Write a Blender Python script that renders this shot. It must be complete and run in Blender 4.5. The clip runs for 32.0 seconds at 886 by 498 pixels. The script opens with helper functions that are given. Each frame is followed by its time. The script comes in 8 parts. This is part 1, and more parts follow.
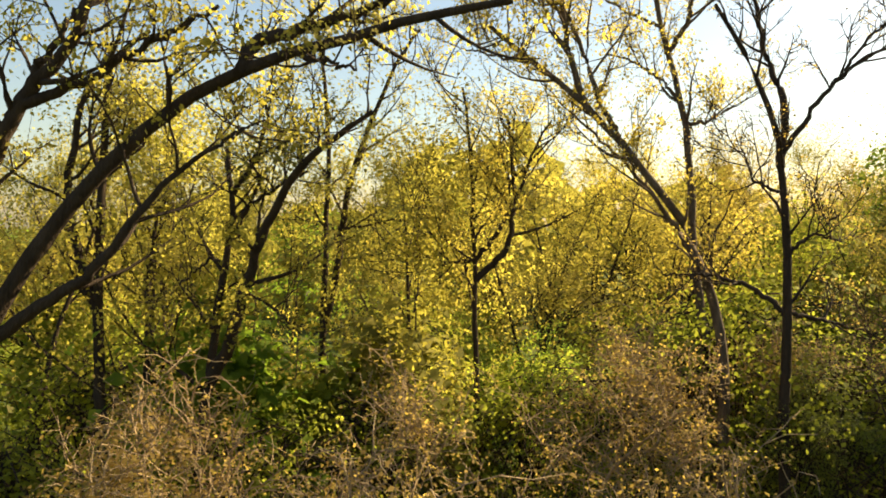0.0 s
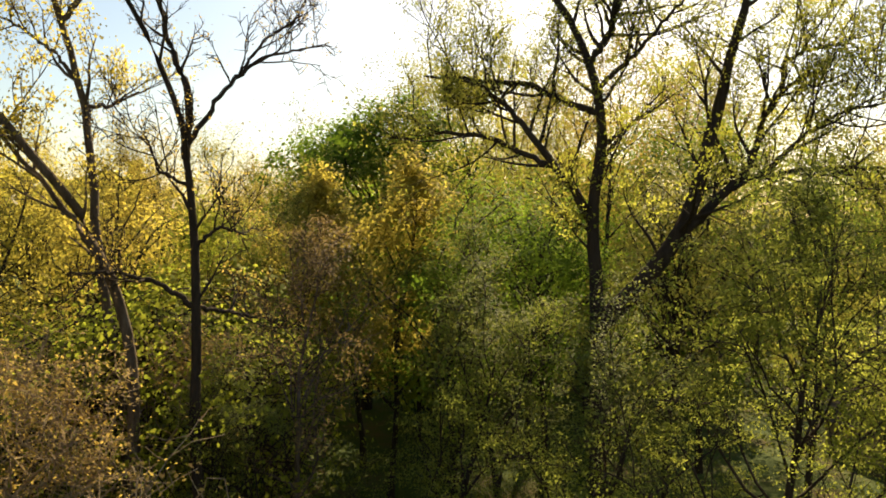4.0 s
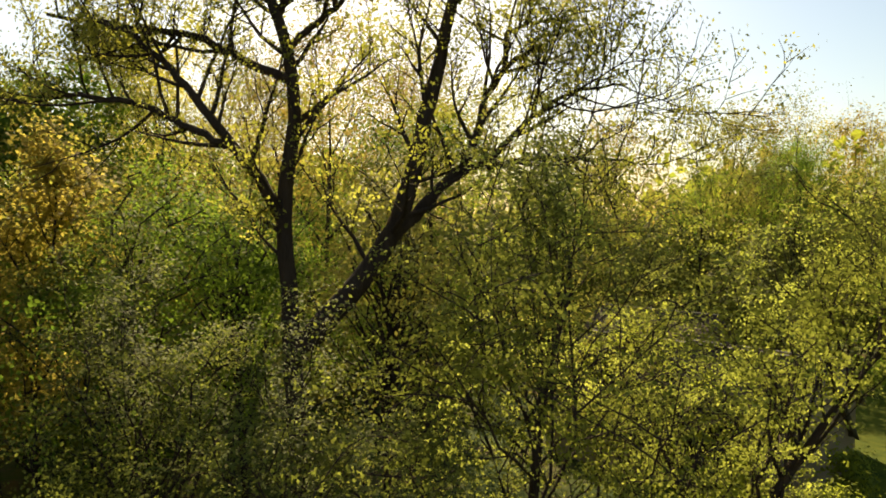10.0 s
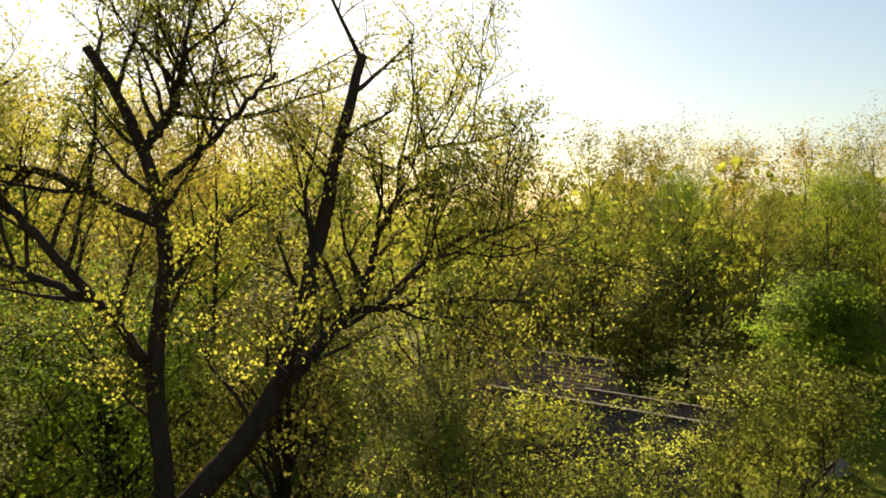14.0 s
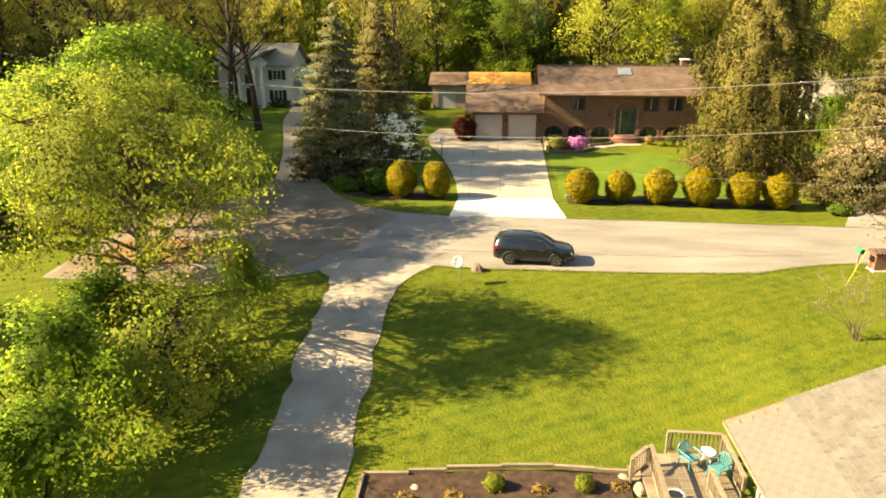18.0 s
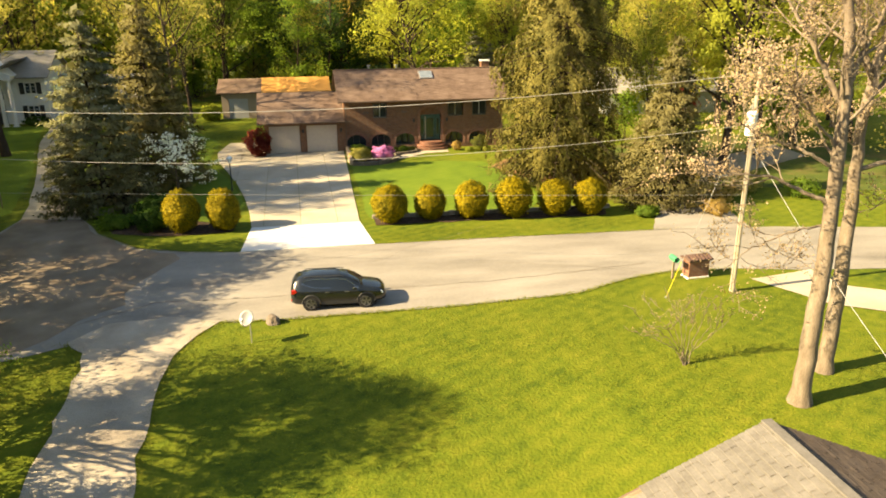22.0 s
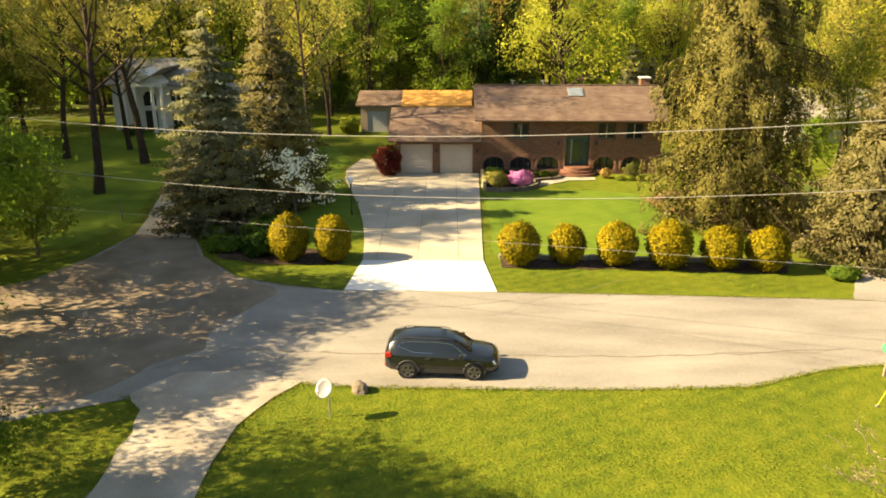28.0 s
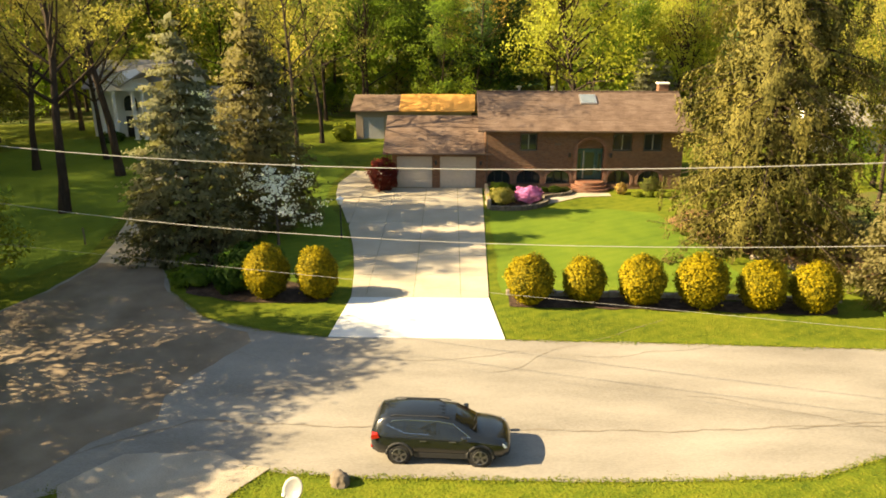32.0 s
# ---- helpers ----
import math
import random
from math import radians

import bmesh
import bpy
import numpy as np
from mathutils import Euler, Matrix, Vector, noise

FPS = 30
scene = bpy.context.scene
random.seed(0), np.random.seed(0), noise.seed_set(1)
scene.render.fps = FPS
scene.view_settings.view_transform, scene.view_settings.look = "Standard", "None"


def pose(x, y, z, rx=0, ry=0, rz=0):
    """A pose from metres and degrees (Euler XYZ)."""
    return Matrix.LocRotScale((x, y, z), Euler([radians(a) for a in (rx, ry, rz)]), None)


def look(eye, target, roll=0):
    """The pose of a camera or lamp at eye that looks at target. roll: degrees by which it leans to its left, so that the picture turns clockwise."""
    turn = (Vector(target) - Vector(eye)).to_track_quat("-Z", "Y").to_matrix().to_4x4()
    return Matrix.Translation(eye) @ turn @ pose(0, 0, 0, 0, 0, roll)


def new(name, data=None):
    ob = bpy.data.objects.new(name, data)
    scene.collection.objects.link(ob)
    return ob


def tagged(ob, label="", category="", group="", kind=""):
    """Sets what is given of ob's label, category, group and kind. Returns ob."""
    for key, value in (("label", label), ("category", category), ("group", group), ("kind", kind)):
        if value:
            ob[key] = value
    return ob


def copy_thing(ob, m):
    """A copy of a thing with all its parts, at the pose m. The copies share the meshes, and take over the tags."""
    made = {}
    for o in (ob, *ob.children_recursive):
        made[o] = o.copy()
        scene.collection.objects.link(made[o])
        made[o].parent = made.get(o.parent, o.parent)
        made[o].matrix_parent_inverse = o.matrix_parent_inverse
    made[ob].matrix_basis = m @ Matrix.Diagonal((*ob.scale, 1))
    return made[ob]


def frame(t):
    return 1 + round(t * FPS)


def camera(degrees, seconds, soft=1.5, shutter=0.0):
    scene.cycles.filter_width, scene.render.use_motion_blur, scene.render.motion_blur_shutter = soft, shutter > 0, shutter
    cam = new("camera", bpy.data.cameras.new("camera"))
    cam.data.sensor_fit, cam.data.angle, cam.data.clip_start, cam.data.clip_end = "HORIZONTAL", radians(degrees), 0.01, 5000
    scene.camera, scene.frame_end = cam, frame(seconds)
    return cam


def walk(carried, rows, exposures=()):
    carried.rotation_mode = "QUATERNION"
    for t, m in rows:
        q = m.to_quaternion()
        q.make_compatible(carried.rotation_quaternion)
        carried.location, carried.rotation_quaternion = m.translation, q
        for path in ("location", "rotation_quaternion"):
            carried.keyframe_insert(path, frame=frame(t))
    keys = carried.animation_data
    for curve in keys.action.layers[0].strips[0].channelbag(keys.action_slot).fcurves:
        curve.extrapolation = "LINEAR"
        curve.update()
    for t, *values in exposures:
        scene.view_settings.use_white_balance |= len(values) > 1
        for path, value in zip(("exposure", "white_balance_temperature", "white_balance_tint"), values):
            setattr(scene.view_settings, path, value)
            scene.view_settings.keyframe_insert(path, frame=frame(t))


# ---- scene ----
from mathutils.geometry import tessellate_polygon

cam = camera(63.2, 32.0, soft=1.8)
PATH = [
    (0, 4.300, -40.615, 11.029, 88.10, -0.00, 155.80),
    (0.5, 4.239, -40.598, 11.029, 88.00, -0.08, 153.40),
    (1, 4.206, -40.619, 11.028, 88.02, -0.20, 146.60),
    (1.5, 4.143, -40.658, 11.005, 87.98, -0.23, 139.60),
    (2, 4.052, -40.732, 10.980, 88.05, -0.23, 133.10),
    (2.5, 3.894, -40.879, 10.953, 88.03, -0.30, 127.40),
    (3, 3.708, -41.036, 10.945, 88.02, -0.25, 122.09),
    (3.5, 3.490, -41.214, 10.926, 88.00, -0.27, 117.69),
    (4, 3.214, -41.367, 10.929, 87.94, -0.22, 111.59),
    (4.5, 3.043, -41.415, 10.893, 88.07, -0.43, 102.39),
    (6.5, 2.269, -41.241, 10.909, 87.78, -0.21, 91.49),
    (7, 1.864, -41.220, 10.904, 87.78, -0.21, 91.49),
    (7.5, 1.371, -41.216, 10.887, 87.88, -0.21, 91.39),
    (8, 0.811, -41.206, 10.869, 87.88, -0.11, 91.39),
    (8.5, 0.187, -41.213, 10.861, 87.88, -0.22, 91.29),
    (9, -0.496, -41.194, 10.862, 87.99, -0.22, 91.19),
    (9.5, -1.191, -41.205, 10.863, 87.99, -0.22, 91.09),
    (10, -1.931, -41.185, 10.917, 87.99, -0.22, 90.99),
    (10.5, -2.684, -41.145, 11.202, 87.99, -0.22, 90.89),
    (11, -3.089, -41.125, 11.544, 87.99, -0.22, 90.89),
    (11.5, -3.125, -41.102, 11.975, 88.00, -0.22, 90.69),
    (12, -3.087, -41.044, 12.460, 88.00, -0.12, 90.59),
    (12.5, -3.079, -40.999, 13.018, 87.91, -0.13, 90.49),
    (13, -3.055, -40.999, 13.670, 87.62, 0.07, 90.19),
    (13.5, -3.044, -40.998, 14.143, 87.57, 0.05, 88.39),
    (15.5, -3.044, -40.998, 14.443, 88.35, -0.00, 51.90),
    (16, -3.044, -40.998, 14.464, 88.38, -0.13, 40.30),
    (16.5, -2.843, -41.076, 14.491, 85.47, -0.31, 30.20),
    (17, -2.793, -41.115, 14.492, 79.19, -0.25, 20.70),
    (17.5, -2.781, -41.098, 14.513, 72.83, -0.16, 12.09),
    (18, -2.794, -41.009, 14.594, 70.71, -0.04, 3.39),
    (18.5, -2.725, -40.957, 14.553, 70.72, -0.09, -5.71),
    (19, -2.927, -41.010, 14.612, 70.71, -0.10, -13.41),
    (19.5, -2.885, -40.990, 14.613, 70.61, -0.00, -13.51),
    (20, -2.804, -40.684, 14.630, 70.61, -0.00, -13.51),
    (20.5, -2.636, -39.996, 14.642, 70.62, -0.00, -13.61),
    (21, -2.366, -38.807, 14.690, 70.62, -0.00, -13.71),
    (21.5, -1.944, -37.155, 14.712, 70.62, -0.00, -13.71),
    (22, -1.445, -35.168, 14.750, 70.56, 0.02, -11.61),
    (22.5, -0.814, -32.913, 14.745, 70.62, 0.05, -9.81),
    (23, -0.247, -30.742, 14.699, 70.70, 0.06, -8.91),
    (23.5, 0.308, -28.956, 14.679, 70.78, 0.07, -8.31),
    (24, 0.496, -28.179, 14.628, 70.79, 0.07, -8.51),
    (24.5, 0.499, -28.076, 14.585, 70.89, 0.06, -8.71),
    (25, 0.465, -28.155, 14.544, 71.06, 0.08, -7.31),
    (25.5, 0.413, -28.325, 14.483, 71.13, 0.10, -6.31),
    (26, 0.341, -28.453, 14.442, 71.20, 0.02, -5.01),
    (26.5, 0.349, -28.513, 14.402, 71.26, 0.04, -3.51),
    (28.5, 0.387, -27.856, 14.412, 71.46, -0.08, 0.89),
    (29, 0.360, -27.385, 14.424, 71.36, -0.08, 0.89),
    (29.5, 0.335, -26.705, 14.474, 71.36, -0.08, 0.79),
    (30, 0.316, -25.817, 14.520, 71.36, -0.08, 0.79),
    (30.5, 0.305, -24.884, 14.565, 71.27, -0.09, 0.69),
    (31, 0.319, -24.022, 14.613, 71.27, -0.09, 0.69),
    (31.5, 0.359, -23.261, 14.642, 71.17, -0.09, 0.69),
    (32, 0.400, -22.500, 14.650, 71.17, -0.09, 0.59),
]
walk(cam, [(row[0], pose(*row[1:])) for row in PATH],
     exposures=((0, 1.65, 7250, 10), (2, 1.55, 7200, 10), (4.5, 1.28, 6900, 10), (8, 1.2, 6900, 10), (13.5, 1.21, 6850, 10), (15.5, 0.95, 6650, 10), (16.2, 1.05, 6700, 10), (16.6, 1.4, 6850, 10), (17, 1.85, 7250, 10), (17.5, 2.12, 7300, 10),
                (18, 2.26, 7300, 10), (19.5, 2.16, 7300, 10), (32, 2.17, 7300, 10)))

# ---- light ----
SUN_DIR = Vector((-1.0, -0.13, 0.63)).normalized()
world = bpy.data.worlds.new("sky")
scene.world = world
world.use_nodes = True
wn = world.node_tree.nodes
sky = wn.new("ShaderNodeTexSky")
sky.sky_type = "NISHITA"
sky.sun_disc = False
sky.sun_elevation = math.asin(SUN_DIR.z)
sky.sun_rotation = math.atan2(SUN_DIR.x, SUN_DIR.y)
sky.air_density, sky.dust_density, sky.ozone_density = 1.3, 1.0, 1.3
wn["Background"].inputs["Strength"].default_value = 0.056
world.node_tree.links.new(sky.outputs[0], wn["Background"].inputs[0])
sun = new("sun", bpy.data.lights.new("sun", "SUN"))
sun.data.energy, sun.data.angle, sun.data.color = 5.0, radians(0.55), (1.0, 0.82, 0.52)
sun.matrix_world = look(tuple(SUN_DIR * 150), (0, 0, 0))


# ---- materials ----
def material(name, colours, scale=3.0, rough=0.8, bump=0.15, detail=6.0, fine=None, metal=0.0, spread=(0.32, 0.68),
             leafy=0.0, island=0.0, stretch=(1, 1, 1), spec=0.3, objects=0.0, mow=False):
    """A surface of two or three colours mixed by noise at two scales, with fine relief."""
    m = bpy.data.materials.new(name)
    m.use_nodes = True
    nt, nd = m.node_tree, m.node_tree.nodes
    link = nt.links.new
    bs = nd["Principled BSDF"]
    tc = nd.new("ShaderNodeTexCoord")
    mp = nd.new("ShaderNodeMapping")
    mp.inputs["Scale"].default_value = stretch
    link(tc.outputs["Object"], mp.inputs[0])
    n1 = nd.new("ShaderNodeTexNoise")
    n1.inputs["Scale"].default_value, n1.inputs["Detail"].default_value = scale, detail
    link(mp.outputs[0], n1.inputs["Vector"])
    n2 = nd.new("ShaderNodeTexNoise")
    n2.inputs["Scale"].default_value, n2.inputs["Detail"].default_value = (fine or scale * 9), 3.0
    link(mp.outputs[0], n2.inputs["Vector"])
    mix = nd.new("ShaderNodeMath")
    mix.operation = "MULTIPLY_ADD"
    mix.inputs[1].default_value = 0.35
    link(n2.outputs["Fac"], mix.inputs[0])
    sub = nd.new("ShaderNodeMath")
    sub.operation = "MULTIPLY_ADD"
    sub.inputs[1].default_value, sub.inputs[2].default_value = 0.65, 0.0
    link(n1.outputs["Fac"], sub.inputs[0])
    link(sub.outputs[0], mix.inputs[2])
    fac = mix.outputs[0]
    for src, amount, socket in (("ShaderNodeNewGeometry", island, "Random Per Island"), ("ShaderNodeObjectInfo", objects, "Random")):
        if amount:
            g = nd.new(src)
            ad = nd.new("ShaderNodeMath")
            ad.operation = "MULTIPLY_ADD"
            ad.inputs[1].default_value = amount
            link(g.outputs[socket], ad.inputs[0])
            sh = nd.new("ShaderNodeMath")
            sh.operation = "SUBTRACT"
            sh.inputs[1].default_value = amount / 2
            link(fac, sh.inputs[0])
            link(sh.outputs[0], ad.inputs[2])
            fac = ad.outputs[0]
    if mow:
        # faint stripes left by the mower, bent by noise
        wv = nd.new("ShaderNodeTexWave")
        wv.wave_type, wv.bands_direction = "BANDS", "X"
        wv.inputs["Scale"].default_value, wv.inputs["Distortion"].default_value = 0.42, 1.2
        wv.inputs["Detail"].default_value = 2.0
        tilt = nd.new("ShaderNodeMapping")
        tilt.inputs["Rotation"].default_value = (0, 0, radians(62))
        link(tc.outputs["Object"], tilt.inputs[0])
        link(tilt.outputs[0], wv.inputs["Vector"])
        ad = nd.new("ShaderNodeMath")
        ad.operation = "MULTIPLY_ADD"
        ad.inputs[1].default_value = 0.09
        link(wv.outputs["Fac"], ad.inputs[0])
        link(fac, ad.inputs[2])
        big = nd.new("ShaderNodeTexNoise")
        big.inputs["Scale"].default_value = 0.16
        link(tc.outputs["Object"], big.inputs["Vector"])
        ad2 = nd.new("ShaderNodeMath")
        ad2.operation = "MULTIPLY_ADD"
        ad2.inputs[1].default_value = 0.6
        link(big.outputs["Fac"], ad2.inputs[0])
        link(ad.outputs[0], ad2.inputs[2])
        sh = nd.new("ShaderNodeMath")
        sh.operation = "SUBTRACT"
        sh.inputs[1].default_value = 0.40
        link(ad2.outputs[0], sh.inputs[0])
        fac = sh.outputs[0]
    ramp = nd.new("ShaderNodeValToRGB")
    el = ramp.color_ramp.elements
    el[0].position, el[1].position = spread
    el[0].color, el[1].color = (*colours[0], 1), (*colours[-1], 1)
    for i, c in enumerate(colours[1:-1]):
        e = el.new(spread[0] + (spread[1] - spread[0]) * (i + 1) / (len(colours) - 1))
        e.color = (*c, 1)
    link(fac, ramp.inputs[0])
    link(ramp.outputs[0], bs.inputs["Base Color"])
    bs.inputs["Roughness"].default_value = rough
    bs.inputs["Metallic"].default_value = metal
    bs.inputs["Specular IOR Level"].default_value = spec
    if bump:
        bp = nd.new("ShaderNodeBump")
        bp.inputs["Strength"].default_value, bp.inputs["Distance"].default_value = bump, 0.05
        link(n2.outputs["Fac"], bp.inputs["Height"])
        link(bp.outputs[0], bs.inputs["Normal"])
    if leafy:
        tr = nd.new("ShaderNodeBsdfTranslucent")
        br = nd.new("ShaderNodeMix")
        br.data_type, br.blend_type = "RGBA", "MULTIPLY"
        br.inputs["Factor"].default_value = 1.0
        br.inputs["B"].default_value = (2.05, 2.05, 1.4, 1)
        link(ramp.outputs[0], br.inputs["A"])
        link(br.outputs["Result"], tr.inputs["Color"])
        ms = nd.new("ShaderNodeMixShader")
        ms.inputs[0].default_value = leafy
        link(bs.outputs[0], ms.inputs[1])
        link(tr.outputs[0], ms.inputs[2])
        link(ms.outputs[0], nd["Material Output"].inputs["Surface"])
    return m


def plain(name, colour, rough=0.5, metal=0.0, spec=0.5):
    return material(name, [tuple(c * 0.86 for c in colour), colour], scale=4, rough=rough, bump=0.03, metal=metal, spec=spec)


def glass(name, tint=(0.02, 0.025, 0.03)):
    m = bpy.data.materials.new(name)
    m.use_nodes = True
    bs = m.node_tree.nodes["Principled BSDF"]
    bs.inputs["Base Color"].default_value = (*tint, 1)
    bs.inputs["Roughness"].default_value = 0.05
    bs.inputs["Specular IOR Level"].default_value = 0.8
    return m


def brickwork(name, a, b, mortar, width=0.22, height=0.075, turn=(90, 0, 0)):
    m = material(name, [a, b], scale=2.5, rough=0.85, bump=0.0)
    nt, nd = m.node_tree, m.node_tree.nodes
    tc, mp, br = nd.new("ShaderNodeTexCoord"), nd.new("ShaderNodeMapping"), nd.new("ShaderNodeTexBrick")
    mp.inputs["Rotation"].default_value = [radians(v) for v in turn]
    nt.links.new(tc.outputs["Object"], mp.inputs[0])
    nt.links.new(mp.outputs[0], br.inputs["Vector"])
    br.inputs["Scale"].default_value = 1.0
    br.inputs["Brick Width"].default_value, br.inputs["Row Height"].default_value = width, height
    br.inputs["Mortar Size"].default_value = 0.009
    br.inputs["Color1"].default_value, br.inputs["Color2"].default_value, br.inputs["Mortar"].default_value = (*a, 1), (*b, 1), (*mortar, 1)
    ramp = [n for n in nd if n.bl_idname == "ShaderNodeValToRGB"][0]
    mx = nd.new("ShaderNodeMix")
    mx.data_type, mx.blend_type = "RGBA", "MIX"
    mx.inputs["Factor"].default_value = 0.8
    nt.links.new(ramp.outputs[0], mx.inputs["A"])
    nt.links.new(br.outputs["Color"], mx.inputs["B"])
    bs = nd["Principled BSDF"]
    nt.links.new(mx.outputs["Result"], bs.inputs["Base Color"])
    bp = nd.new("ShaderNodeBump")
    bp.inputs["Strength"].default_value, bp.inputs["Distance"].default_value = 0.5, 0.01
    bp.invert = True
    nt.links.new(br.outputs["Fac"], bp.inputs["Height"])
    nt.links.new(bp.outputs[0], bs.inputs["Normal"])
    return m


M_GRASS = material("grass", [(0.042, 0.066, 0.006), (0.082, 0.107, 0.008), (0.118, 0.132, 0.011), (0.17, 0.162, 0.02)], scale=1.6, fine=8, rough=0.9, bump=1.0, detail=10, spec=0.1, spread=(0.2, 0.82), mow=True)
M_GRASS2 = material("shaded_lawn_grass", [(0.07, 0.115, 0.012), (0.10, 0.148, 0.014), (0.135, 0.17, 0.018)], scale=0.7, fine=16, rough=0.9, bump=0.9, detail=8, spec=0.1, spread=(0.2, 0.8), mow=True)
M_FLOOR = material("forest_litter", [(0.035, 0.06, 0.012), (0.07, 0.09, 0.018), (0.13, 0.085, 0.04)], scale=0.5, fine=7, rough=0.95, bump=1.0, detail=8, spec=0.1)
M_ROAD = material("worn_asphalt", [(0.135, 0.122, 0.103), (0.212, 0.194, 0.165), (0.275, 0.253, 0.217)], scale=0.42, stretch=(0.35, 1.2, 1), fine=26, rough=0.9, bump=0.25, detail=9, spec=0.2)
M_OLDROAD = material("old_dark_asphalt", [(0.11, 0.083, 0.056), (0.18, 0.14, 0.098), (0.25, 0.2, 0.146)], scale=0.5, fine=30, rough=0.9, bump=0.25, detail=9, spec=0.2)
M_GRAVEL = material("gravel", [(0.19, 0.163, 0.13), (0.305, 0.265, 0.21), (0.39, 0.35, 0.285)], scale=0.5, fine=22, rough=0.95, bump=0.6, detail=8, spec=0.15)
M_CONC = material("tan_concrete", [(0.285, 0.247, 0.18), (0.36, 0.315, 0.24), (0.415, 0.37, 0.29)], scale=0.4, fine=18, rough=0.85, bump=0.12, objects=0.10, spec=0.25)
M_WHITE_CONC = material("new_concrete", [(0.50, 0.49, 0.455), (0.60, 0.59, 0.55)], scale=0.6, fine=18, rough=0.8, bump=0.08, spec=0.25)
M_MULCH = material("mulch", [(0.025, 0.017, 0.012), (0.06, 0.04, 0.028), (0.10, 0.065, 0.045)], scale=3, fine=24, rough=0.95, bump=1.0, spec=0.1)
M_STRAW = material("pine_straw", [(0.16, 0.09, 0.04), (0.28, 0.17, 0.08)], scale=3, fine=24, rough=0.95, bump=0.8, spec=0.1)
M_BARK = material("grey_brown_bark", [(0.06, 0.045, 0.033), (0.12, 0.09, 0.065), (0.19, 0.15, 0.115)], scale=5, fine=34, rough=0.95, bump=0.8, stretch=(1, 1, 0.22), spec=0.1)
M_BARK_DARK = material("dark_bark", [(0.03, 0.022, 0.016), (0.065, 0.048, 0.036)], scale=5, fine=30, rough=0.95, bump=0.8, stretch=(1, 1, 0.22), spec=0.1)
M_BARK_PALE = material("pale_bark", [(0.10, 0.077, 0.055), (0.17, 0.135, 0.098), (0.24, 0.195, 0.145)], scale=4, fine=30, rough=0.9, bump=0.6, stretch=(1, 1, 0.25), spec=0.1)
M_BARK_TWIG = material("bare_twig_bark", [(0.22, 0.155, 0.09), (0.40, 0.30, 0.18)], scale=5, fine=30, rough=0.9, bump=0.4, spec=0.1)


def leaves(name, colours, leafy=0.60, island=0.16):
    return material(name, colours, scale=0.45, fine=3.0, rough=0.65, bump=0.0, leafy=leafy, island=island, spec=0.06)


L_YELLOW = leaves("yellow_spring_leaves", [(0.155, 0.144, 0.034), (0.25, 0.224, 0.053), (0.335, 0.292, 0.08)], 0.64)
L_GOLD = leaves("gold_oak_leaves", [(0.19, 0.16, 0.04), (0.29, 0.242, 0.062), (0.375, 0.31, 0.09)], 0.66)
L_LIME = leaves("lime_spring_leaves", [(0.125, 0.152, 0.024), (0.195, 0.22, 0.036), (0.27, 0.285, 0.054)])
L_NEAR = leaves("light_green_leaves", [(0.10, 0.12, 0.028), (0.17, 0.188, 0.046), (0.25, 0.26, 0.07)], 0.68)
L_SPRING = leaves("spring_yellow_green_leaves", [(0.12, 0.13, 0.03), (0.188, 0.192, 0.042), (0.265, 0.255, 0.062)], 0.64)
L_GREEN = leaves("green_leaves", [(0.065, 0.112, 0.017), (0.115, 0.172, 0.025), (0.17, 0.23, 0.036)])
# olive darkened so that the leaf colour carries the wood's shade
L_SHADE = leaves("shade_olive_leaves", [(0.064, 0.074, 0.022), (0.108, 0.118, 0.034), (0.16, 0.166, 0.05)])
# green between L_SHADE and L_SPRING, with some shade in the colour
L_DIM = leaves("shade_green_leaves", [(0.08, 0.098, 0.024), (0.13, 0.15, 0.036), (0.19, 0.205, 0.052)], 0.5)
L_FRESH = leaves("fresh_lime_leaves", [(0.17, 0.19, 0.026), (0.26, 0.275, 0.04), (0.35, 0.35, 0.06)], 0.5)
L_ROUND = leaves("soft_lime_leaves", [(0.12, 0.15, 0.024), (0.19, 0.218, 0.036), (0.262, 0.28, 0.054)], 0.45)
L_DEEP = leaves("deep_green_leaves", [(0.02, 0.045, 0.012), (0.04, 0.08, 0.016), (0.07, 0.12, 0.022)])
L_OLIVE = leaves("olive_leaves", [(0.14, 0.136, 0.033), (0.205, 0.194, 0.05), (0.285, 0.256, 0.074)], 0.38)
L_BRONZE = leaves("bronze_oak_leaves", [(0.19, 0.142, 0.036), (0.27, 0.205, 0.054), (0.35, 0.268, 0.076)], 0.42)
L_BUD = leaves("brown_bud_leaves", [(0.20, 0.14, 0.05), (0.29, 0.21, 0.075), (0.36, 0.28, 0.09)])
L_PINK = leaves("pale_pink_buds", [(0.28, 0.20, 0.125), (0.45, 0.34, 0.23)], 0.4)
L_BROWN = leaves("brown_opening_leaves", [(0.13, 0.09, 0.05), (0.215, 0.155, 0.085)], 0.4)
L_WHITE = leaves("white_blossom", [(0.74, 0.74, 0.68), (0.86, 0.86, 0.83)], 0.4)
L_MAG = leaves("magenta_blossom", [(0.44, 0.14, 0.36), (0.62, 0.28, 0.53)], 0.25)
L_RED = leaves("dark_red_leaves", [(0.045, 0.010, 0.012), (0.11, 0.022, 0.02), (0.16, 0.045, 0.03)])
L_GOLDTIP = leaves("gold_evergreen_tips", [(0.085, 0.08, 0.006), (0.185, 0.146, 0.007), (0.31, 0.232, 0.010)], 0.2, 0.35)
L_SPRUCE = leaves("spruce_needles", [(0.055, 0.056, 0.016), (0.115, 0.104, 0.028), (0.20, 0.168, 0.042)], 0.12, 0.16)
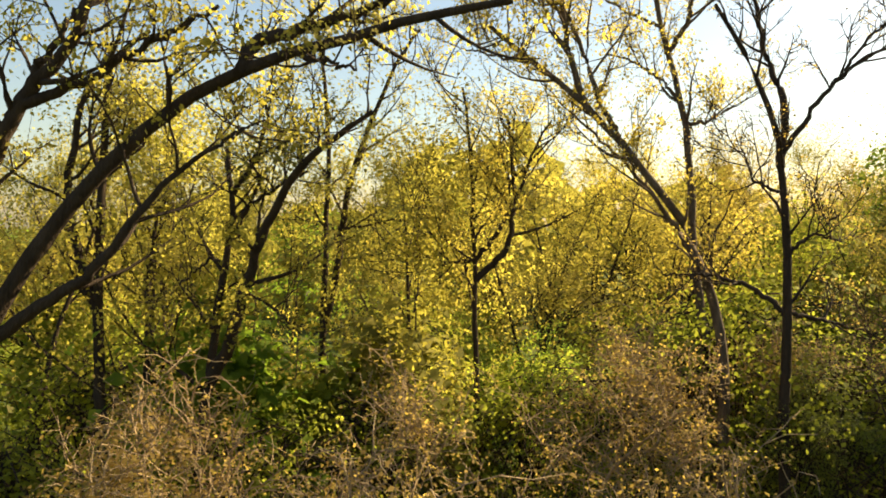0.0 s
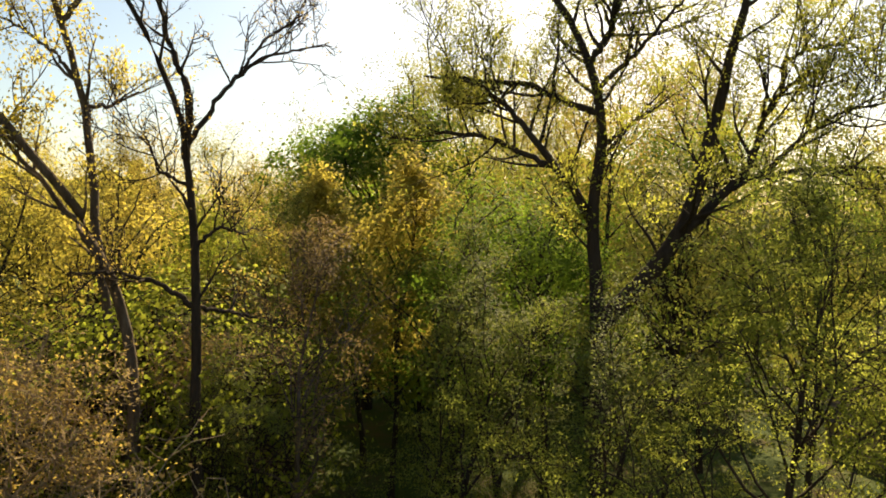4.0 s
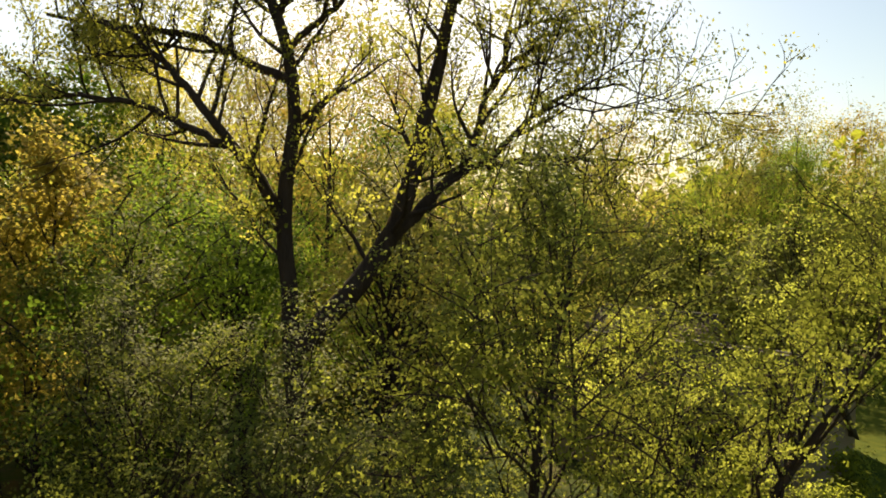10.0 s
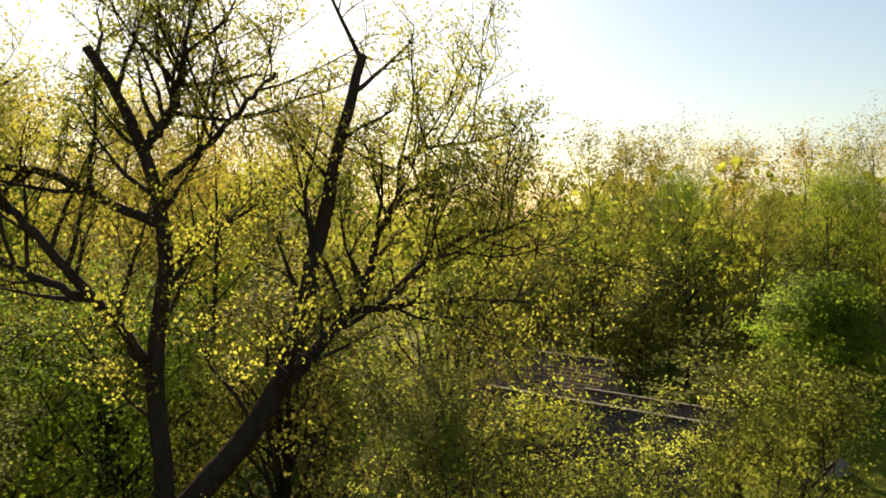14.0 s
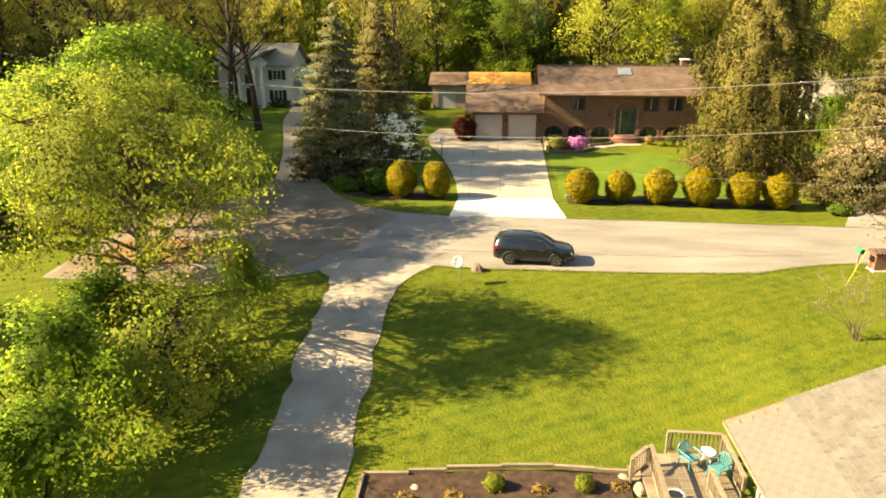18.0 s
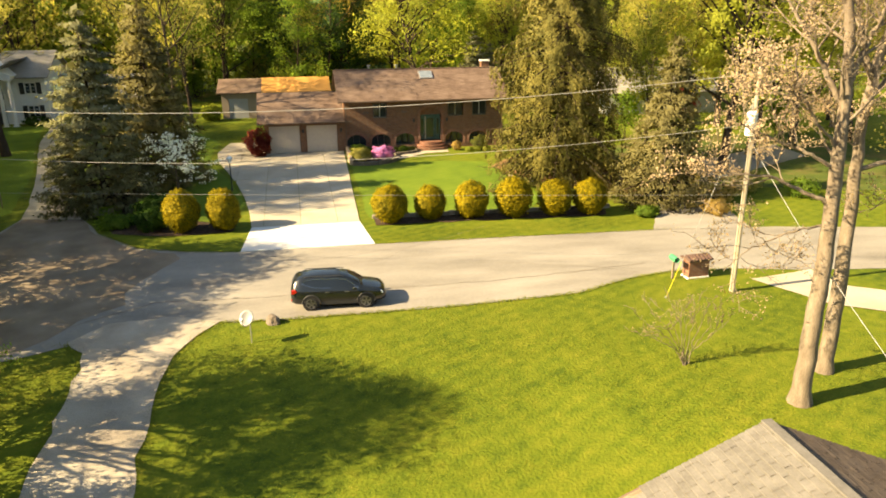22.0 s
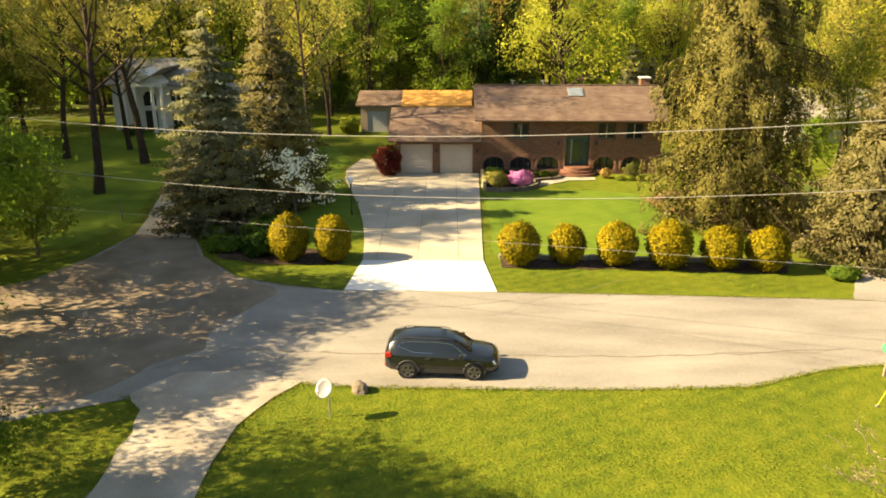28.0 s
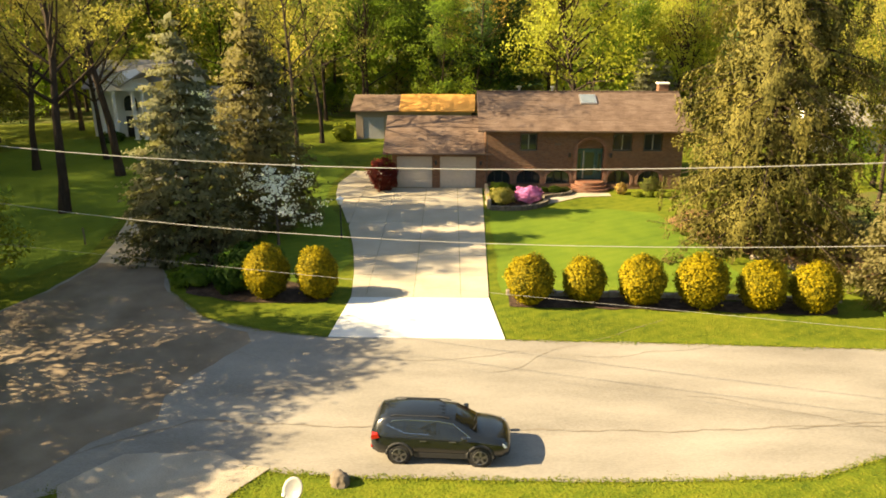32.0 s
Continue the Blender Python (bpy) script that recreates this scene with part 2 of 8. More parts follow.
L_BLUE = leaves("grey_green_needles", [(0.075, 0.08, 0.042), (0.145, 0.146, 0.078), (0.235, 0.225, 0.122)], 0.25, 0.10)
L_PINE = leaves("pine_needles", [(0.03, 0.058, 0.024), (0.06, 0.105, 0.042), (0.10, 0.155, 0.06)], 0.25, 0.08)
L_TAN = leaves("tan_green_needles", [(0.075, 0.068, 0.028), (0.135, 0.12, 0.05), (0.205, 0.18, 0.074)], 0.28, 0.10)


# ---- mesh helpers ----
def smooth(v, a, b):
    u = min(1.0, max(0.0, (v - a) / (b - a)))
    return u * u * (3 - 2 * u)


def gz(x, y):
    """Height of the ground."""
    return -smooth(-y, 5, 18) * (1 - smooth(x, 7, 15)) + 0.4 * smooth(y, 10, 33)


def mesh_from(name, verts, faces, mat, shade=False):
    me = bpy.data.meshes.new(name)
    me.from_pydata([tuple(v) for v in verts], [], [tuple(f) for f in faces])
    me.materials.append(mat)
    if shade:
        me.polygons.foreach_set("use_smooth", [True] * len(me.polygons))
    me.update()
    return me


def mesh_np(name, verts, quads, mat, shade=False):
    """A mesh of four-cornered faces from arrays."""
    me = bpy.data.meshes.new(name)
    verts = np.asarray(verts, dtype=np.float32)
    quads = np.asarray(quads, dtype=np.int32)
    me.vertices.add(len(verts))
    me.vertices.foreach_set("co", verts.ravel())
    me.loops.add(quads.size)
    me.loops.foreach_set("vertex_index", quads.ravel())
    me.polygons.add(len(quads))
    me.polygons.foreach_set("loop_start", np.arange(0, quads.size, 4, dtype=np.int32))
    me.polygons.foreach_set("use_smooth", np.full(len(quads), shade))
    me.materials.append(mat)
    me.update(calc_edges=True)
    return me


def leaf_mesh(name, verts, quads, mat, own=0.45):
    """Leaves whose blades shade softly, as a mass that curves with its crown."""
    v = np.asarray(verts, dtype=np.float64).reshape(-1, 4, 3)
    c = v.mean(1)
    f = np.cross(v[:, 2] - v[:, 0], v[:, 3] - v[:, 1])
    f /= np.linalg.norm(f, axis=1)[:, None] + 1e-9
    mid = c.mean(0)
    out = (c - mid) / (c.std(0) + 0.05)
    out /= np.linalg.norm(out, axis=1)[:, None] + 1e-9
    away = (f * out).sum(1) < 0
    v[away] = v[away][:, ::-1]
    f[away] *= -1
    # lean towards the clump that the leaf belongs to
    cell = np.round(c / 1.3).astype(np.int64)
    key = cell[:, 0] * 73856093 ^ cell[:, 1] * 19349663 ^ cell[:, 2] * 83492791
    _, inv, num = np.unique(key, return_inverse=True, return_counts=True)
    heart = np.stack([np.bincount(inv, c[:, k]) / num for k in range(3)], 1)[inv]
    clump = c - heart
    clump /= np.linalg.norm(clump, axis=1)[:, None] + 1e-9
    nrm = 0.75 * out + 0.35 * clump + own * f + np.array([0, 0, 0.25])
    nrm /= np.linalg.norm(nrm, axis=1)[:, None] + 1e-9
    me = mesh_np(name, v.reshape(-1, 3), np.arange(len(v) * 4).reshape(-1, 4), mat, True)
    me.normals_split_custom_set_from_vertices(np.repeat(nrm, 4, axis=0).tolist())
    return me


def thing(name, label, category, group="", at=(0, 0, 0), turn=0.0, kind=""):
    ob = new(name)
    ob.matrix_basis = pose(*at, 0, 0, turn)
    return tagged(ob, label, category, group, kind)


def part(name, data, mat, parent, label="", shade=False):
    """Links a bmesh or a mesh as one object under a thing or a part."""
    if isinstance(data, bmesh.types.BMesh):
        me = bpy.data.meshes.new(name)
        bmesh.ops.recalc_face_normals(data, faces=data.faces)
        data.to_mesh(me)
        data.free()
        me.materials.append(mat)
        if shade:
            me.polygons.foreach_set("use_smooth", [True] * len(me.polygons))
    else:
        me = data
    ob = new(name, me)
    ob.parent = parent
    if label:
        ob["label"] = label
    return ob


def box(x0, x1, y0, y1, z0, z1, bevel=0.0, bm=None):
    own = bm is None
    bm = bm or bmesh.new()
    vs = [bm.verts.new((x, y, z)) for z in (z0, z1) for y in (y0, y1) for x in (x0, x1)]
    fs = [bm.faces.new([vs[i] for i in f]) for f in ((0, 2, 3, 1), (4, 5, 7, 6), (0, 1, 5, 4), (1, 3, 7, 5), (3, 2, 6, 7), (2, 0, 4, 6))]
    if bevel and own:
        bmesh.ops.bevel(bm, geom=bm.edges[:], offset=bevel, segments=1, affect="EDGES")
    return bm


def beam(a, b, w, h, bm=None, up=(0, 0, 1)):
    """A bar of cross-section w by h from a to b."""
    bm = bm or bmesh.new()
    a, b = Vector(a), Vector(b)
    d = (b - a).normalized()
    s = d.cross(Vector(up))
    s = s.normalized() if s.length > 1e-4 else Vector((1, 0, 0))
    u = s.cross(d)
    ring = [(-w / 2, -h / 2), (w / 2, -h / 2), (w / 2, h / 2), (-w / 2, h / 2)]
    r0 = [bm.verts.new(a + s * p + u * q) for p, q in ring]
    r1 = [bm.verts.new(b + s * p + u * q) for p, q in ring]
    for i in range(4):
        bm.faces.new((r0[i], r0[(i + 1) % 4], r1[(i + 1) % 4], r1[i]))
    bm.faces.new(r0[::-1])
    bm.faces.new(r1)
    return bm


def rod(points, radii, sides=8, bm=None, caps=True):
    """A round bar along points."""
    bm = bm or bmesh.new()
    pts = [Vector(p) for p in points]
    if not isinstance(radii, (list, tuple)):
        radii = [radii] * len(pts)
    rings = []
    for i, p in enumerate(pts):
        d = (pts[min(i + 1, len(pts) - 1)] - pts[max(i - 1, 0)]).normalized()
        ref = Vector((0, 0, 1)) if abs(d.z) < 0.95 else Vector((1, 0, 0))
        s = d.cross(ref).normalized()
        u = s.cross(d)
        rings.append([bm.verts.new(p + (s * math.cos(k * math.tau / sides) + u * math.sin(k * math.tau / sides)) * radii[i]) for k in range(sides)])
    for r0, r1 in zip(rings, rings[1:]):
        for k in range(sides):
            bm.faces.new((r0[k], r0[(k + 1) % sides], r1[(k + 1) % sides], r1[k]))
    if caps:
        bm.faces.new(rings[0][::-1])
        bm.faces.new(rings[-1])
    return bm


def prism(outline, d0, d1, axis="y"):
    """An outline in two axes, pushed through the third."""
    bm = bmesh.new()

    def v(p, d):
        return {"y": (p[0], d, p[1]), "x": (d, p[0], p[1]), "z": (p[0], p[1], d)}[axis]
    a = [bm.verts.new(v(p, d0)) for p in outline]
    b = [bm.verts.new(v(p, d1)) for p in outline]
    n = len(a)
    bm.faces.new(a)
    bm.faces.new(b[::-1])
    for i in range(n):
        bm.faces.new((a[i], b[i], b[(i + 1) % n], a[(i + 1) % n]))
    return bm


def patch(name, outline, dz, mat, label="", category="", kind="structure", parent=None, size=3.0, depth=0.0, jitter=0.0):
    """A flat area that follows the ground."""
    pts = [Vector(p) for p in outline]
    if jitter:
        rng = random.Random(name)
        more = []
        for i, p in enumerate(pts):
            q = pts[(i + 1) % len(pts)]
            n = max(1, int((q - p).length / max(0.8, 5 * jitter)))
            for k in range(n):
                c = p.lerp(q, k / n)
                more.append(c + Vector((rng.uniform(-jitter, jitter), rng.uniform(-jitter, jitter))))
        pts = more
    bm = bmesh.new()
    vs = [bm.verts.new((p.x, p.y, 0)) for p in pts]
    for tri in tessellate_polygon([[Vector((p.x, p.y, 0)) for p in pts]]):
        bm.faces.new([vs[i] for i in tri])
    for _ in range(6):
        long = [e for e in bm.edges if e.calc_length() > size and not e.is_boundary or e.calc_length() > size]
        if not long:
            break
        bmesh.ops.subdivide_edges(bm, edges=long, cuts=1)
        bm.normal_update()
        bmesh.ops.triangulate(bm, faces=[f for f in bm.faces if len(f.verts) > 3])
    for f in bm.faces:
        f.normal_update()
        if f.normal.z < 0:
            f.normal_flip()
    for v in bm.verts:
        v.co.z = gz(v.co.x, v.co.y) + dz
    if depth:
        ex = bmesh.ops.extrude_face_region(bm, geom=bm.faces[:])
        for v in ex["geom"]:
            if isinstance(v, bmesh.types.BMVert):
                v.co.z -= depth
    ob = part(name, bm, mat, parent, label)
    if category:
        tagged(ob, label, category, kind=kind)
    return ob

# ---- plants ----
def tubes(lines, sides):
    """Tapered tubes along many lines of points, as arrays."""
    vs, qs, n = [], [], 0
    ang = np.arange(sides) * math.tau / sides
    ca, sa = np.cos(ang)[:, None], np.sin(ang)[:, None]
    for pts, rad in lines:
        pts = np.asarray(pts)
        d = np.gradient(pts, axis=0)
        d /= np.linalg.norm(d, axis=1)[:, None] + 1e-9
        ref = np.where(np.abs(d[:, 2:3]) < 0.9, np.array([[0, 0, 1.0]]), np.array([[1.0, 0, 0]]))
        s = np.cross(d, ref)
        s /= np.linalg.norm(s, axis=1)[:, None] + 1e-9
        u = np.cross(s, d)
        k = len(pts)
        ring = pts[:, None, :] + (ca[None] * s[:, None, :] + sa[None] * u[:, None, :]) * np.asarray(rad)[:, None, None]
        vs.append(ring.reshape(-1, 3))
        i = np.arange(k - 1)[:, None] * sides
        j = np.arange(sides)[None]
        q = np.stack([i + j, i + (j + 1) % sides, i + sides + (j + 1) % sides, i + sides + j], -1).reshape(-1, 4) + n
        qs.append(q)
        n += k * sides
    return np.concatenate(vs), np.concatenate(qs)


def join(parts):
    vs, qs, n = [], [], 0
    for v, q in parts:
        vs.append(v)
        qs.append(q + n)
        n += len(v)
    return np.concatenate(vs), np.concatenate(qs)


def leaf_cards(rng, centres, size, droop=0.0, long=1.5, loose=0.6):
    """Small pointed, folded leaves at the given places."""
    c = np.asarray(centres)
    n = len(c)
    # blades turn their faces outward and up, as leaves do towards light
    mid = c.mean(0) - np.array([0, 0, 0.35 * c[:, 2].std()])
    face = c - mid
    face /= np.linalg.norm(face, axis=1)[:, None] + 1e-9
    face = face + np.array([0, 0, 0.45]) + rng.normal(scale=loose, size=(n, 3))
    face /= np.linalg.norm(face, axis=1)[:, None] + 1e-9
    a = np.cross(face, rng.normal(size=(n, 3)) + np.array([0, 0, 0.001]))
    a /= np.linalg.norm(a, axis=1)[:, None] + 1e-9
    a[:, 2] -= droop * 0.5
    b = np.cross(face, a)
    b /= np.linalg.norm(b, axis=1)[:, None] + 1e-9
    s = size * rng.uniform(0.6, 1.3, (n, 1))
    nrm = np.cross(a, b) * s * 0.18
    v = np.stack([c - a * s * long / 2, c + b * s / 2 + nrm, c + a * s * long / 2, c - b * s / 2 + nrm], 1).reshape(-1, 3)
    return v, np.arange(n * 4).reshape(-1, 4)


def bend(rng, start, direction, length, steps, wander, lift):
    pts = [np.array(start, float)]
    d = np.array(direction, float)
    d /= np.linalg.norm(d)
    for _ in range(steps):
        d = d + rng.normal(scale=wander, size=3) + np.array([0, 0, lift])
        d /= np.linalg.norm(d)
        pts.append(pts[-1] + d * length / steps)
    return np.array(pts)


def grow(seed, height, r0, clear=0.35, spread=0.32, limbs=12, subs=5, twigs=4, lift=0.10, rise=0.7, wander=0.12, forks=1, lean=(0, 0),
         leaf=0.3, per=6, puff=0.45, twig_r=0.008, droop=0.2, top=0.9, taper=0.6, thin=False, lines=None, flat=0.6, stout=1.0):
    """A broadleaf tree: trunk, limbs, branches, twigs as arrays, and its leaves as arrays."""
    rng = np.random.default_rng(seed)
    trunks, big, mid, small, spots = [], [], [], [], []
    def dress(lp, lr, ln):
        """Branches, twigs and leaf places along one limb."""
        m = len(lp) - 1
        big.append((lp, lr))
        for s in range(subs):
            us = 0.25 + 0.75 * (s + rng.uniform(0, 1)) / subs
            ws = min(us, 0.99) * m
            js = min(int(ws), m - 1)
            ps = lp[js] + (lp[js + 1] - lp[js]) * (ws - js)
            dl = lp[js + 1] - lp[js]
            dl = dl / np.linalg.norm(dl)
            side = np.cross(dl, rng.normal(size=3))
            side /= np.linalg.norm(side) + 1e-9
            sl = ln * rng.uniform(0.28, 0.5)
            sp = bend(rng, ps, dl * 0.7 + side * 0.9 + np.array([0, 0, 0.25]), sl, 4, wander * 1.3, lift * 0.8)
            mid.append((sp, np.linspace(0.3 * np.interp(ws, np.arange(m + 1), lr) + 0.008, 0.006, 5)))
            for q in range(twigs):
                uq = 0.2 + 0.8 * (q + rng.uniform(0, 1)) / twigs
                wq = min(uq, 0.99) * 4
                jq = min(int(wq), 3)
                pq = sp[jq] + (sp[jq + 1] - sp[jq]) * (wq - jq)
                tw = bend(rng, pq, rng.normal(size=3) + (sp[-1] - sp[0]) / sl + np.array([0, 0, 0.3]), sl * rng.uniform(0.3, 0.55), 2, wander * 1.5, 0.05)
                small.append((tw, np.array([twig_r, twig_r * 0.75, twig_r * 0.5])))
                spots.append(tw[1])
                spots.append(tw[2])

    for pts, ra, rb in lines or ():
        # a bough of given course, with limbs of its own
        pts = np.array(pts, float)
        if trunks and pts[0][2] > 0.5:
            # it springs from the bough that it leaves
            grown = np.concatenate([t[0] for t in trunks])
            gap = np.linalg.norm(grown - pts[0], axis=1)
            if gap.min() < 1.2:
                pts[0] = grown[gap.argmin()]
        low = clear if pts[0][2] > 0.5 else max(clear, 0.55)
        run = np.concatenate([[0], np.cumsum(np.linalg.norm(np.diff(pts, axis=0), axis=1))])
        k = np.linspace(0, run[-1], 25)
        cv = np.stack([np.interp(k, run, pts[:, c]) for c in range(3)], 1)
        for _ in range(2):
            cv[1:-1] = (cv[:-2] + 2 * cv[1:-1] + cv[2:]) / 4
        cv[1:-1] += rng.normal(scale=0.025, size=(23, 3))
        rad = np.linspace(ra, rb, 25)
        if pts[0][2] < 0.5:
            rad[0] *= 1.4
        trunks.append((cv, rad))
        for i in range(limbs):
            w = 24 * min(0.99, low + (1 - low) * (i + rng.uniform(0, 0.9)) / limbs)
            j = int(w)
            p = cv[j] + (cv[j + 1] - cv[j]) * (w - j)
            dl = (cv[j + 1] - cv[j]) / np.linalg.norm(cv[j + 1] - cv[j])
            side = np.cross(dl, rng.normal(size=3))
            side /= np.linalg.norm(side) + 1e-9
            ln = spread * height * rng.uniform(0.5, 1.2)
            lp = bend(rng, p, dl * 0.5 + side + np.array([0, 0, rise]), ln, 6, wander, lift)
            dress(lp, np.linspace(min(0.6 * np.interp(w, np.arange(25), rad), 0.02 + 0.02 * ln), 0.01, 7), ln)
    for f in range(0 if lines else forks):
        steps = 9
        base = np.zeros(3)
        az = rng.uniform(0, math.tau) + f * math.tau / forks
        d0 = np.array([lean[0], lean[1], 1.0])
        h = height * top
        if f:
            i0 = 2
            base = trunks[0][0][i0]
            d0 = np.array([math.cos(az) * 0.55, math.sin(az) * 0.55, 1.0])
            h = (height - base[2]) * rng.uniform(0.8, 0.98)
        pts = bend(rng, base, d0, h, steps, wander * 0.45, 0.03)
        rad = r0 * (0.72 if f else 1.0) * (1 - np.linspace(0, 1, steps + 1) ** 1.1 * 0.9)
        if not f:
            rad[0] *= 1.35
        trunks.append((pts, rad))
        k = limbs // forks
        for i in range(k):
            u = clear + (1 - clear) * (i + rng.uniform(0, 0.9)) / k
            u = min(u, 0.985)
            if f:
                u = 0.25 + 0.75 * (i + rng.uniform(0, 0.9)) / k
                u = min(u, 0.985)
            w = u * steps
            j = min(int(w), steps - 1)
            p = pts[j] + (pts[j + 1] - pts[j]) * (w - j)
            r = np.interp(w, np.arange(steps + 1), rad)
            a = az + i * 2.399 + rng.normal() * 0.4
            v = max(0.0, (u - clear) / (1.0001 - clear))
            prof = (1 - v) ** taper * (0.62 + 0.38 * min(1.0, v * 3.5))
            ln = height * spread * (0.16 + 1.0 * prof) * rng.uniform(0.75, 1.2)
            el = rise + v * 1.3
            lp = bend(rng, p, (math.cos(a), math.sin(a), el), ln, 6, wander, lift)
            lr = np.linspace(min(r * 0.62, 0.028 * ln + 0.02) * stout, 0.012, 7)
            dress(lp, lr, ln)
    if thin:
        mid = [(p[::2], r[::2]) for p, r in mid]
        big = [(p[::2], r[::2]) for p, r in big]
    wood = join([tubes(trunks, 7 if thin else 9), tubes(big, 4 if thin else 5), tubes(mid, 3 if thin else 4)] + ([tubes(small, 3)] if small and not thin else []))
    spots = np.array(spots)
    cs = np.repeat(spots, per, axis=0) + rng.normal(scale=puff, size=(len(spots) * per, 3)) * np.array([1, 1, flat])
    return wood, leaf_cards(rng, cs, leaf, droop)


def boughs(seed, yaw, courses, stray=0.25):
    """Boughs of a tree drawn in elevation (aside, up), which stray in depth on their way out."""
    rng = np.random.default_rng(seed)
    ax, ay = math.cos(radians(yaw)), math.sin(radians(yaw))
    out, seen = [], []
    for uz, ra, rb in courses:
        # a side bough starts at the depth of the bough that it leaves
        near = min(seen, key=lambda q: (q[0] - uz[0][0]) ** 2 + (q[1] - uz[0][1]) ** 2)[2] if seen else 0.0
        slope = rng.normal() * (stray if seen else 0.03)
        pts, run, last = [], 0.0, uz[0]
        for u, z in uz:
            steps = [(last[0] + (u - last[0]) * k / 6, last[1] + (z - last[1]) * k / 6) for k in range(1, 7)]
            for a, b in steps:
                run += math.hypot(u - last[0], z - last[1]) / 6 if z > 6 else 0.0
                seen.append((a, b, near + slope * run))
            last = (u, z)
            d = near + slope * run
            pts.append((u * ax - d * ay, u * ay + d * ax, z))
        out.append((pts, ra, rb))
    return out


def dome(seed, height, r0, rx, ry, z0, clumps=260, per=24, leaf=0.16, puff=0.5, lump=0.14, hollow=0.55, limbs=34, twiggy=True):
    """A full-crowned tree: limbs reach out to leaf clumps set in an uneven rounded crown."""
    rng = np.random.default_rng(seed)
    d = rng.normal(size=(clumps, 3))
    d /= np.linalg.norm(d, axis=1)[:, None]
    d[:, 2] = np.where(d[:, 2] < -0.55, -d[:, 2], d[:, 2])
    bulge = 1 + lump * (np.sin(d[:, 0] * 3.7 + seed) + np.sin(d[:, 1] * 4.1 + 2 * seed) + np.sin(d[:, 2] * 5.3 + 0.7 * seed)) / 1.6
    rr = rng.uniform(hollow ** 3, 1.0, clumps) ** (1 / 3) * bulge
    hz = (height - z0) / 2
    c = d * rr[:, None] * np.array([rx, ry, hz]) + np.array([0, 0, z0 + hz])
    trunk = bend(rng, (0, 0, 0), (0, 0, 1), height * 0.82, 8, 0.05, 0.03)
    trad = r0 * np.linspace(1, 0.12, 9)
    trad[0] *= 1.35
    big, small = [], []
    for i in range(clumps):
        z = max(z0 * 0.7, min(c[i, 2] * 0.75, height * 0.8)) * rng.uniform(0.75, 1.0)
        p = np.array([np.interp(z, trunk[:, 2], trunk[:, 0]), np.interp(z, trunk[:, 2], trunk[:, 1]), z])
        if i < limbs:
            k = np.linspace(0, 1, 7)[:, None]
            lp = p + (c[i] - p) * k + rng.normal(scale=0.16, size=(7, 3)) * np.sin(k * math.pi) + np.array([0, 0, 0.5]) * np.sin(k * math.pi)
            big.append((lp, np.linspace(r0 * 0.34, 0.02, 7)))
        else:
            j = rng.integers(len(big))
            q = big[j][0][3 + rng.integers(3)]
            if twiggy and np.linalg.norm(c[i] - q) < 4.5:
                m = (q + c[i]) / 2 + rng.normal(scale=0.2, size=3)
                small.append((np.array([q, m, c[i]]), np.array([0.03, 0.02, 0.008])))
    wood = join([tubes([(trunk, trad)], 9), tubes(big, 5)] + ([tubes(small, 3)] if small else []))
    cs = np.repeat(c, per, axis=0) + rng.normal(scale=puff, size=(clumps * per, 3)) * np.array([1, 1, 0.62])
    cs[:, 2] = np.maximum(cs[:, 2], 0.3)
    return wood, leaf_cards(rng, cs, leaf, 0.2)




def tree(name, label, category, wood, crown, bark, foliage, at=(0, 0), turn=0.0, group="", scale=1.0, sink=0.1):
    """A tree of trunk with branches, and crown."""
    t = thing(name, label, category, group, (at[0], at[1], gz(*at) - sink), turn)
    t.scale = (scale,) * 3
    part("trunk", mesh_np("trunk", *wood, bark, True), bark, t)
    part("crown", leaf_mesh("crown", *crown, foliage, 0.3 if category in ("spruce", "pine") else 0.4), foliage, t)
    return t


def again(ob, x, y, turn=0.0, scale=1.0, sink=0.1):
    """The same plant once more at another place."""
    m = pose(x, y, gz(x, y) - sink, 0, 0, turn) @ Matrix.Diagonal((scale / ob.scale[0],) * 3 + (1,))
    return copy_thing(ob, m)


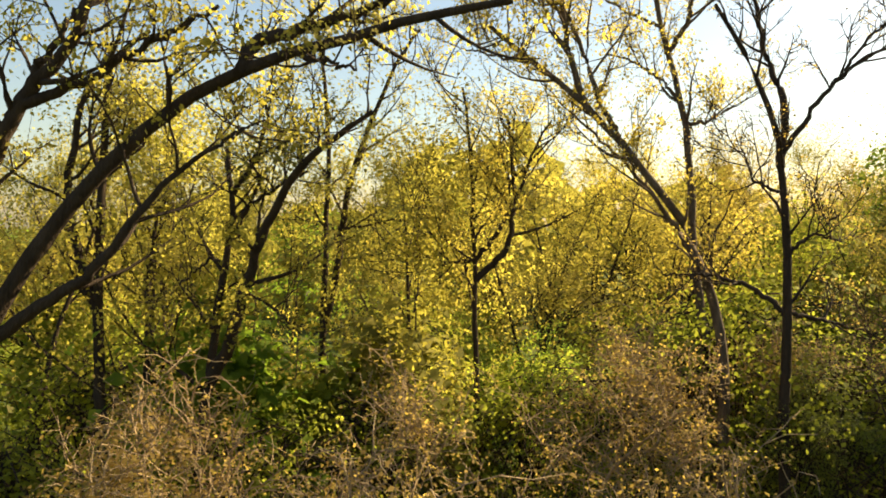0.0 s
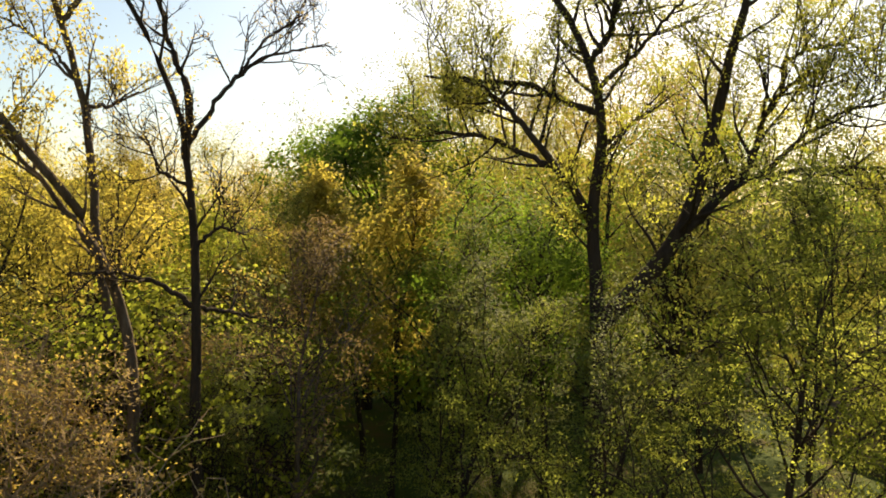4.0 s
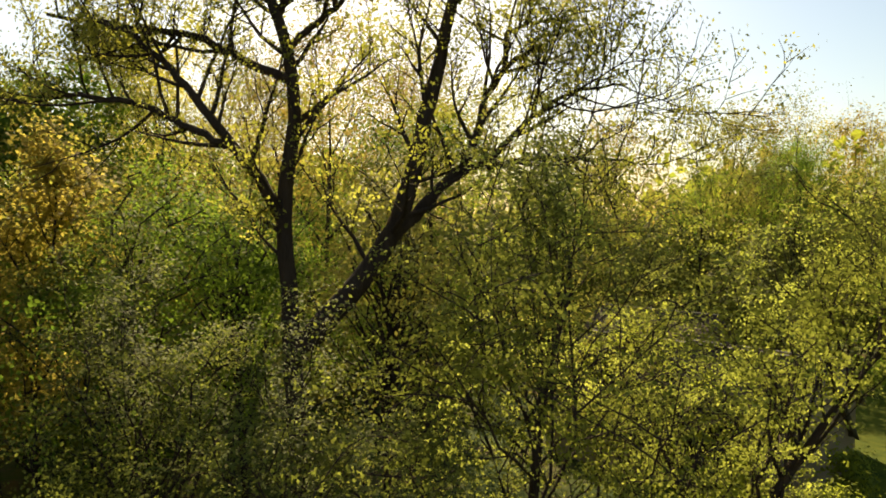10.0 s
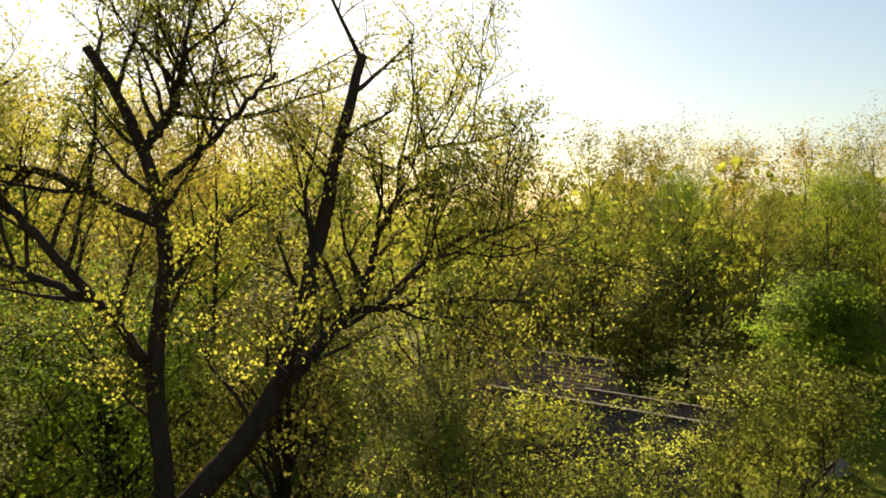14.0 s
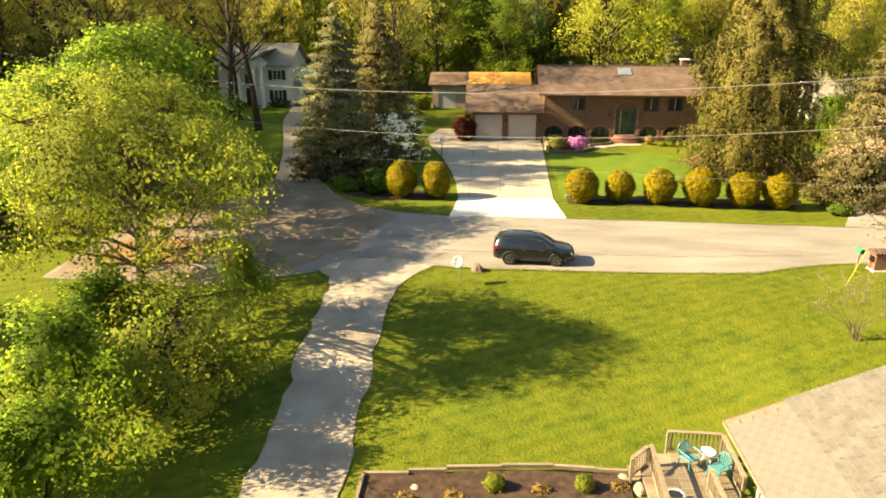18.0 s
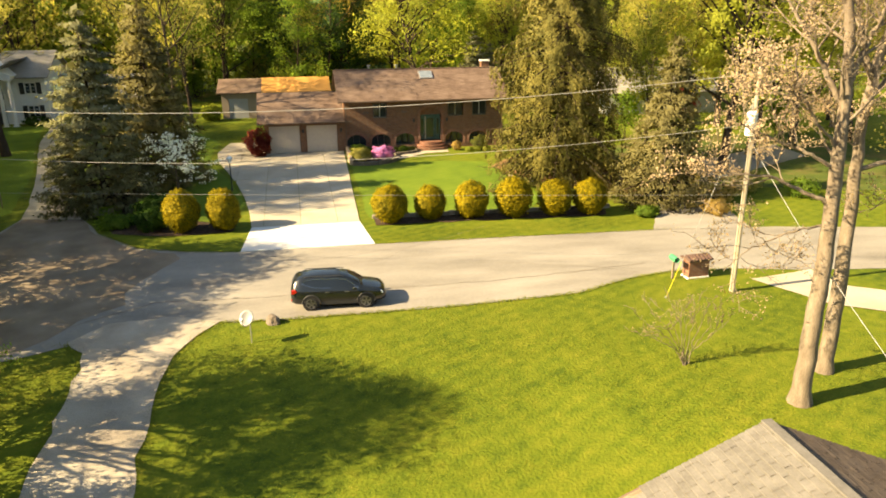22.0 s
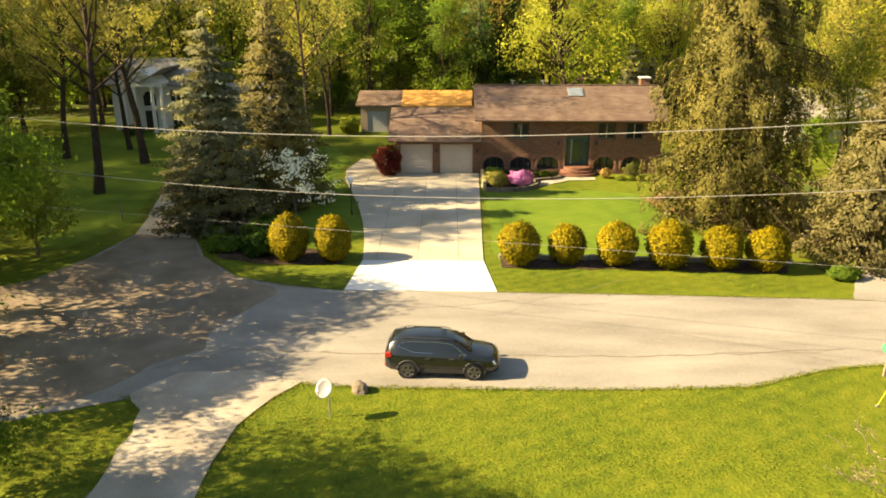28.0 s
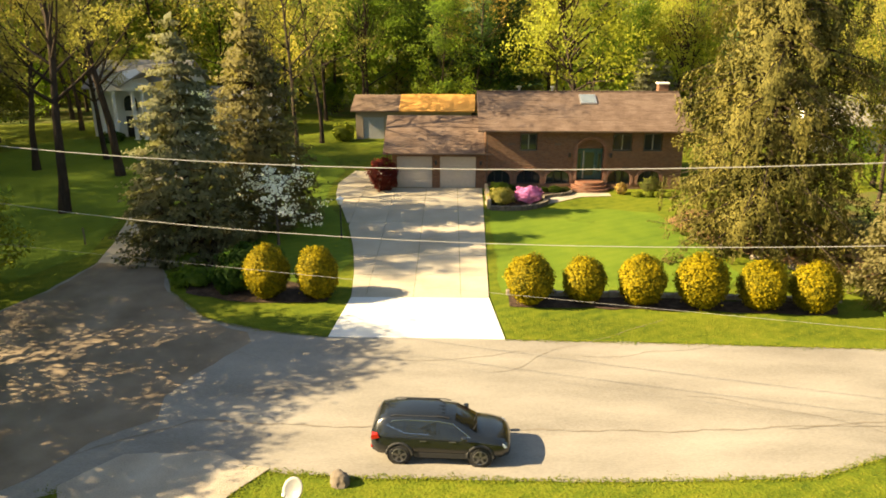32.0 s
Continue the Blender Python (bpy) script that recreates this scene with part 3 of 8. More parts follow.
def conifer(seed, height, radius, whorls, per=9, leaf=0.3, bare=0.05, droop=0.25, fill=9, ragged=0.25, fan=1.0, power=0.78, hang=0.0, clump=0.0):
    """A conifer: trunk and tiers of drooping boughs set with needle sprays."""
    rng = np.random.default_rng(seed)
    trunk = bend(rng, (0, 0, 0), (0, 0, 1), height * 0.98, 8, 0.012, 0.02)
    rad = np.linspace(height * 0.014 + 0.05, 0.02, 9)
    boughs, spots, dirs = [], [], []
    for w in range(whorls):
        u = bare + (1 - bare) * (w / whorls) ** 0.9
        z = u * height * 0.98
        ln0 = radius * (1 - u) ** power + 0.12
        for k in range(per):
            a = k * math.tau / per + w * 1.1 + rng.normal() * 0.2
            ln = ln0 * rng.uniform(1 - ragged, 1 + ragged)
            p0 = (np.interp(z, trunk[:, 2], trunk[:, 0]), np.interp(z, trunk[:, 2], trunk[:, 1]), z)
            bp = bend(rng, p0, (math.cos(a), math.sin(a), 0.25 + 0.5 * u - droop), ln, 4, 0.05, -droop * 0.12 + 0.05)
            boughs.append((bp, np.linspace(0.02 + ln * 0.008, 0.006, 5)))
            n = max(3, int(fill * ln / radius * 2.2) + 2)
            us = rng.uniform(0.15, 1.03, n) * 4
            j = np.minimum(us.astype(int), 3)
            c = bp[j] + (bp[j + 1] - bp[j]) * (us - j)[:, None]
            side = np.array([-math.sin(a), math.cos(a), 0])
            wid = (us / 4 * (1.15 - us / 4) * 1.3 * fan * ln * 0.45 + 0.05)[:, None]
            c = c + side * rng.normal(size=(n, 1)) * wid * 0.6
            c[:, 2] += rng.normal(size=n) * 0.10 - 0.06
            if clump:
                # sprays gather in tufts along the bough
                us = rng.choice([0.42, 0.6, 0.76, 0.9, 1.0], n, p=[0.12, 0.17, 0.21, 0.25, 0.25]) * 4
                j = np.minimum(us.astype(int), 3)
                c = bp[j] + (bp[j + 1] - bp[j]) * (us - j)[:, None] + side * (rng.integers(-1, 2, (n, 1)) * 0.22 * ln * (us / 4)[:, None])
                c = c + rng.normal(size=(n, 3)) * clump * np.array([1, 1, 0.45])
                c[:, 2] -= hang * np.abs(rng.normal(size=n)) * 0.75
            spots.append(c)
            out = np.tile(bp[-1] - bp[0], (n, 1)) / ln + side * rng.normal(size=(n, 1)) * 0.6
            out[:, 2] -= droop * 0.8 + hang * rng.uniform(0.3, 1.6, n)
            dirs.append(out)
    spots, dirs = np.concatenate(spots), np.concatenate(dirs)
    dirs /= np.linalg.norm(dirs, axis=1)[:, None]
    n = len(spots)
    b = np.cross(dirs, np.array([0, 0, 1.0]) + rng.normal(scale=0.5, size=(n, 3)))
    b /= np.linalg.norm(b, axis=1)[:, None] + 1e-9
    s = leaf * rng.uniform(0.6, 1.4, (n, 1))
    up = np.cross(b, dirs) * s * 0.25
    v = np.stack([spots - dirs * s, spots + b * s * 0.42 + up * 0.3, spots + dirs * s * 1.1 - up, spots - b * s * 0.42 + up * 0.3], 1).reshape(-1, 3)
    return join([tubes([(trunk, rad)], 8), tubes(boughs, 4)]), (v, np.arange(n * 4).reshape(-1, 4))


def tufted(seed, height, radius, tufts, per, leaf=0.12, power=0.6, wide=0.28, deep=0.5, whorl=0.0, low=0.3, inner=2500, ragged=0.12):
    """A full conifer: tufts of needles hang from boughs all round, with dense shaded foliage within."""
    rng = np.random.default_rng(seed)
    trunk = bend(rng, (0, 0, 0), (0, 0, 1), height * 0.99, 8, 0.01, 0.02)

    def reach(u):
        return radius * (1 - u) ** power * np.minimum(1.0, 0.82 + u * 2.0) + 0.1

    def place(n, r0, r1):
        u = rng.uniform(0, 1, n * 6)
        u = u[rng.uniform(0, 1, n * 6) < (1 - u) ** power][:n]
        a = rng.uniform(0, math.tau, len(u))
        z = low + u * (height - low)
        if whorl:
            z = np.round(z / whorl) * whorl + rng.normal(scale=whorl * 0.12, size=len(u))
        r = reach(np.clip((z - low) / (height - low), 0, 0.995)) * rng.uniform(r0, r1, len(u)) * (1 + ragged * np.sin(a * 5 + u * 23) + ragged * 0.8 * np.sin(a * 9 - u * 41))
        if whorl:
            z = z - 0.22 * r * (r / radius)
        return np.stack([np.cos(a) * r, np.sin(a) * r, np.maximum(z, 0.15)], 1)

    c = place(tufts, 0.62, 1.04)
    boughs = []
    for p in c[::4]:
        z = min(p[2] + 0.12 * math.hypot(p[0], p[1]), height * 0.97)
        boughs.append((np.array([[0, 0, z], [p[0] * 0.5, p[1] * 0.5, z - 0.02], p]), np.array([0.05, 0.035, 0.012])))
    n = len(c) * per
    drop = np.abs(rng.normal(size=(n, 1)))
    cs = np.repeat(c, per, axis=0) + rng.normal(size=(n, 3)) * np.array([wide, wide, deep * 0.35]) * (1.15 - 0.3 * np.minimum(drop, 2)) - np.array([0, 0, deep]) * drop
    cs[:, 2] = np.maximum(cs[:, 2], 0.05)
    out = np.repeat(c / (np.linalg.norm(c[:, :2], axis=1)[:, None] + 0.1), per, axis=0) * np.array([1, 1, 0])
    d = out * 0.7 + rng.normal(scale=0.45, size=(n, 3)) - np.array([0, 0, 0.25 + 1.2 * deep])
    hearts = place(inner, 0.25, 0.72)
    cs = np.concatenate([cs, hearts])
    d = np.concatenate([d, rng.normal(size=(len(hearts), 3)) - np.array([0, 0, 0.4])])
    d /= np.linalg.norm(d, axis=1)[:, None]
    m = len(cs)
    b = np.cross(d, rng.normal(size=(m, 3)))
    b /= np.linalg.norm(b, axis=1)[:, None] + 1e-9
    s = leaf * rng.uniform(0.7, 1.35, (m, 1))
    s[n:] *= 3.2
    v = np.stack([cs - d * s, cs + b * s * 0.5, cs + d * s * 1.1, cs - b * s * 0.5], 1).reshape(-1, 3)
    return join([tubes([(trunk, np.linspace(height * 0.013 + 0.05, 0.02, 9))], 8), tubes(boughs, 4)]), (v, np.arange(m * 4).reshape(-1, 4))


def weeping(seed, height, radius, step=0.72, per=9, leaf=0.085, inner=13000):
    """A large spruce: tiers of sagging boughs hung with curtains of needle strands."""
    rng = np.random.default_rng(seed)
    trunk = bend(rng, (0, 0, 0), (0, 0, 1), height * 0.99, 8, 0.01, 0.02)
    boughs, cs, ds = [], [], []
    z0 = 0.7
    while z0 < height * 0.97:
        u = z0 / height
        reach = radius * (1 - u) ** 0.66 * min(1.0, 0.78 + u * 2) + 0.15
        for k in range(per):
            a = rng.uniform(0, math.tau / per) + k * math.tau / per
            ln = reach * (rng.uniform(0.62, 1.02) if rng.random() < 0.7 else rng.uniform(1.0, 1.16))
            q = np.linspace(0, 1, 7)
            out = np.array([math.cos(a), math.sin(a), 0])
            side = np.array([-math.sin(a), math.cos(a), 0])
            zz = z0 + rng.normal() * 0.2 + ln * (0.16 * q - 0.46 * (1 - 0.5 * u) * q ** 2 + 0.12 * np.maximum(0, q - 0.7))
            bp = out * (ln * q)[:, None] + np.array([0, 0, 1.0]) * np.maximum(zz, 0.25)[:, None]
            boughs.append((bp, np.linspace(0.03 + ln * 0.008, 0.008, 7)))
            m = int(3 + ln * 2.0)
            for f in rng.uniform(0.32, 1.0, m):
                w = f * 6
                j = min(int(w), 5)
                p = bp[j] + (bp[j + 1] - bp[j]) * (w - j) + side * rng.normal() * 0.16 * ln * (1.15 - f)
                n = 40
                drop = rng.uniform(0.35, 1.1) * (0.55 + 0.18 * ln)
                g = rng.uniform(0, 1, (n, 1))
                c = p - np.array([0, 0, 1.0]) * drop * g + out * 0.1 * g + rng.normal(scale=0.115, size=(n, 3)) * (1.3 - 0.95 * g)
                cs.append(c)
                ds.append(out * 0.35 + np.array([0, 0, -1.0]) + rng.normal(scale=0.4, size=(n, 3)))
        z0 += step * (1.15 - 0.4 * u)
    cs, ds = np.concatenate(cs), np.concatenate(ds)
    n = len(cs)
    u = rng.uniform(0, 0.93, inner) ** 1.4
    a = rng.uniform(0, math.tau, inner)
    r = radius * (1 - u) ** 0.66 * rng.uniform(0.10, 0.66, inner)
    cs = np.concatenate([cs, np.stack([np.cos(a) * r, np.sin(a) * r, 0.4 + u * height], 1)])
    ds = np.concatenate([ds, rng.normal(size=(inner, 3)) - np.array([0, 0, 0.4])])
    cs[:, 2] = np.maximum(cs[:, 2], 0.12)
    ds /= np.linalg.norm(ds, axis=1)[:, None]
    b = np.cross(ds, rng.normal(size=(len(cs), 3)))
    b /= np.linalg.norm(b, axis=1)[:, None] + 1e-9
    s = leaf * rng.uniform(0.7, 1.35, (len(cs), 1))
    s[n:] *= 2.1
    v = np.stack([cs - ds * s, cs + b * s * 0.42, cs + ds * s * 1.1, cs - b * s * 0.42], 1).reshape(-1, 3)
    return join([tubes([(trunk, np.linspace(height * 0.013 + 0.05, 0.02, 9))], 8), tubes(boughs, 4)]), (v, np.arange(len(cs) * 4).reshape(-1, 4))


def shrub_arrays(seed, rx, ry, h, n, leaf, stems=9, rough=0.18, flat=0.0, floor=0.05):
    """A rounded shrub: stems and leaves in an uneven shell with an inner fill."""
    rng = np.random.default_rng(seed)
    d = rng.normal(size=(n, 3))
    d /= np.linalg.norm(d, axis=1)[:, None]
    lump = 1 + rough * (np.sin(d[:, 0] * 5 + seed) * np.sin(d[:, 1] * 4.3 + 1.7 * seed) + 0.6 * np.sin(d[:, 2] * 7 + d[:, 0] * 6)) + rng.normal(scale=0.05, size=n)
    rr = (rng.uniform(0.35, 1.0, n) ** 0.35) * lump
    c = d * rr[:, None] * np.array([rx, ry, h / 2]) + np.array([0, 0, h / 2 * (1 - flat)])
    c[:, 2] = np.maximum(c[:, 2], floor + rng.uniform(0, 0.15, n))
    lines = []
    for i in range(stems):
        a = i * 2.4
        lines.append((bend(rng, (math.cos(a) * 0.06, math.sin(a) * 0.06, 0), (math.cos(a) * rx / h * 1.2, math.sin(a) * ry / h * 1.2, 1), h * 0.8, 4, 0.12, 0.05), np.linspace(0.03, 0.006, 5)))
    return tubes(lines, 5), leaf_cards(rng, c, leaf, 0.1)


def shrub(name, label, at, seed, rx, ry, h, n, leaf, foliage, bark=M_BARK_DARK, group="", category="shrub", **kw):
    w, c = shrub_arrays(seed, rx, ry, h, n, leaf, **kw)
    s = thing(name, label, category, group, (at[0], at[1], gz(*at) - 0.03))
    part("stems", mesh_np("stems", *w, bark, True), bark, s)
    part("foliage", leaf_mesh("foliage", *c, foliage), foliage, s)
    return s

# ---- ground, road and drives ----
gx = [-2500, -1200, -500, -250, -150] + list(range(-110, 112, 3)) + [150, 250, 500, 1200, 2500]
gy = [-2500, -1200, -500, -250, -160] + list(range(-120, 130, 3)) + [160, 250, 500, 1200, 2500]
verts = [(x, y, gz(x, y)) for y in gy for x in gx]
nx = len(gx)
faces = [(j * nx + i, j * nx + i + 1, (j + 1) * nx + i + 1, (j + 1) * nx + i) for j in range(len(gy) - 1) for i in range(nx - 1)]
ground = new("ground", mesh_from("ground", verts, faces, M_GRASS, True))
tagged(ground, "sunlit spring lawn, mown yellow-green grass", "lawn", kind="structure")

patch("forest_floor", [(-200, -26), (-62, -24), (-60, -8), (-56, 4), (-50, 11), (-42, 12), (-40, 22), (-55, 40), (-60, 64), (-20, 76), (8, 64), (30, 60), (70, 66), (200, 60), (200, 200), (-200, 200)],
      0.03, M_FLOOR, "shaded woodland floor of leaf litter and undergrowth", "ground", size=12, jitter=0.5)
patch("forest_floor_south", [(-200, -30), (-45, -32), (-24, -33), (-8, -46), (3, -47), (20, -50), (60, -50), (60, -200), (-200, -200)],
      0.03, M_FLOOR, "shaded woodland floor of leaf litter and undergrowth", "ground", size=12, jitter=0.5)
patch("road", [(-27, -5.5), (-19, -6.2), (-15.5, -5.2), (-11.3, -3.3), (-6.6, -2.3), (-3, -2.75), (6, -2.85), (12.4, -2.55), (14.5, -1.7), (16.6, -0.95), (19, -0.55), (22.5, -0.9),
      (26, -1.8), (40, -4.2), (75, -11), (130, -24), (130, -15), (75, -4), (42.4, 2.8), (30, 5.6), (23.5, 6.6), (12, 7.2), (3, 7.55), (-5.2, 7.7), (-8.5, 8.4), (-11.5, 9.7), (-14.5, 13.2),
      (-16.2, 16.6), (-20.4, 17.4), (-21.2, 13), (-23, 8.6), (-27, 6)], 0.022, M_ROAD, "sun-bleached worn asphalt road with a widened end", "road", size=4, jitter=0.06)
patch("gravel_driveway", [(-12.2, -3.2), (-11.2, -4.6), (-10.9, -7), (-11.0, -12), (-10.7, -18), (-10.7, -24), (-10, -34), (-5.5, -36), (-7.2, -28), (-7.4, -20), (-7.6, -13), (-7.5, -8.5), (-7.2, -5.6), (-6.4, -3.6), (-5.4, -2.4), (-8, -1.4), (-10.6, -1.6)],
      0.05, M_GRAVEL, "pale packed gravel driveway beside the lawn", "driveway", size=1.5, jitter=0.16)
patch("house_drive_far", [(-20.4, 17.3), (-16.2, 16.5), (-16.9, 19), (-20, 28), (-23.4, 42), (-25.3, 57), (-29.3, 57), (-27, 44), (-22.6, 28), (-20.8, 20)],
      0.05, M_CONC, "narrow tan concrete driveway leading to the white house", "driveway", size=4, jitter=0.05)
patch("neighbour_drive", [(22.5, -2.6), (24.4, -6.4), (30, -10.2), (45, -16), (46, -13), (31, -7.2), (26.6, -4.2), (27.2, -1.9)],
      0.05, M_CONC, "pale concrete driveway curving off the road", "driveway", size=4, jitter=0.05)
patch("neighbour_drive_far", [(21.4, 6.6), (28, 5.7), (29, 10), (33, 18), (46, 24), (46, 29), (30, 22), (25, 13)],
      0.05, M_ROAD, "pale driveway in the shade of trees", "driveway", size=4, jitter=0.05)

# driveway of the brick house, cast in slabs
drive = thing("house_driveway", "wide tan concrete driveway with tooled joints and a new white apron", "driveway", kind="structure")


def slab(x0, x1, y0, y1, mat, left=None, right=None):
    """One slab; left and right give the drive's edge at a height y."""
    ys = [y0 + (y1 - y0) * k / 4 for k in range(5)]
    lo = [(max(x0, left(y)) if left else x0, y) for y in ys]
    hi = [(min(x1, right(y)) if right else x1, y) for y in ys]
    if max(h[0] - l[0] for l, h in zip(lo, hi)) < 0.3:
        return
    hi = [(max(h[0], l[0] + 0.02), h[1]) for l, h in zip(lo, hi)]
    patch("slab", lo + hi[::-1], 0.055, mat, parent=drive, size=2.5, depth=0.06)


def drive_left(y):
    return float(np.interp(y, [12.4, 16, 20, 24, 28, 32, 36, 41], [-4.75, -5.05, -5.6, -6.4, -7.4, -8.5, -8.9, -8.0]))


def drive_right(y):
    return float(np.interp(y, [12.4, 34.5], [2.46, 3.0]))


for i in range(7):
    a, b = 12.42 + i * 3.16, 12.42 + (i + 1) * 3.16
    for x0 in (-9.0, -6.5, -4.0, -1.5, 1.0):
        slab(x0 + 0.012, x0 + 2.488, a + 0.012, b - 0.012, M_CONC, drive_left, drive_right)
for i in range(2):
    for x0 in (-9.0, -6.5):
        slab(x0 + 0.012, x0 + 2.488, 34.6 + i * 3.1, 37.65 + i * 3.1, M_CONC, drive_left, lambda y: -4.35)
patch("apron", [(-5.2, 7.66), (2.97, 7.5), (2.47, 12.38), (-4.76, 12.38)], 0.06, M_WHITE_CONC, "bright new white concrete apron", parent=drive, size=2.5, depth=0.06)
patch("house_walk", [(3.05, 29.4), (6.6, 28.9), (8.6, 30.4), (10.6, 31.9), (13.0, 32.2), (13.0, 33.1), (10.2, 33.1), (8.2, 31.6), (6.4, 30.1), (3.05, 30.6)], 0.05, M_CONC,
      "narrow pale concrete front walk", "path", size=2)
patch("old_asphalt", [(-26.8, -5.3), (-19, -6.0), (-15.6, -5.0), (-13.6, -3.6), (-12.7, -1.8), (-11.5, -0.2), (-10.4, 0.6), (-10.7, 2.2), (-10.2, 4.0), (-9.3, 5.6), (-8.7, 7.2), (-9.1, 8.2), (-11.6, 9.4), (-14.6, 13.1), (-16.3, 16.4), (-20.3, 17.2), (-21.0, 13), (-22.8, 8.7), (-26.8, 6)],
      0.030, M_OLDROAD, "old dark patched asphalt of the road's end", "road", size=2.0, jitter=0.16)
patch("yard_lawn", [(3.15, 13.3), (15, 13), (17, 16), (16, 22), (15.2, 27.6), (12, 28.6), (7.6, 28.6), (5.8, 28.0), (3.2, 28.2)], 0.02, M_GRASS2, "fresh green mown lawn before the brick house", "lawn", size=3, jitter=0.1)
patch("side_lawn", [(-6.2, 22), (-7.6, 27), (-9.2, 31), (-9.4, 36), (-9, 41), (-12, 48), (-20, 50), (-23.2, 46), (-21.8, 32), (-19.6, 26), (-16.8, 22.5), (-12, 20.5), (-9.2, 15.4), (-6.6, 13.6), (-5.4, 18)], 0.02, M_GRASS2, "green shaded lawn between the two drives", "lawn", size=3, jitter=0.1)
patch("west_lawn", [(-21.6, 19), (-23.4, 30), (-27.8, 46), (-30, 56), (-42, 56), (-46, 44), (-42, 30), (-38, 24), (-30, 18), (-24, 14)], 0.02, M_GRASS2, "green lawn under tall trees by the white house", "lawn", size=3, jitter=0.1)
# dark litter colour laid over lawn to paint the trees' shade
patch("grove_floor", [(27, 14), (34, 15.5), (41, 13), (52, 11), (58, 20), (52, 34), (38, 36), (29, 31), (26, 22)], 0.03, M_FLOOR, "dark ground patch painting the shade under trees beyond the spruces", "ground", size=4, jitter=0.4)
M_TAR = material("cracked_tar", [(0.13, 0.11, 0.085), (0.20, 0.17, 0.135)], scale=1.5, fine=20, rough=0.9, bump=0.3)
seam_x = np.arange(-13, 18.1, 0.2)
seam_y = np.interp(seam_x, [-13, -9, -5, 0, 9, 18], [-1.9, 0.62, 0.30, 0.12, 0.08, 0.92]) + 0.05 * np.sin(seam_x * 2.1) + 0.03 * np.sin(seam_x * 7.3)
seam_w = 0.024 + 0.014 * np.sin(seam_x * 3.7) + 0.03 * np.clip((-6 - seam_x) / 4, 0, 1) * (1 + 0.5 * np.sin(seam_x * 5.3))
seam = new("road_seam", mesh_from("road_seam", [(x, y + d, gz(x, y) + 0.036) for x, y, w in zip(seam_x, seam_y, seam_w) for d in (-w, w)],
                                  [(2 * k, 2 * k + 2, 2 * k + 3, 2 * k + 1) for k in range(len(seam_x) - 1)], M_TAR))
tagged(seam, "dark cracked seam along the asphalt", "road crack", kind="structure")
rc = np.random.default_rng(12)
for x0, y0, head, steps in ((-7.5, 2.2, 0.25, 26), (2.0, 4.4, 0.03, 44), (9.5, 2.6, -0.08, 34), (-3.5, 5.6, -0.12, 30), (12.5, 0.3, 0.06, 18), (6.0, 5.9, 0.04, 28), (-14.5, 4.5, 0.5, 22), (-12.0, 7.6, -0.7, 20), (-16.5, 0.5, 0.35, 26), (20.0, 3.0, -0.1, 30)):
    # hairline cracks that wander over the asphalt
    hs = head + np.cumsum(rc.normal(scale=0.16, size=steps)) * 0.6
    cx, cy = x0 + np.cumsum(np.cos(hs)) * 0.24, y0 + np.cumsum(np.sin(hs)) * 0.24
    cw = 0.007 + 0.007 * rc.uniform(0, 1, steps)
    crack = new("road_crack", mesh_from("road_crack", [(a - d * math.sin(h), b + d * math.cos(h), gz(a, b) + 0.041) for a, b, w, h in zip(cx, cy, cw, hs) for d in (-w, w)],
                                        [(2 * k, 2 * k + 2, 2 * k + 3, 2 * k + 1) for k in range(steps - 1)], M_TAR))
    tagged(crack, "thin dark crack in the worn asphalt", "road crack", kind="structure")
patch("island_bed", [(-15.4, 16), (-13.6, 12.9), (-11.4, 11.9), (-9.8, 11.75), (-5.9, 11.75), (-5.9, 13.2), (-9.5, 15), (-12, 20), (-15.8, 22.5)], 0.045, M_MULCH, "mulched bed under spruces and golden shrubs", "flower bed", size=2.5, jitter=0.15)
patch("spruce_bed", [(15.4, 26), (16.5, 22.6), (18.4, 19.4), (21.5, 16.6), (25.5, 14.2), (28.5, 15), (28, 22), (24, 27), (18, 28.5)], 0.045, M_STRAW, "brown needle-covered bed round the large spruce", "flower bed", size=2.5, jitter=0.2)
patch("hedge_bed", [(3.4, 11.35), (12, 10.95), (19.6, 10.4), (20.2, 12), (12, 12.4), (3.4, 12.7)], 0.045, M_MULCH, "straw-mulched strip under golden shrubs", "flower bed", size=2.5, jitter=0.15)
patch("lawn_bed", [(-38.6, 0.6), (-39.6, -1.4), (-38.4, -2.8), (-35.8, -2.4), (-33.9, 0.6), (-35.4, 3)], 0.045, M_STRAW, "bare brown ring under young spruces", "flower bed", size=2.5, jitter=0.2)
patch("tree_bed", [(-26.2, -2.6), (-24, -3.8), (-20, -3), (-18.6, -1), (-20, 1), (-25, 1.4)], 0.045, M_STRAW, "brown needle litter under the round tree", "flower bed", size=2.5, jitter=0.3)

# ---- named trees ----
W, C = dome(11, 13.0, 0.26, 5.5, 5.4, 2.2, clumps=540, per=56, leaf=0.105, puff=0.33, lump=0.17)
round_tree = tree("round_tree", "broad lime-green maple with a dense rounded crown", "tree", W, C, M_BARK, L_ROUND, (-17.9, -12.4))
W, C = dome(12, 13.2, 0.26, 5.8, 5.6, 1.8, clumps=330, per=56, leaf=0.18, puff=0.5)
darker = tree("round_tree", "darker green maple standing by the road's end", "tree", W, C, M_BARK, L_GREEN, (-25.2, 3.4), group="maples by the road's end")
again(darker, -24.8, -3.4, 120, 0.86)
again(darker, -29.5, 11.5, 230, 0.9)
W, C = dome(13, 4.7, 0.12, 3.7, 4.4, 0.2, clumps=230, per=42, leaf=0.125, puff=0.36, lump=0.25)
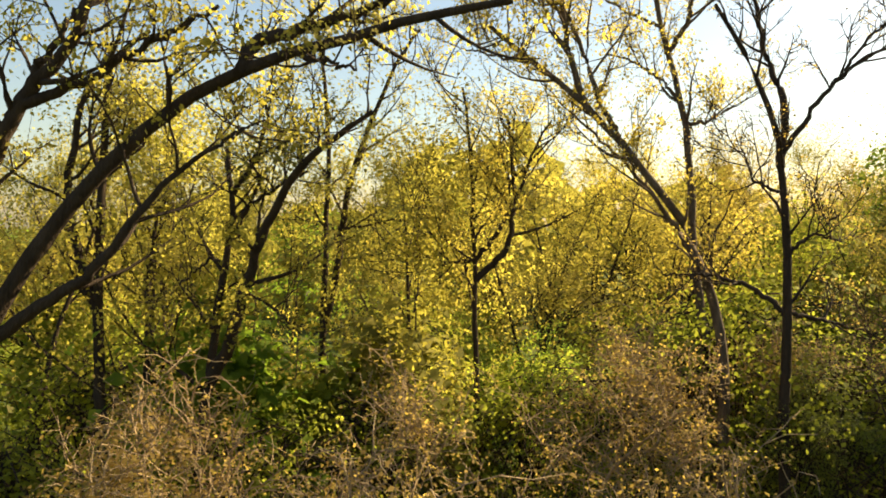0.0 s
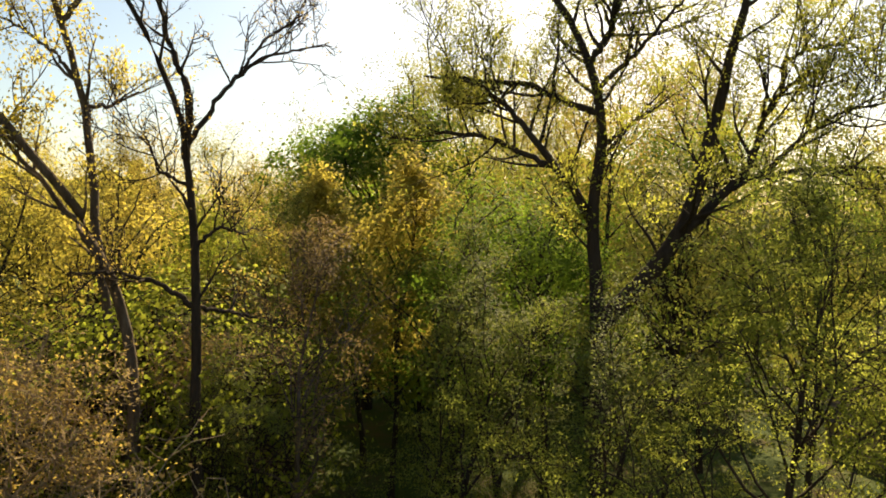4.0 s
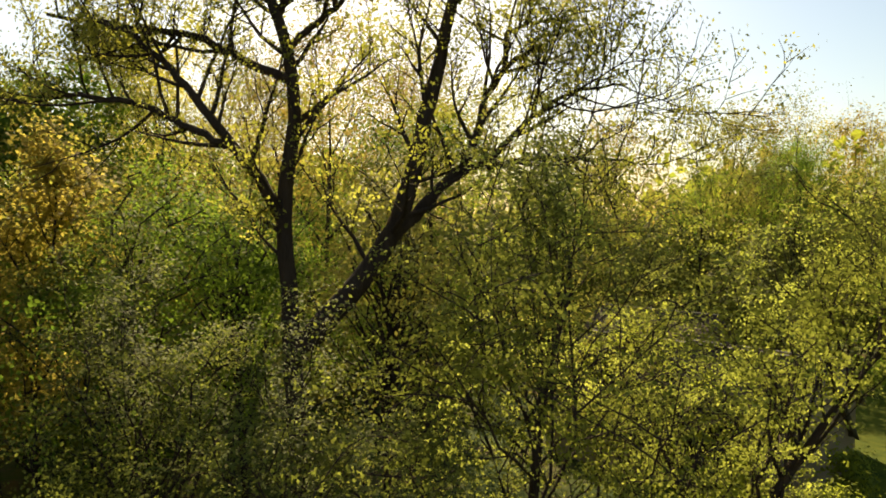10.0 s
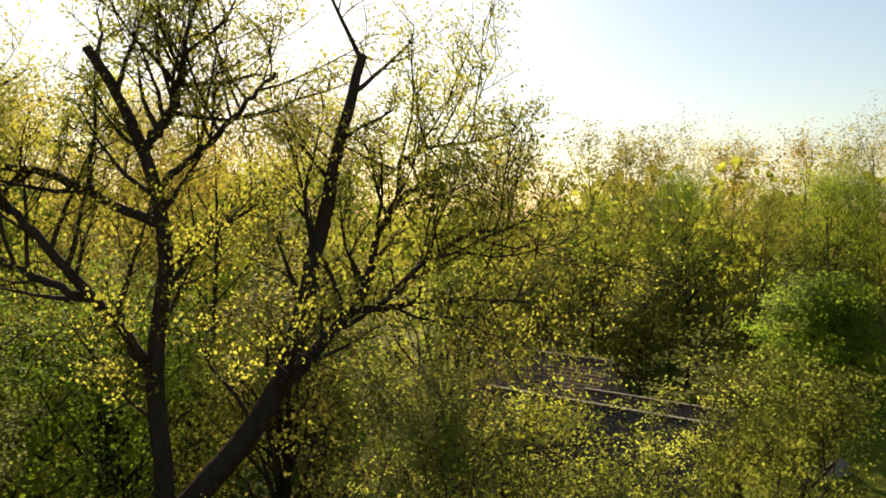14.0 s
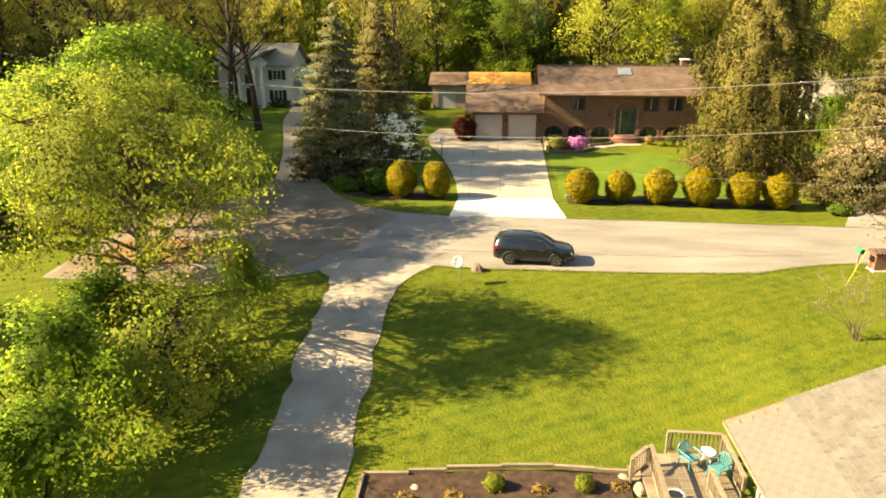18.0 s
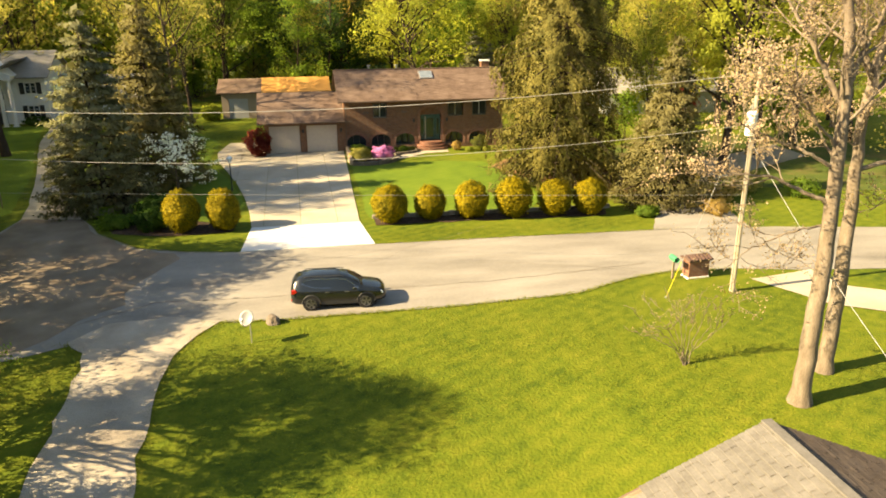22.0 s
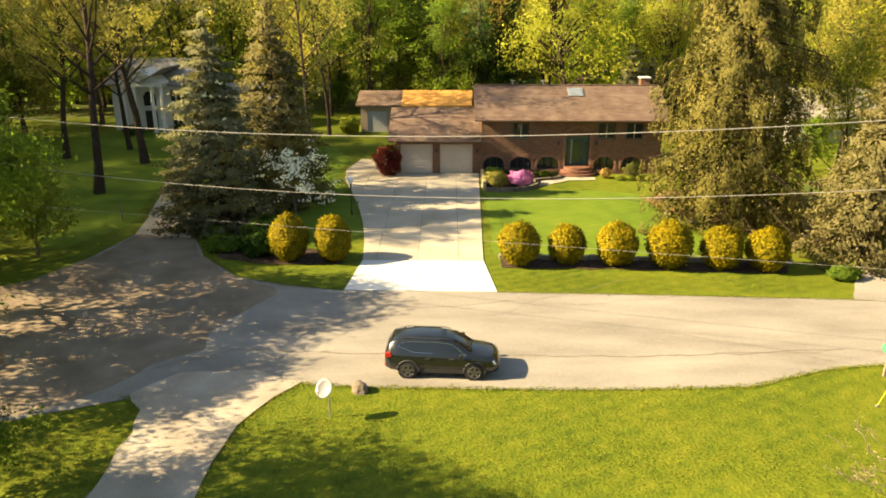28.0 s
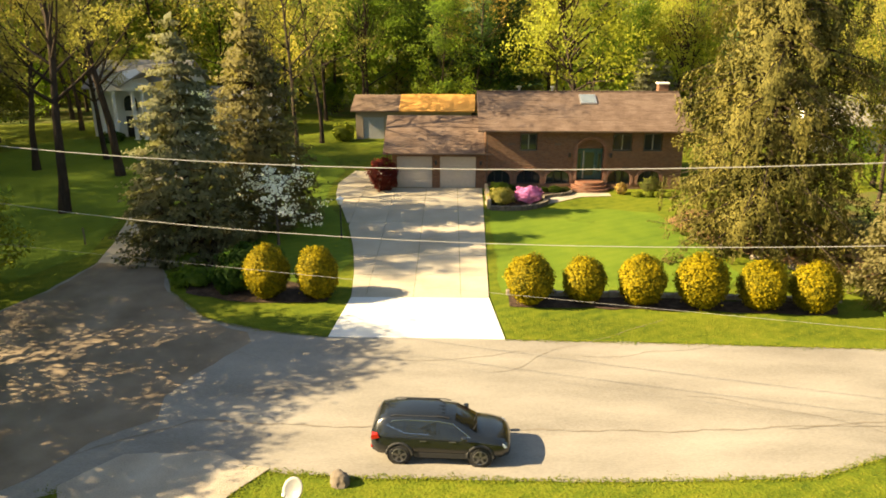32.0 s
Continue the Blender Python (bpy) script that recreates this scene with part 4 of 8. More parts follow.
tree("roadside_bush", "dense green bushy young tree beside the gravel driveway", "bush", W, C, M_BARK_DARK, L_ROUND, (-15.2, -16.6))
W, C = grow(14, 6.2, 0.10, clear=0.05, spread=0.62, limbs=20, subs=6, twigs=5, rise=0.6, leaf=0.14, per=8, puff=0.26, thin=True)
under = tree("understorey_tree", "low leafy bush-like tree in fresh green leaf", "tree", W, C, M_BARK_DARK, L_GREEN, (-17.0, -20.4), group="roadside bushes", scale=0.85)
again(under, -17.6, -16.4, 75, 0.8)
again(under, -14.6, -25.6, 40, 0.8)
again(under, -19.5, -22.5, 200, 0.7)
again(under, -14.2, -9.6, 290, 0.55)
W, C = grow(15, 9.4, 0.16, clear=0.22, spread=0.46, limbs=18, subs=6, twigs=5, rise=0.45, leaf=0.12, per=24, puff=0.5, thin=True, taper=0.45)
tree("lawn_tree", "round green tree standing on the far lawn", "tree", W, C, M_BARK_DARK, L_GREEN, (-43.0, -13.0), scale=1.08)
W, C = dome(16, 10.6, 0.18, 4.1, 4.1, 0.8, clumps=260, per=24, leaf=0.15, puff=0.4, lump=0.24)
tree("lawn_tree", "pale yellow-green tree at the wood's edge", "tree", W, C, M_BARK_DARK, L_FRESH, (-43.6, 5.9), scale=1.25)
W, C = conifer(17, 7.0, 2.2, 16, leaf=0.32, bare=0.10, fill=9)
young = tree("young_spruce", "small dark green spruce on the lawn", "spruce", W, C, M_BARK_DARK, L_DEEP, (-37.6, -1.1), group="young spruces")
again(young, -36.0, 2.4, 90, 1.0)
# conifers by the brick house
W, C = weeping(21, 28.0, 7.3)
tree("large_spruce", "huge drooping olive-brown Norway spruce", "spruce", W, C, M_BARK_DARK, L_SPRUCE, (20.0, 21.2))
W, C = tufted(22, 12.2, 3.7, 520, 38, leaf=0.10, power=0.85, wide=0.24, deep=0.22, whorl=0.75, inner=1100)
tree("small_spruce", "pale tan-green spruce beside the larger one", "spruce", W, C, M_BARK_DARK, L_TAN, (25.2, 12.8))
W, C = tufted(23, 14.0, 4.3, 560, 40, leaf=0.11, power=0.8, wide=0.27, deep=0.14, whorl=0.85, inner=1300)
blue = tree("blue_spruce", "tall grey-green spruce with layered boughs", "spruce", W, C, M_BARK_DARK, L_BLUE, (-15.4, 19.6), group="drive spruces")
W, C = tufted(24, 14.8, 4.1, 560, 40, leaf=0.11, power=0.75, wide=0.27, deep=0.2, whorl=0.85, inner=1300)
tree("blue_spruce", "tall brownish grey-green spruce behind another", "spruce", W, C, M_BARK_DARK, L_TAN, (-12.6, 25.2), group="drive spruces")
W, C = grow(25, 4.0, 0.09, clear=0.3, spread=0.72, limbs=14, subs=4, twigs=3, lift=-0.03, rise=0.1, leaf=0.12, per=4, puff=0.16, flat=0.15, stout=0.6)
tree("dogwood", "small dogwood in full white blossom", "flowering tree", W, C, M_BARK, L_WHITE, (-10.4, 20.6), scale=1.1)
W, C = grow(26, 5.4, 0.09, clear=0.2, spread=0.44, limbs=12, subs=5, twigs=4, rise=0.3, leaf=0.17, per=5, puff=0.25, flat=0.3)
tree("dogwood", "white-flowering dogwood near the white house", "flowering tree", W, C, M_BARK, L_WHITE, (-22.3, 43.4), scale=1.2)

# the pale twin tree by the low house
W, C = grow(31, 20, 0.3, lines=boughs(38, -13.71, [([(0, 0), (0, 3.2), (-0, 6.9), (-0.1, 9.3), (-0.2, 12.1), (-0.4, 14.1), (-0.8, 15.7)], 0.36, 0.14),
            ([(-0, 7.9), (-0.9, 8.3), (-2.3, 8.9), (-3.9, 9), (-5.1, 9.1)], 0.08, 0.015),
            ([(-0.1, 9), (-1.3, 9.8), (-2.7, 10.3), (-3.8, 10.8)], 0.08, 0.02),
            ([(-0.2, 11), (-1.2, 13.1), (-2.2, 14.7)], 0.11, 0.05),
            ([(-0.2, 11.9), (0.3, 13.3), (0.9, 14.9)], 0.11, 0.06),
            ([(-0.1, 7.1), (-1.3, 6.7), (-2.6, 6), (-3.3, 5.2)], 0.05, 0.012),
            ([(-0.1, 10), (-1.2, 10.8), (-2.2, 12.1), (-2.7, 13.3)], 0.06, 0.02)]),
            limbs=8, subs=5, twigs=4, clear=0.3, spread=0.13, rise=0.3, leaf=0.065, per=3, puff=0.12, twig_r=0.011, stout=0.5)
twin = tree("twin_tree", "tall pale-barked tree with few opening pinkish buds", "tree", W, C, M_BARK_PALE, L_PINK, (16.8, -14.3), group="pale twin trees")
W, C = grow(32, 20, 0.3, lines=boughs(38, -13.71, [([(0, 0), (-0, 3.6), (-0.1, 7.5), (-0.2, 10), (-0.1, 12.1), (0.3, 13.9), (0.7, 15.6)], 0.33, 0.13),
            ([(-0.1, 8.5), (0.9, 8.9), (2.6, 9), (4.3, 8.8), (6.2, 8.3)], 0.1, 0.03),
            ([(-0.2, 11.7), (-0.8, 13.7), (-1.2, 15.4)], 0.13, 0.07),
            ([(0.1, 13), (1.8, 11.4), (2.6, 12.5), (3.6, 13.7)], 0.09, 0.03),
            ([(-0.2, 10.2), (-1.7, 11.2), (-3.6, 11.4), (-4.7, 11.2)], 0.06, 0.015),
            ([(-0.2, 11.2), (0.8, 12.1), (1.5, 13.4), (1.4, 15.2)], 0.09, 0.04),
            ([(0.9, 8.9), (2.3, 7.8), (3.6, 7.5)], 0.05, 0.015)]),
            limbs=8, subs=5, twigs=4, clear=0.3, spread=0.13, rise=0.3, leaf=0.065, per=4, puff=0.12, twig_r=0.011, stout=0.5)
tree("twin_tree", "pale-barked tree beside its twin, barely in leaf", "tree", W, C, M_BARK_PALE, L_PINK, (19.4, -12.3), group="pale twin trees")
W, C = grow(33, 15, 0.42, clear=0.3, spread=0.34, limbs=14, subs=5, twigs=4, rise=0.4, leaf=0.12, per=7, puff=0.35, lean=(0.12, 0.02))
tree("roadside_maple", "leaning grey-barked tree barely in leaf", "tree", W, C, M_BARK_PALE, L_YELLOW, (33.5, -5.0))
# bare multi-stemmed shrub on the lawn
fan = [([(0.02 * k, 0), (0.35 * math.sin(radians(a)), 0.7), (1.3 * math.sin(radians(a)), 0.7 + 1.2 * math.cos(radians(a))), (2.4 * math.sin(radians(a)) - 0.2, 0.7 + 2.3 * math.cos(radians(a)))], 0.022, 0.006)
       for k, a in enumerate((-62, -48, -36, -25, -14, -4, 9, 24, 40, 55))]
W, C = grow(34, 3.0, 0.03, lines=boughs(34, -6, fan, 0.5), limbs=5, subs=3, twigs=2, clear=0.3, spread=0.28, rise=0.5, leaf=0.03, per=1, puff=0.05, twig_r=0.005)
tree("sapling", "small bare multi-stemmed sapling on the lawn", "sapling", W, C, M_BARK_PALE, L_PINK, (14.0, -10.6))

# ---- woodland kinds ----
KINDS, first = [], {}
for seed, h, r, cl, sp, li, leaf, per, puff, bark, fol, label in (
        (41, 25, 0.26, 0.40, 0.34, 16, 0.165, 13, 0.55, M_BARK_DARK, L_OLIVE, "tall woodland tree in thin olive leaf"),
        (42, 24, 0.24, 0.38, 0.36, 16, 0.165, 13, 0.55, M_BARK_DARK, L_BRONZE, "tall oak in golden-brown new leaf"),
        (43, 22, 0.22, 0.34, 0.36, 16, 0.165, 13, 0.55, M_BARK_DARK, L_YELLOW, "tall tree in yellow spring leaf"),
        (44, 20, 0.20, 0.20, 0.38, 18, 0.17, 14, 0.6, M_BARK_DARK, L_LIME, "woodland tree in bright lime leaf"),
        (45, 18, 0.18, 0.14, 0.38, 18, 0.17, 14, 0.6, M_BARK_DARK, L_GREEN, "leafy green woodland tree"),
        (46, 25, 0.24, 0.42, 0.33, 16, 0.13, 8, 0.45, M_BARK_PALE, L_OLIVE, "tall pale-limbed tree barely in olive leaf"),
        (47, 15, 0.14, 0.10, 0.36, 17, 0.18, 16, 0.6, M_BARK_DARK, L_DEEP, "dark green tree in the shade of the wood")):
    W, C = grow(seed, h, r, clear=cl, spread=sp, limbs=li, subs=5, twigs=3, rise=0.45, leaf=leaf, per=per, puff=puff, thin=True, taper=0.45)
    KINDS.append((W, C, bark, fol, label))
for k in range(7):
    # sparser crowns for the rows that stand behind
    W, C, bark, fol, label = KINDS[k]
    v = C[0].reshape(-1, 4, 3)[::3]
    mid_point = v.mean(1, keepdims=True)
    v = (mid_point + (v - mid_point) * 1.35).reshape(-1, 3)
    KINDS.append((W, (v, np.arange(len(v)).reshape(-1, 4)), bark, fol, label + ", far back"))

for k in range(5):
    # finer leaf for the wood that stands near
    W, C, bark, fol, label = KINDS[k]
    v = C[0].reshape(-1, 4, 3)
    mid_point = v.mean(1, keepdims=True)
    shift = np.random.default_rng(k).normal(scale=0.4, size=(len(v), 1, 3))
    v = np.concatenate([mid_point + (v - mid_point) * 0.78, (mid_point + shift + (v - mid_point)[:, ::-1] * 0.7)[::2]]).reshape(-1, 3)
    KINDS.append((W, (v, np.arange(len(v)).reshape(-1, 4)), bark, fol, label + ", finely leaved"))

W, C, bark, fol, label = KINDS[14]
KINDS.append((W, C, bark, L_GREEN, "tall woodland tree in mid-green leaf"))


def plant(k, x, y, turn, scale):
    if k not in first:
        w, c, bark, fol, label = KINDS[k]
        first[k] = tree("woodland_tree", label, "tree", w, c, bark, fol, (x, y), turn, "woodland trees", scale)
        return first[k]
    return again(first[k], x, y, turn, scale)


BRUSH = []
for seed, fol, label in ((48, L_GREEN, "leafy green undergrowth bush in the wood"), (49, L_LIME, "fresh lime undergrowth bush in the wood"), (50, L_OLIVE, "olive undergrowth bush in the wood")):
    W, C = grow(seed, 4.6, 0.06, clear=0.05, spread=0.5, limbs=9, subs=4, twigs=3, rise=0.8, leaf=0.21, per=6, puff=0.46, thin=True)
    BRUSH.append(tree("underbrush", label, "bush", W, C, M_BARK_DARK, fol, (-64 - seed + 48, -6 + 2 * (seed - 48)), group="woodland underbrush"))
W, C = dome(53, 8.4, 0.10, 3.4, 3.4, 0.4, clumps=190, per=24, leaf=0.10, puff=0.42, lump=0.25)
BRUSH.append(tree("undergrowth_tree", "small full tree in fresh lime leaf", "tree", W, C, M_BARK_DARK, L_LIME, (-8, -60.5), group="fresh undergrowth"))


def free(x, y):
    """Whether a place lies in the woods, off lawns, drives and houses."""
    if -62 < x < -24 and -31 < y < 6 or -50 < x < -28 and -36 < y < -14:
        return False
    if -46 < x < -4 and -6 < y < 70 and x > -56 + 0.25 * (y - 30):
        return False
    if -24 < x < 30 and -46 < y < 62:
        return False
    if 30 <= x < 48 and -30 < y < 30:
        return False
    return math.hypot(x - 2, y + 41) > 21


rng = random.Random(5)
spots = []


def wood(x0, x1, y0, y1, n, weights, gap=4.2, smin=0.85, smax=1.1, under_share=0.3, back=0, bushes=(2, 1, 1), bsize=(0.7, 1.4)):
    tries = made = 0
    while made < n and tries < n * 30:
        tries += 1
        x, y = rng.uniform(x0, x1), rng.uniform(y0, y1)
        if not free(x, y) or any((x - a) ** 2 + (y - b) ** 2 < gap * gap for a, b in spots):
            continue
        spots.append((x, y))
        made += 1
        plant(rng.choices(range(len(weights)), weights)[0] + back, x, y, rng.uniform(0, 360), rng.uniform(smin, smax))
        share = under_share
        while rng.random() < share:
            again(rng.choices(BRUSH[:3], bushes)[0], x + rng.uniform(-3, 3), y + rng.uniform(-3, 3), rng.uniform(0, 360), rng.uniform(*bsize))
            share -= 0.5


wood(-72, -58, -34, 14, 16, (2, 2, 0, 0, 2, 5), smin=0.62, smax=0.76, under_share=0.55, back=14)
wood(-86, -72, -34, 14, 12, (5, 4, 1, 0, 3, 3, 2), smin=0.86, smax=0.98, under_share=0.4, back=7)
wood(-66, -48, 8, 60, 28, (5, 5, 1, 0, 2, 3), smin=0.94, smax=1.14, under_share=0.5, back=14)
wood(-84, -64, 10, 60, 18, (5, 6, 2, 0, 2, 3, 1), smin=0.95, smax=1.1, under_share=0.4, back=7)
wood(-70, -10, 68, 84, 26, (5, 2, 2, 4, 5, 2, 2), smin=1.05, smax=1.25, under_share=0.55)
wood(-70, -10, 84, 104, 18, (4, 6, 4, 1, 1, 2, 1), smin=1.1, smax=1.3, under_share=0.2, back=7)
wood(-12, 60, 64, 82, 28, (1, 3, 4, 8, 6, 0, 2), smin=0.8, smax=1.0, under_share=0.55)
wood(-12, 70, 80, 104, 18, (3, 2, 4, 5, 4, 1, 2), smin=0.9, smax=1.1, under_share=0.2, back=7)
wood(34, 75, 26, 62, 18, (2, 2, 5, 5, 3, 1, 1), smin=0.65, smax=0.9, under_share=0.55)
wood(-120, -86, -60, 60, 10, (4, 5, 3, 1, 1, 3, 2), gap=6, smin=0.9, smax=1.1, under_share=0.1, back=7)
# south and west of the starting place
S_MIX = (2, 4, 6, 4, 3)
wood(-60, 16, -80, -56, 24, S_MIX, back=14, gap=5, smin=0.56, smax=0.75, under_share=1.0, bushes=(2, 3, 1), bsize=(1.1, 1.9))
wood(-64, -40, -66, -42, 14, (3, 3, 4, 3, 2), back=14, gap=4.5, smin=0.82, smax=1.0, under_share=1.0, bushes=(3, 2, 2), bsize=(1.0, 1.7))
wood(-90, 45, -110, -78, 27, (3, 4, 6, 3, 1, 2, 0), gap=6, smin=0.66, smax=0.8, under_share=0.3, back=7, bushes=(1, 2, 1), bsize=(1.2, 2.0))
wood(-100, -60, -90, -34, 15, (4, 3, 4, 2, 1, 2, 1), gap=5, smin=0.9, smax=1.1, under_share=0.2, back=7)


# understorey that closes the wood's edge, its shade painted into the leaves
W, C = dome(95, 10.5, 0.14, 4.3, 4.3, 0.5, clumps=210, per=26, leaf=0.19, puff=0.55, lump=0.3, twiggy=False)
edge = tree("understorey_tree", "green understorey tree at the wood's edge, shade put into its leaf colour", "tree", W, C, M_BARK_DARK, L_SHADE, (-60, -31), group="wood edge understorey")
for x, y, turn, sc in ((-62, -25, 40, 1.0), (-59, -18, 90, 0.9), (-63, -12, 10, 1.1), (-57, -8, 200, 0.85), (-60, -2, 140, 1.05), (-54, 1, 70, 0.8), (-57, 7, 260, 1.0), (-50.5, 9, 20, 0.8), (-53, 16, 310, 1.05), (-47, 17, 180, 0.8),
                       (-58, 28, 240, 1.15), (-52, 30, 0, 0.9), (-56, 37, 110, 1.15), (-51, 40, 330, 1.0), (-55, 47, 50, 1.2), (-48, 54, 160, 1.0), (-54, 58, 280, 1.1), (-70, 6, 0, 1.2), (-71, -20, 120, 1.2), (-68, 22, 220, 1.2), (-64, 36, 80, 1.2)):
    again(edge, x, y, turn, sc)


# trees on the lawns by the houses
W, C = dome(58, 16.5, 0.3, 6.4, 6.0, 2.0, clumps=380, per=26, leaf=0.17, puff=0.5, lump=0.24)
fresh = tree("lime_maple", "broad bright lime maple behind the brick house", "tree", W, C, M_BARK_DARK, L_FRESH, (14.6, 58.5), group="lime maples", scale=1.25)
again(fresh, 27.5, 66, 120, 0.95)
W, C = dome(60, 19, 0.42, 7.6, 7.0, 4.6, clumps=420, per=28, leaf=0.17, puff=0.42, lump=0.26)
street = tree("verge_maple", "large dark-stemmed maple in yellow-green leaf near the road", "tree", W, C, M_BARK_DARK, L_FRESH, (35.1, 20.8), group="verge maples")
again(street, 41.0, 25.5, 200, 0.95)
again(street, 47.1, 27.8, 130, 0.85)
again(fresh, 37.5, 58, 220, 0.85)
W, C = grow(59, 27, 0.44, clear=0.36, spread=0.33, limbs=24, subs=5, twigs=3, rise=0.4, leaf=0.13, per=22, puff=0.3, thin=True, taper=0.45, wander=0.10)
tall = tree("tall_lawn_tree", "tall straight-stemmed tree in thin yellow-green leaf on the lawn", "tree", W, C, M_BARK_DARK, L_OLIVE, (-27.4, 27.3), group="tall lawn trees", scale=0.84)
for x, y, turn, sc in ((-28.3, 38.7, 100, 0.84), (-32.6, 45.5, 190, 0.6), (-36.8, 40.8, 280, 0.7), (-32.0, 13.0, 40, 0.8), (-41.5, 23.5, 250, 0.86)):
    again(tall, x, y, turn, sc)
for k, x, y, turn, sc in ((0, -12.1, 35.5, 300, 0.82), (0, -13.4, 54.5, 30, 0.85), (2, -18.5, 55, 120, 0.9), (0, -17.5, 41.5, 200, 0.9),
                          (2, 38, 33, 70, 0.75), (2, 31.5, 28.5, 10, 0.7), (3, 53, 14, 40, 0.7), (3, 29.5, 24, 100, 0.6), (2, 36, 29.5, 190, 0.7), (3, 46, 40, 160, 0.8), (3, 34, 46, 250, 0.85), (2, 52, 34, 330, 0.8), (1, -47, 46, 20, 1.0), (0, -43, 62, 80, 1.0)):
    spots.append((x, y))
    plant(k, x, y, turn, sc)
W, C = conifer(55, 20, 6.4, 15, per=7, leaf=0.34, bare=0.12, droop=0.02, fill=42, ragged=0.4, power=0.55, clump=0.34)
pine = tree("white_pine", "tall dark green pine behind the brick house", "pine", W, C, M_BARK_DARK, L_PINE, (5.6, 73), group="pines behind the house")
again(pine, -2.5, 79, 100, 0.9)
for x, y, tn, sc in ((21.4, 56.5, 50, 0.74), (23.8, 58.0, 170, 0.62)):
    again(blue, x, y, tn, sc)
again(pine, 33, 58, 200, 0.7)
W, C = grow(56, 6.4, 0.09, clear=0.1, spread=0.42, limbs=18, subs=5, twigs=4, rise=0.5, leaf=0.15, per=7, puff=0.3)
tree("small_willow", "small pale green tree beside the asphalt", "tree", W, C, M_BARK, L_LIME, (-24.6, 13.0))
W, C = grow(57, 4.4, 0.08, clear=0.1, spread=0.45, limbs=14, subs=5, twigs=3, rise=0.5, leaf=0.2, per=6, puff=0.35)
tree("red_maple", "small dark red-leaved maple by the grey house", "tree", W, C, M_BARK_DARK, L_RED, (43, 42))


# ---- trees near the starting place ----
def bearing(yaw, x, d, eye=(4.3, -40.6)):
    """A place at a distance, in a direction given as yaw and an offset to the side."""
    a = radians(yaw) - math.atan(x)
    return eye[0] - math.sin(a) * d, eye[1] + math.cos(a) * d


MIDS = []
for seed, h, fol, label, per, forks, bark in ((61, 21, L_YELLOW, "slender tree with open branches in yellow spring leaf", 5, 2, M_BARK_DARK),
                                       (62, 22, L_GOLD, "forked tree with bronze-gold opening leaves", 4, 2, M_BARK_DARK)):
    W, C = grow(seed, h, 0.17, clear=0.40, spread=0.26, limbs=14, subs=6, twigs=4, rise=0.7, forks=forks, leaf=0.065, per=per * 3, puff=0.28, wander=0.18, twig_r=0.012)
    MIDS.append((W, C, bark, fol, label))
placed = {}
for k, x, d, turn, sc in ((1, 0.12, 33, 10, 0.78), (0, -0.58, 27, 140, 0.85), (1, -0.42, 33, 100, 0.8), (0, 0.20, 38, 100, 0.85), (1, 0.62, 33, 0, 0.7),
                          (0, -0.10, 42, 50, 0.8), (1, 0.30, 44, 250, 0.85), (0, -0.26, 36, 20, 0.75)):
    px, py = bearing(155.8, x, d)
    if k in placed:
        again(placed[k], px, py, turn, sc)
    else:
        W, C, bark, fol, label = MIDS[k]
        placed[k] = tree("open_wood_tree", label, "tree", W, C, bark, fol, (px, py), turn, "open wood trees", sc)

# the leaning oak, reaching over
W, C = grow(71, 20, 0.2, lines=boughs(71, 155.8, [([(0, 0), (0, 7.7), (0.5, 9.3), (1.2, 11), (2, 12), (2.8, 13.1), (3.5, 13.7), (4.2, 14), (4.7, 14.6), (5.4, 14.7), (6, 14.8), (7.1, 15.1), (7.8, 15.4), (9, 15.5)], 0.22, 0.06),
            ([(4.6, 14.6), (5.1, 14.9), (5.8, 15.1), (6.7, 15.4), (7.4, 15.7)], 0.12, 0.05),
            ([(1.2, 10.1), (2, 11), (2.8, 11.5), (3.7, 12.7), (4.6, 13.3)], 0.12, 0.03),
            ([(0.7, 9.9), (1, 12), (1.2, 13.2), (1.7, 14), (2.6, 15), (2.8, 15.8)], 0.17, 0.07),
            ([(1.3, 13.7), (1.7, 14.3), (2.2, 15), (2.5, 15.6)], 0.08, 0.04),
            ([(1.7, 14), (2.6, 14.3), (3.7, 15), (4.5, 15.5)], 0.09, 0.03),
            ([(4.6, 13.3), (4.9, 13.5), (5.3, 13.7)], 0.03, 0.015),
            ([(6, 14.8), (6.4, 14.5), (6.7, 14.4)], 0.05, 0.02)]),
            limbs=6, subs=4, twigs=3, clear=0.35, spread=0.09, rise=0.25, leaf=0.06, per=5, puff=0.12, twig_r=0.008, stout=0.5)
tree("leaning_oak", "dark oak with a long bough arching over, thin yellow leaf", "tree", W, C, M_BARK_DARK, L_YELLOW, (7.1, -53.8))
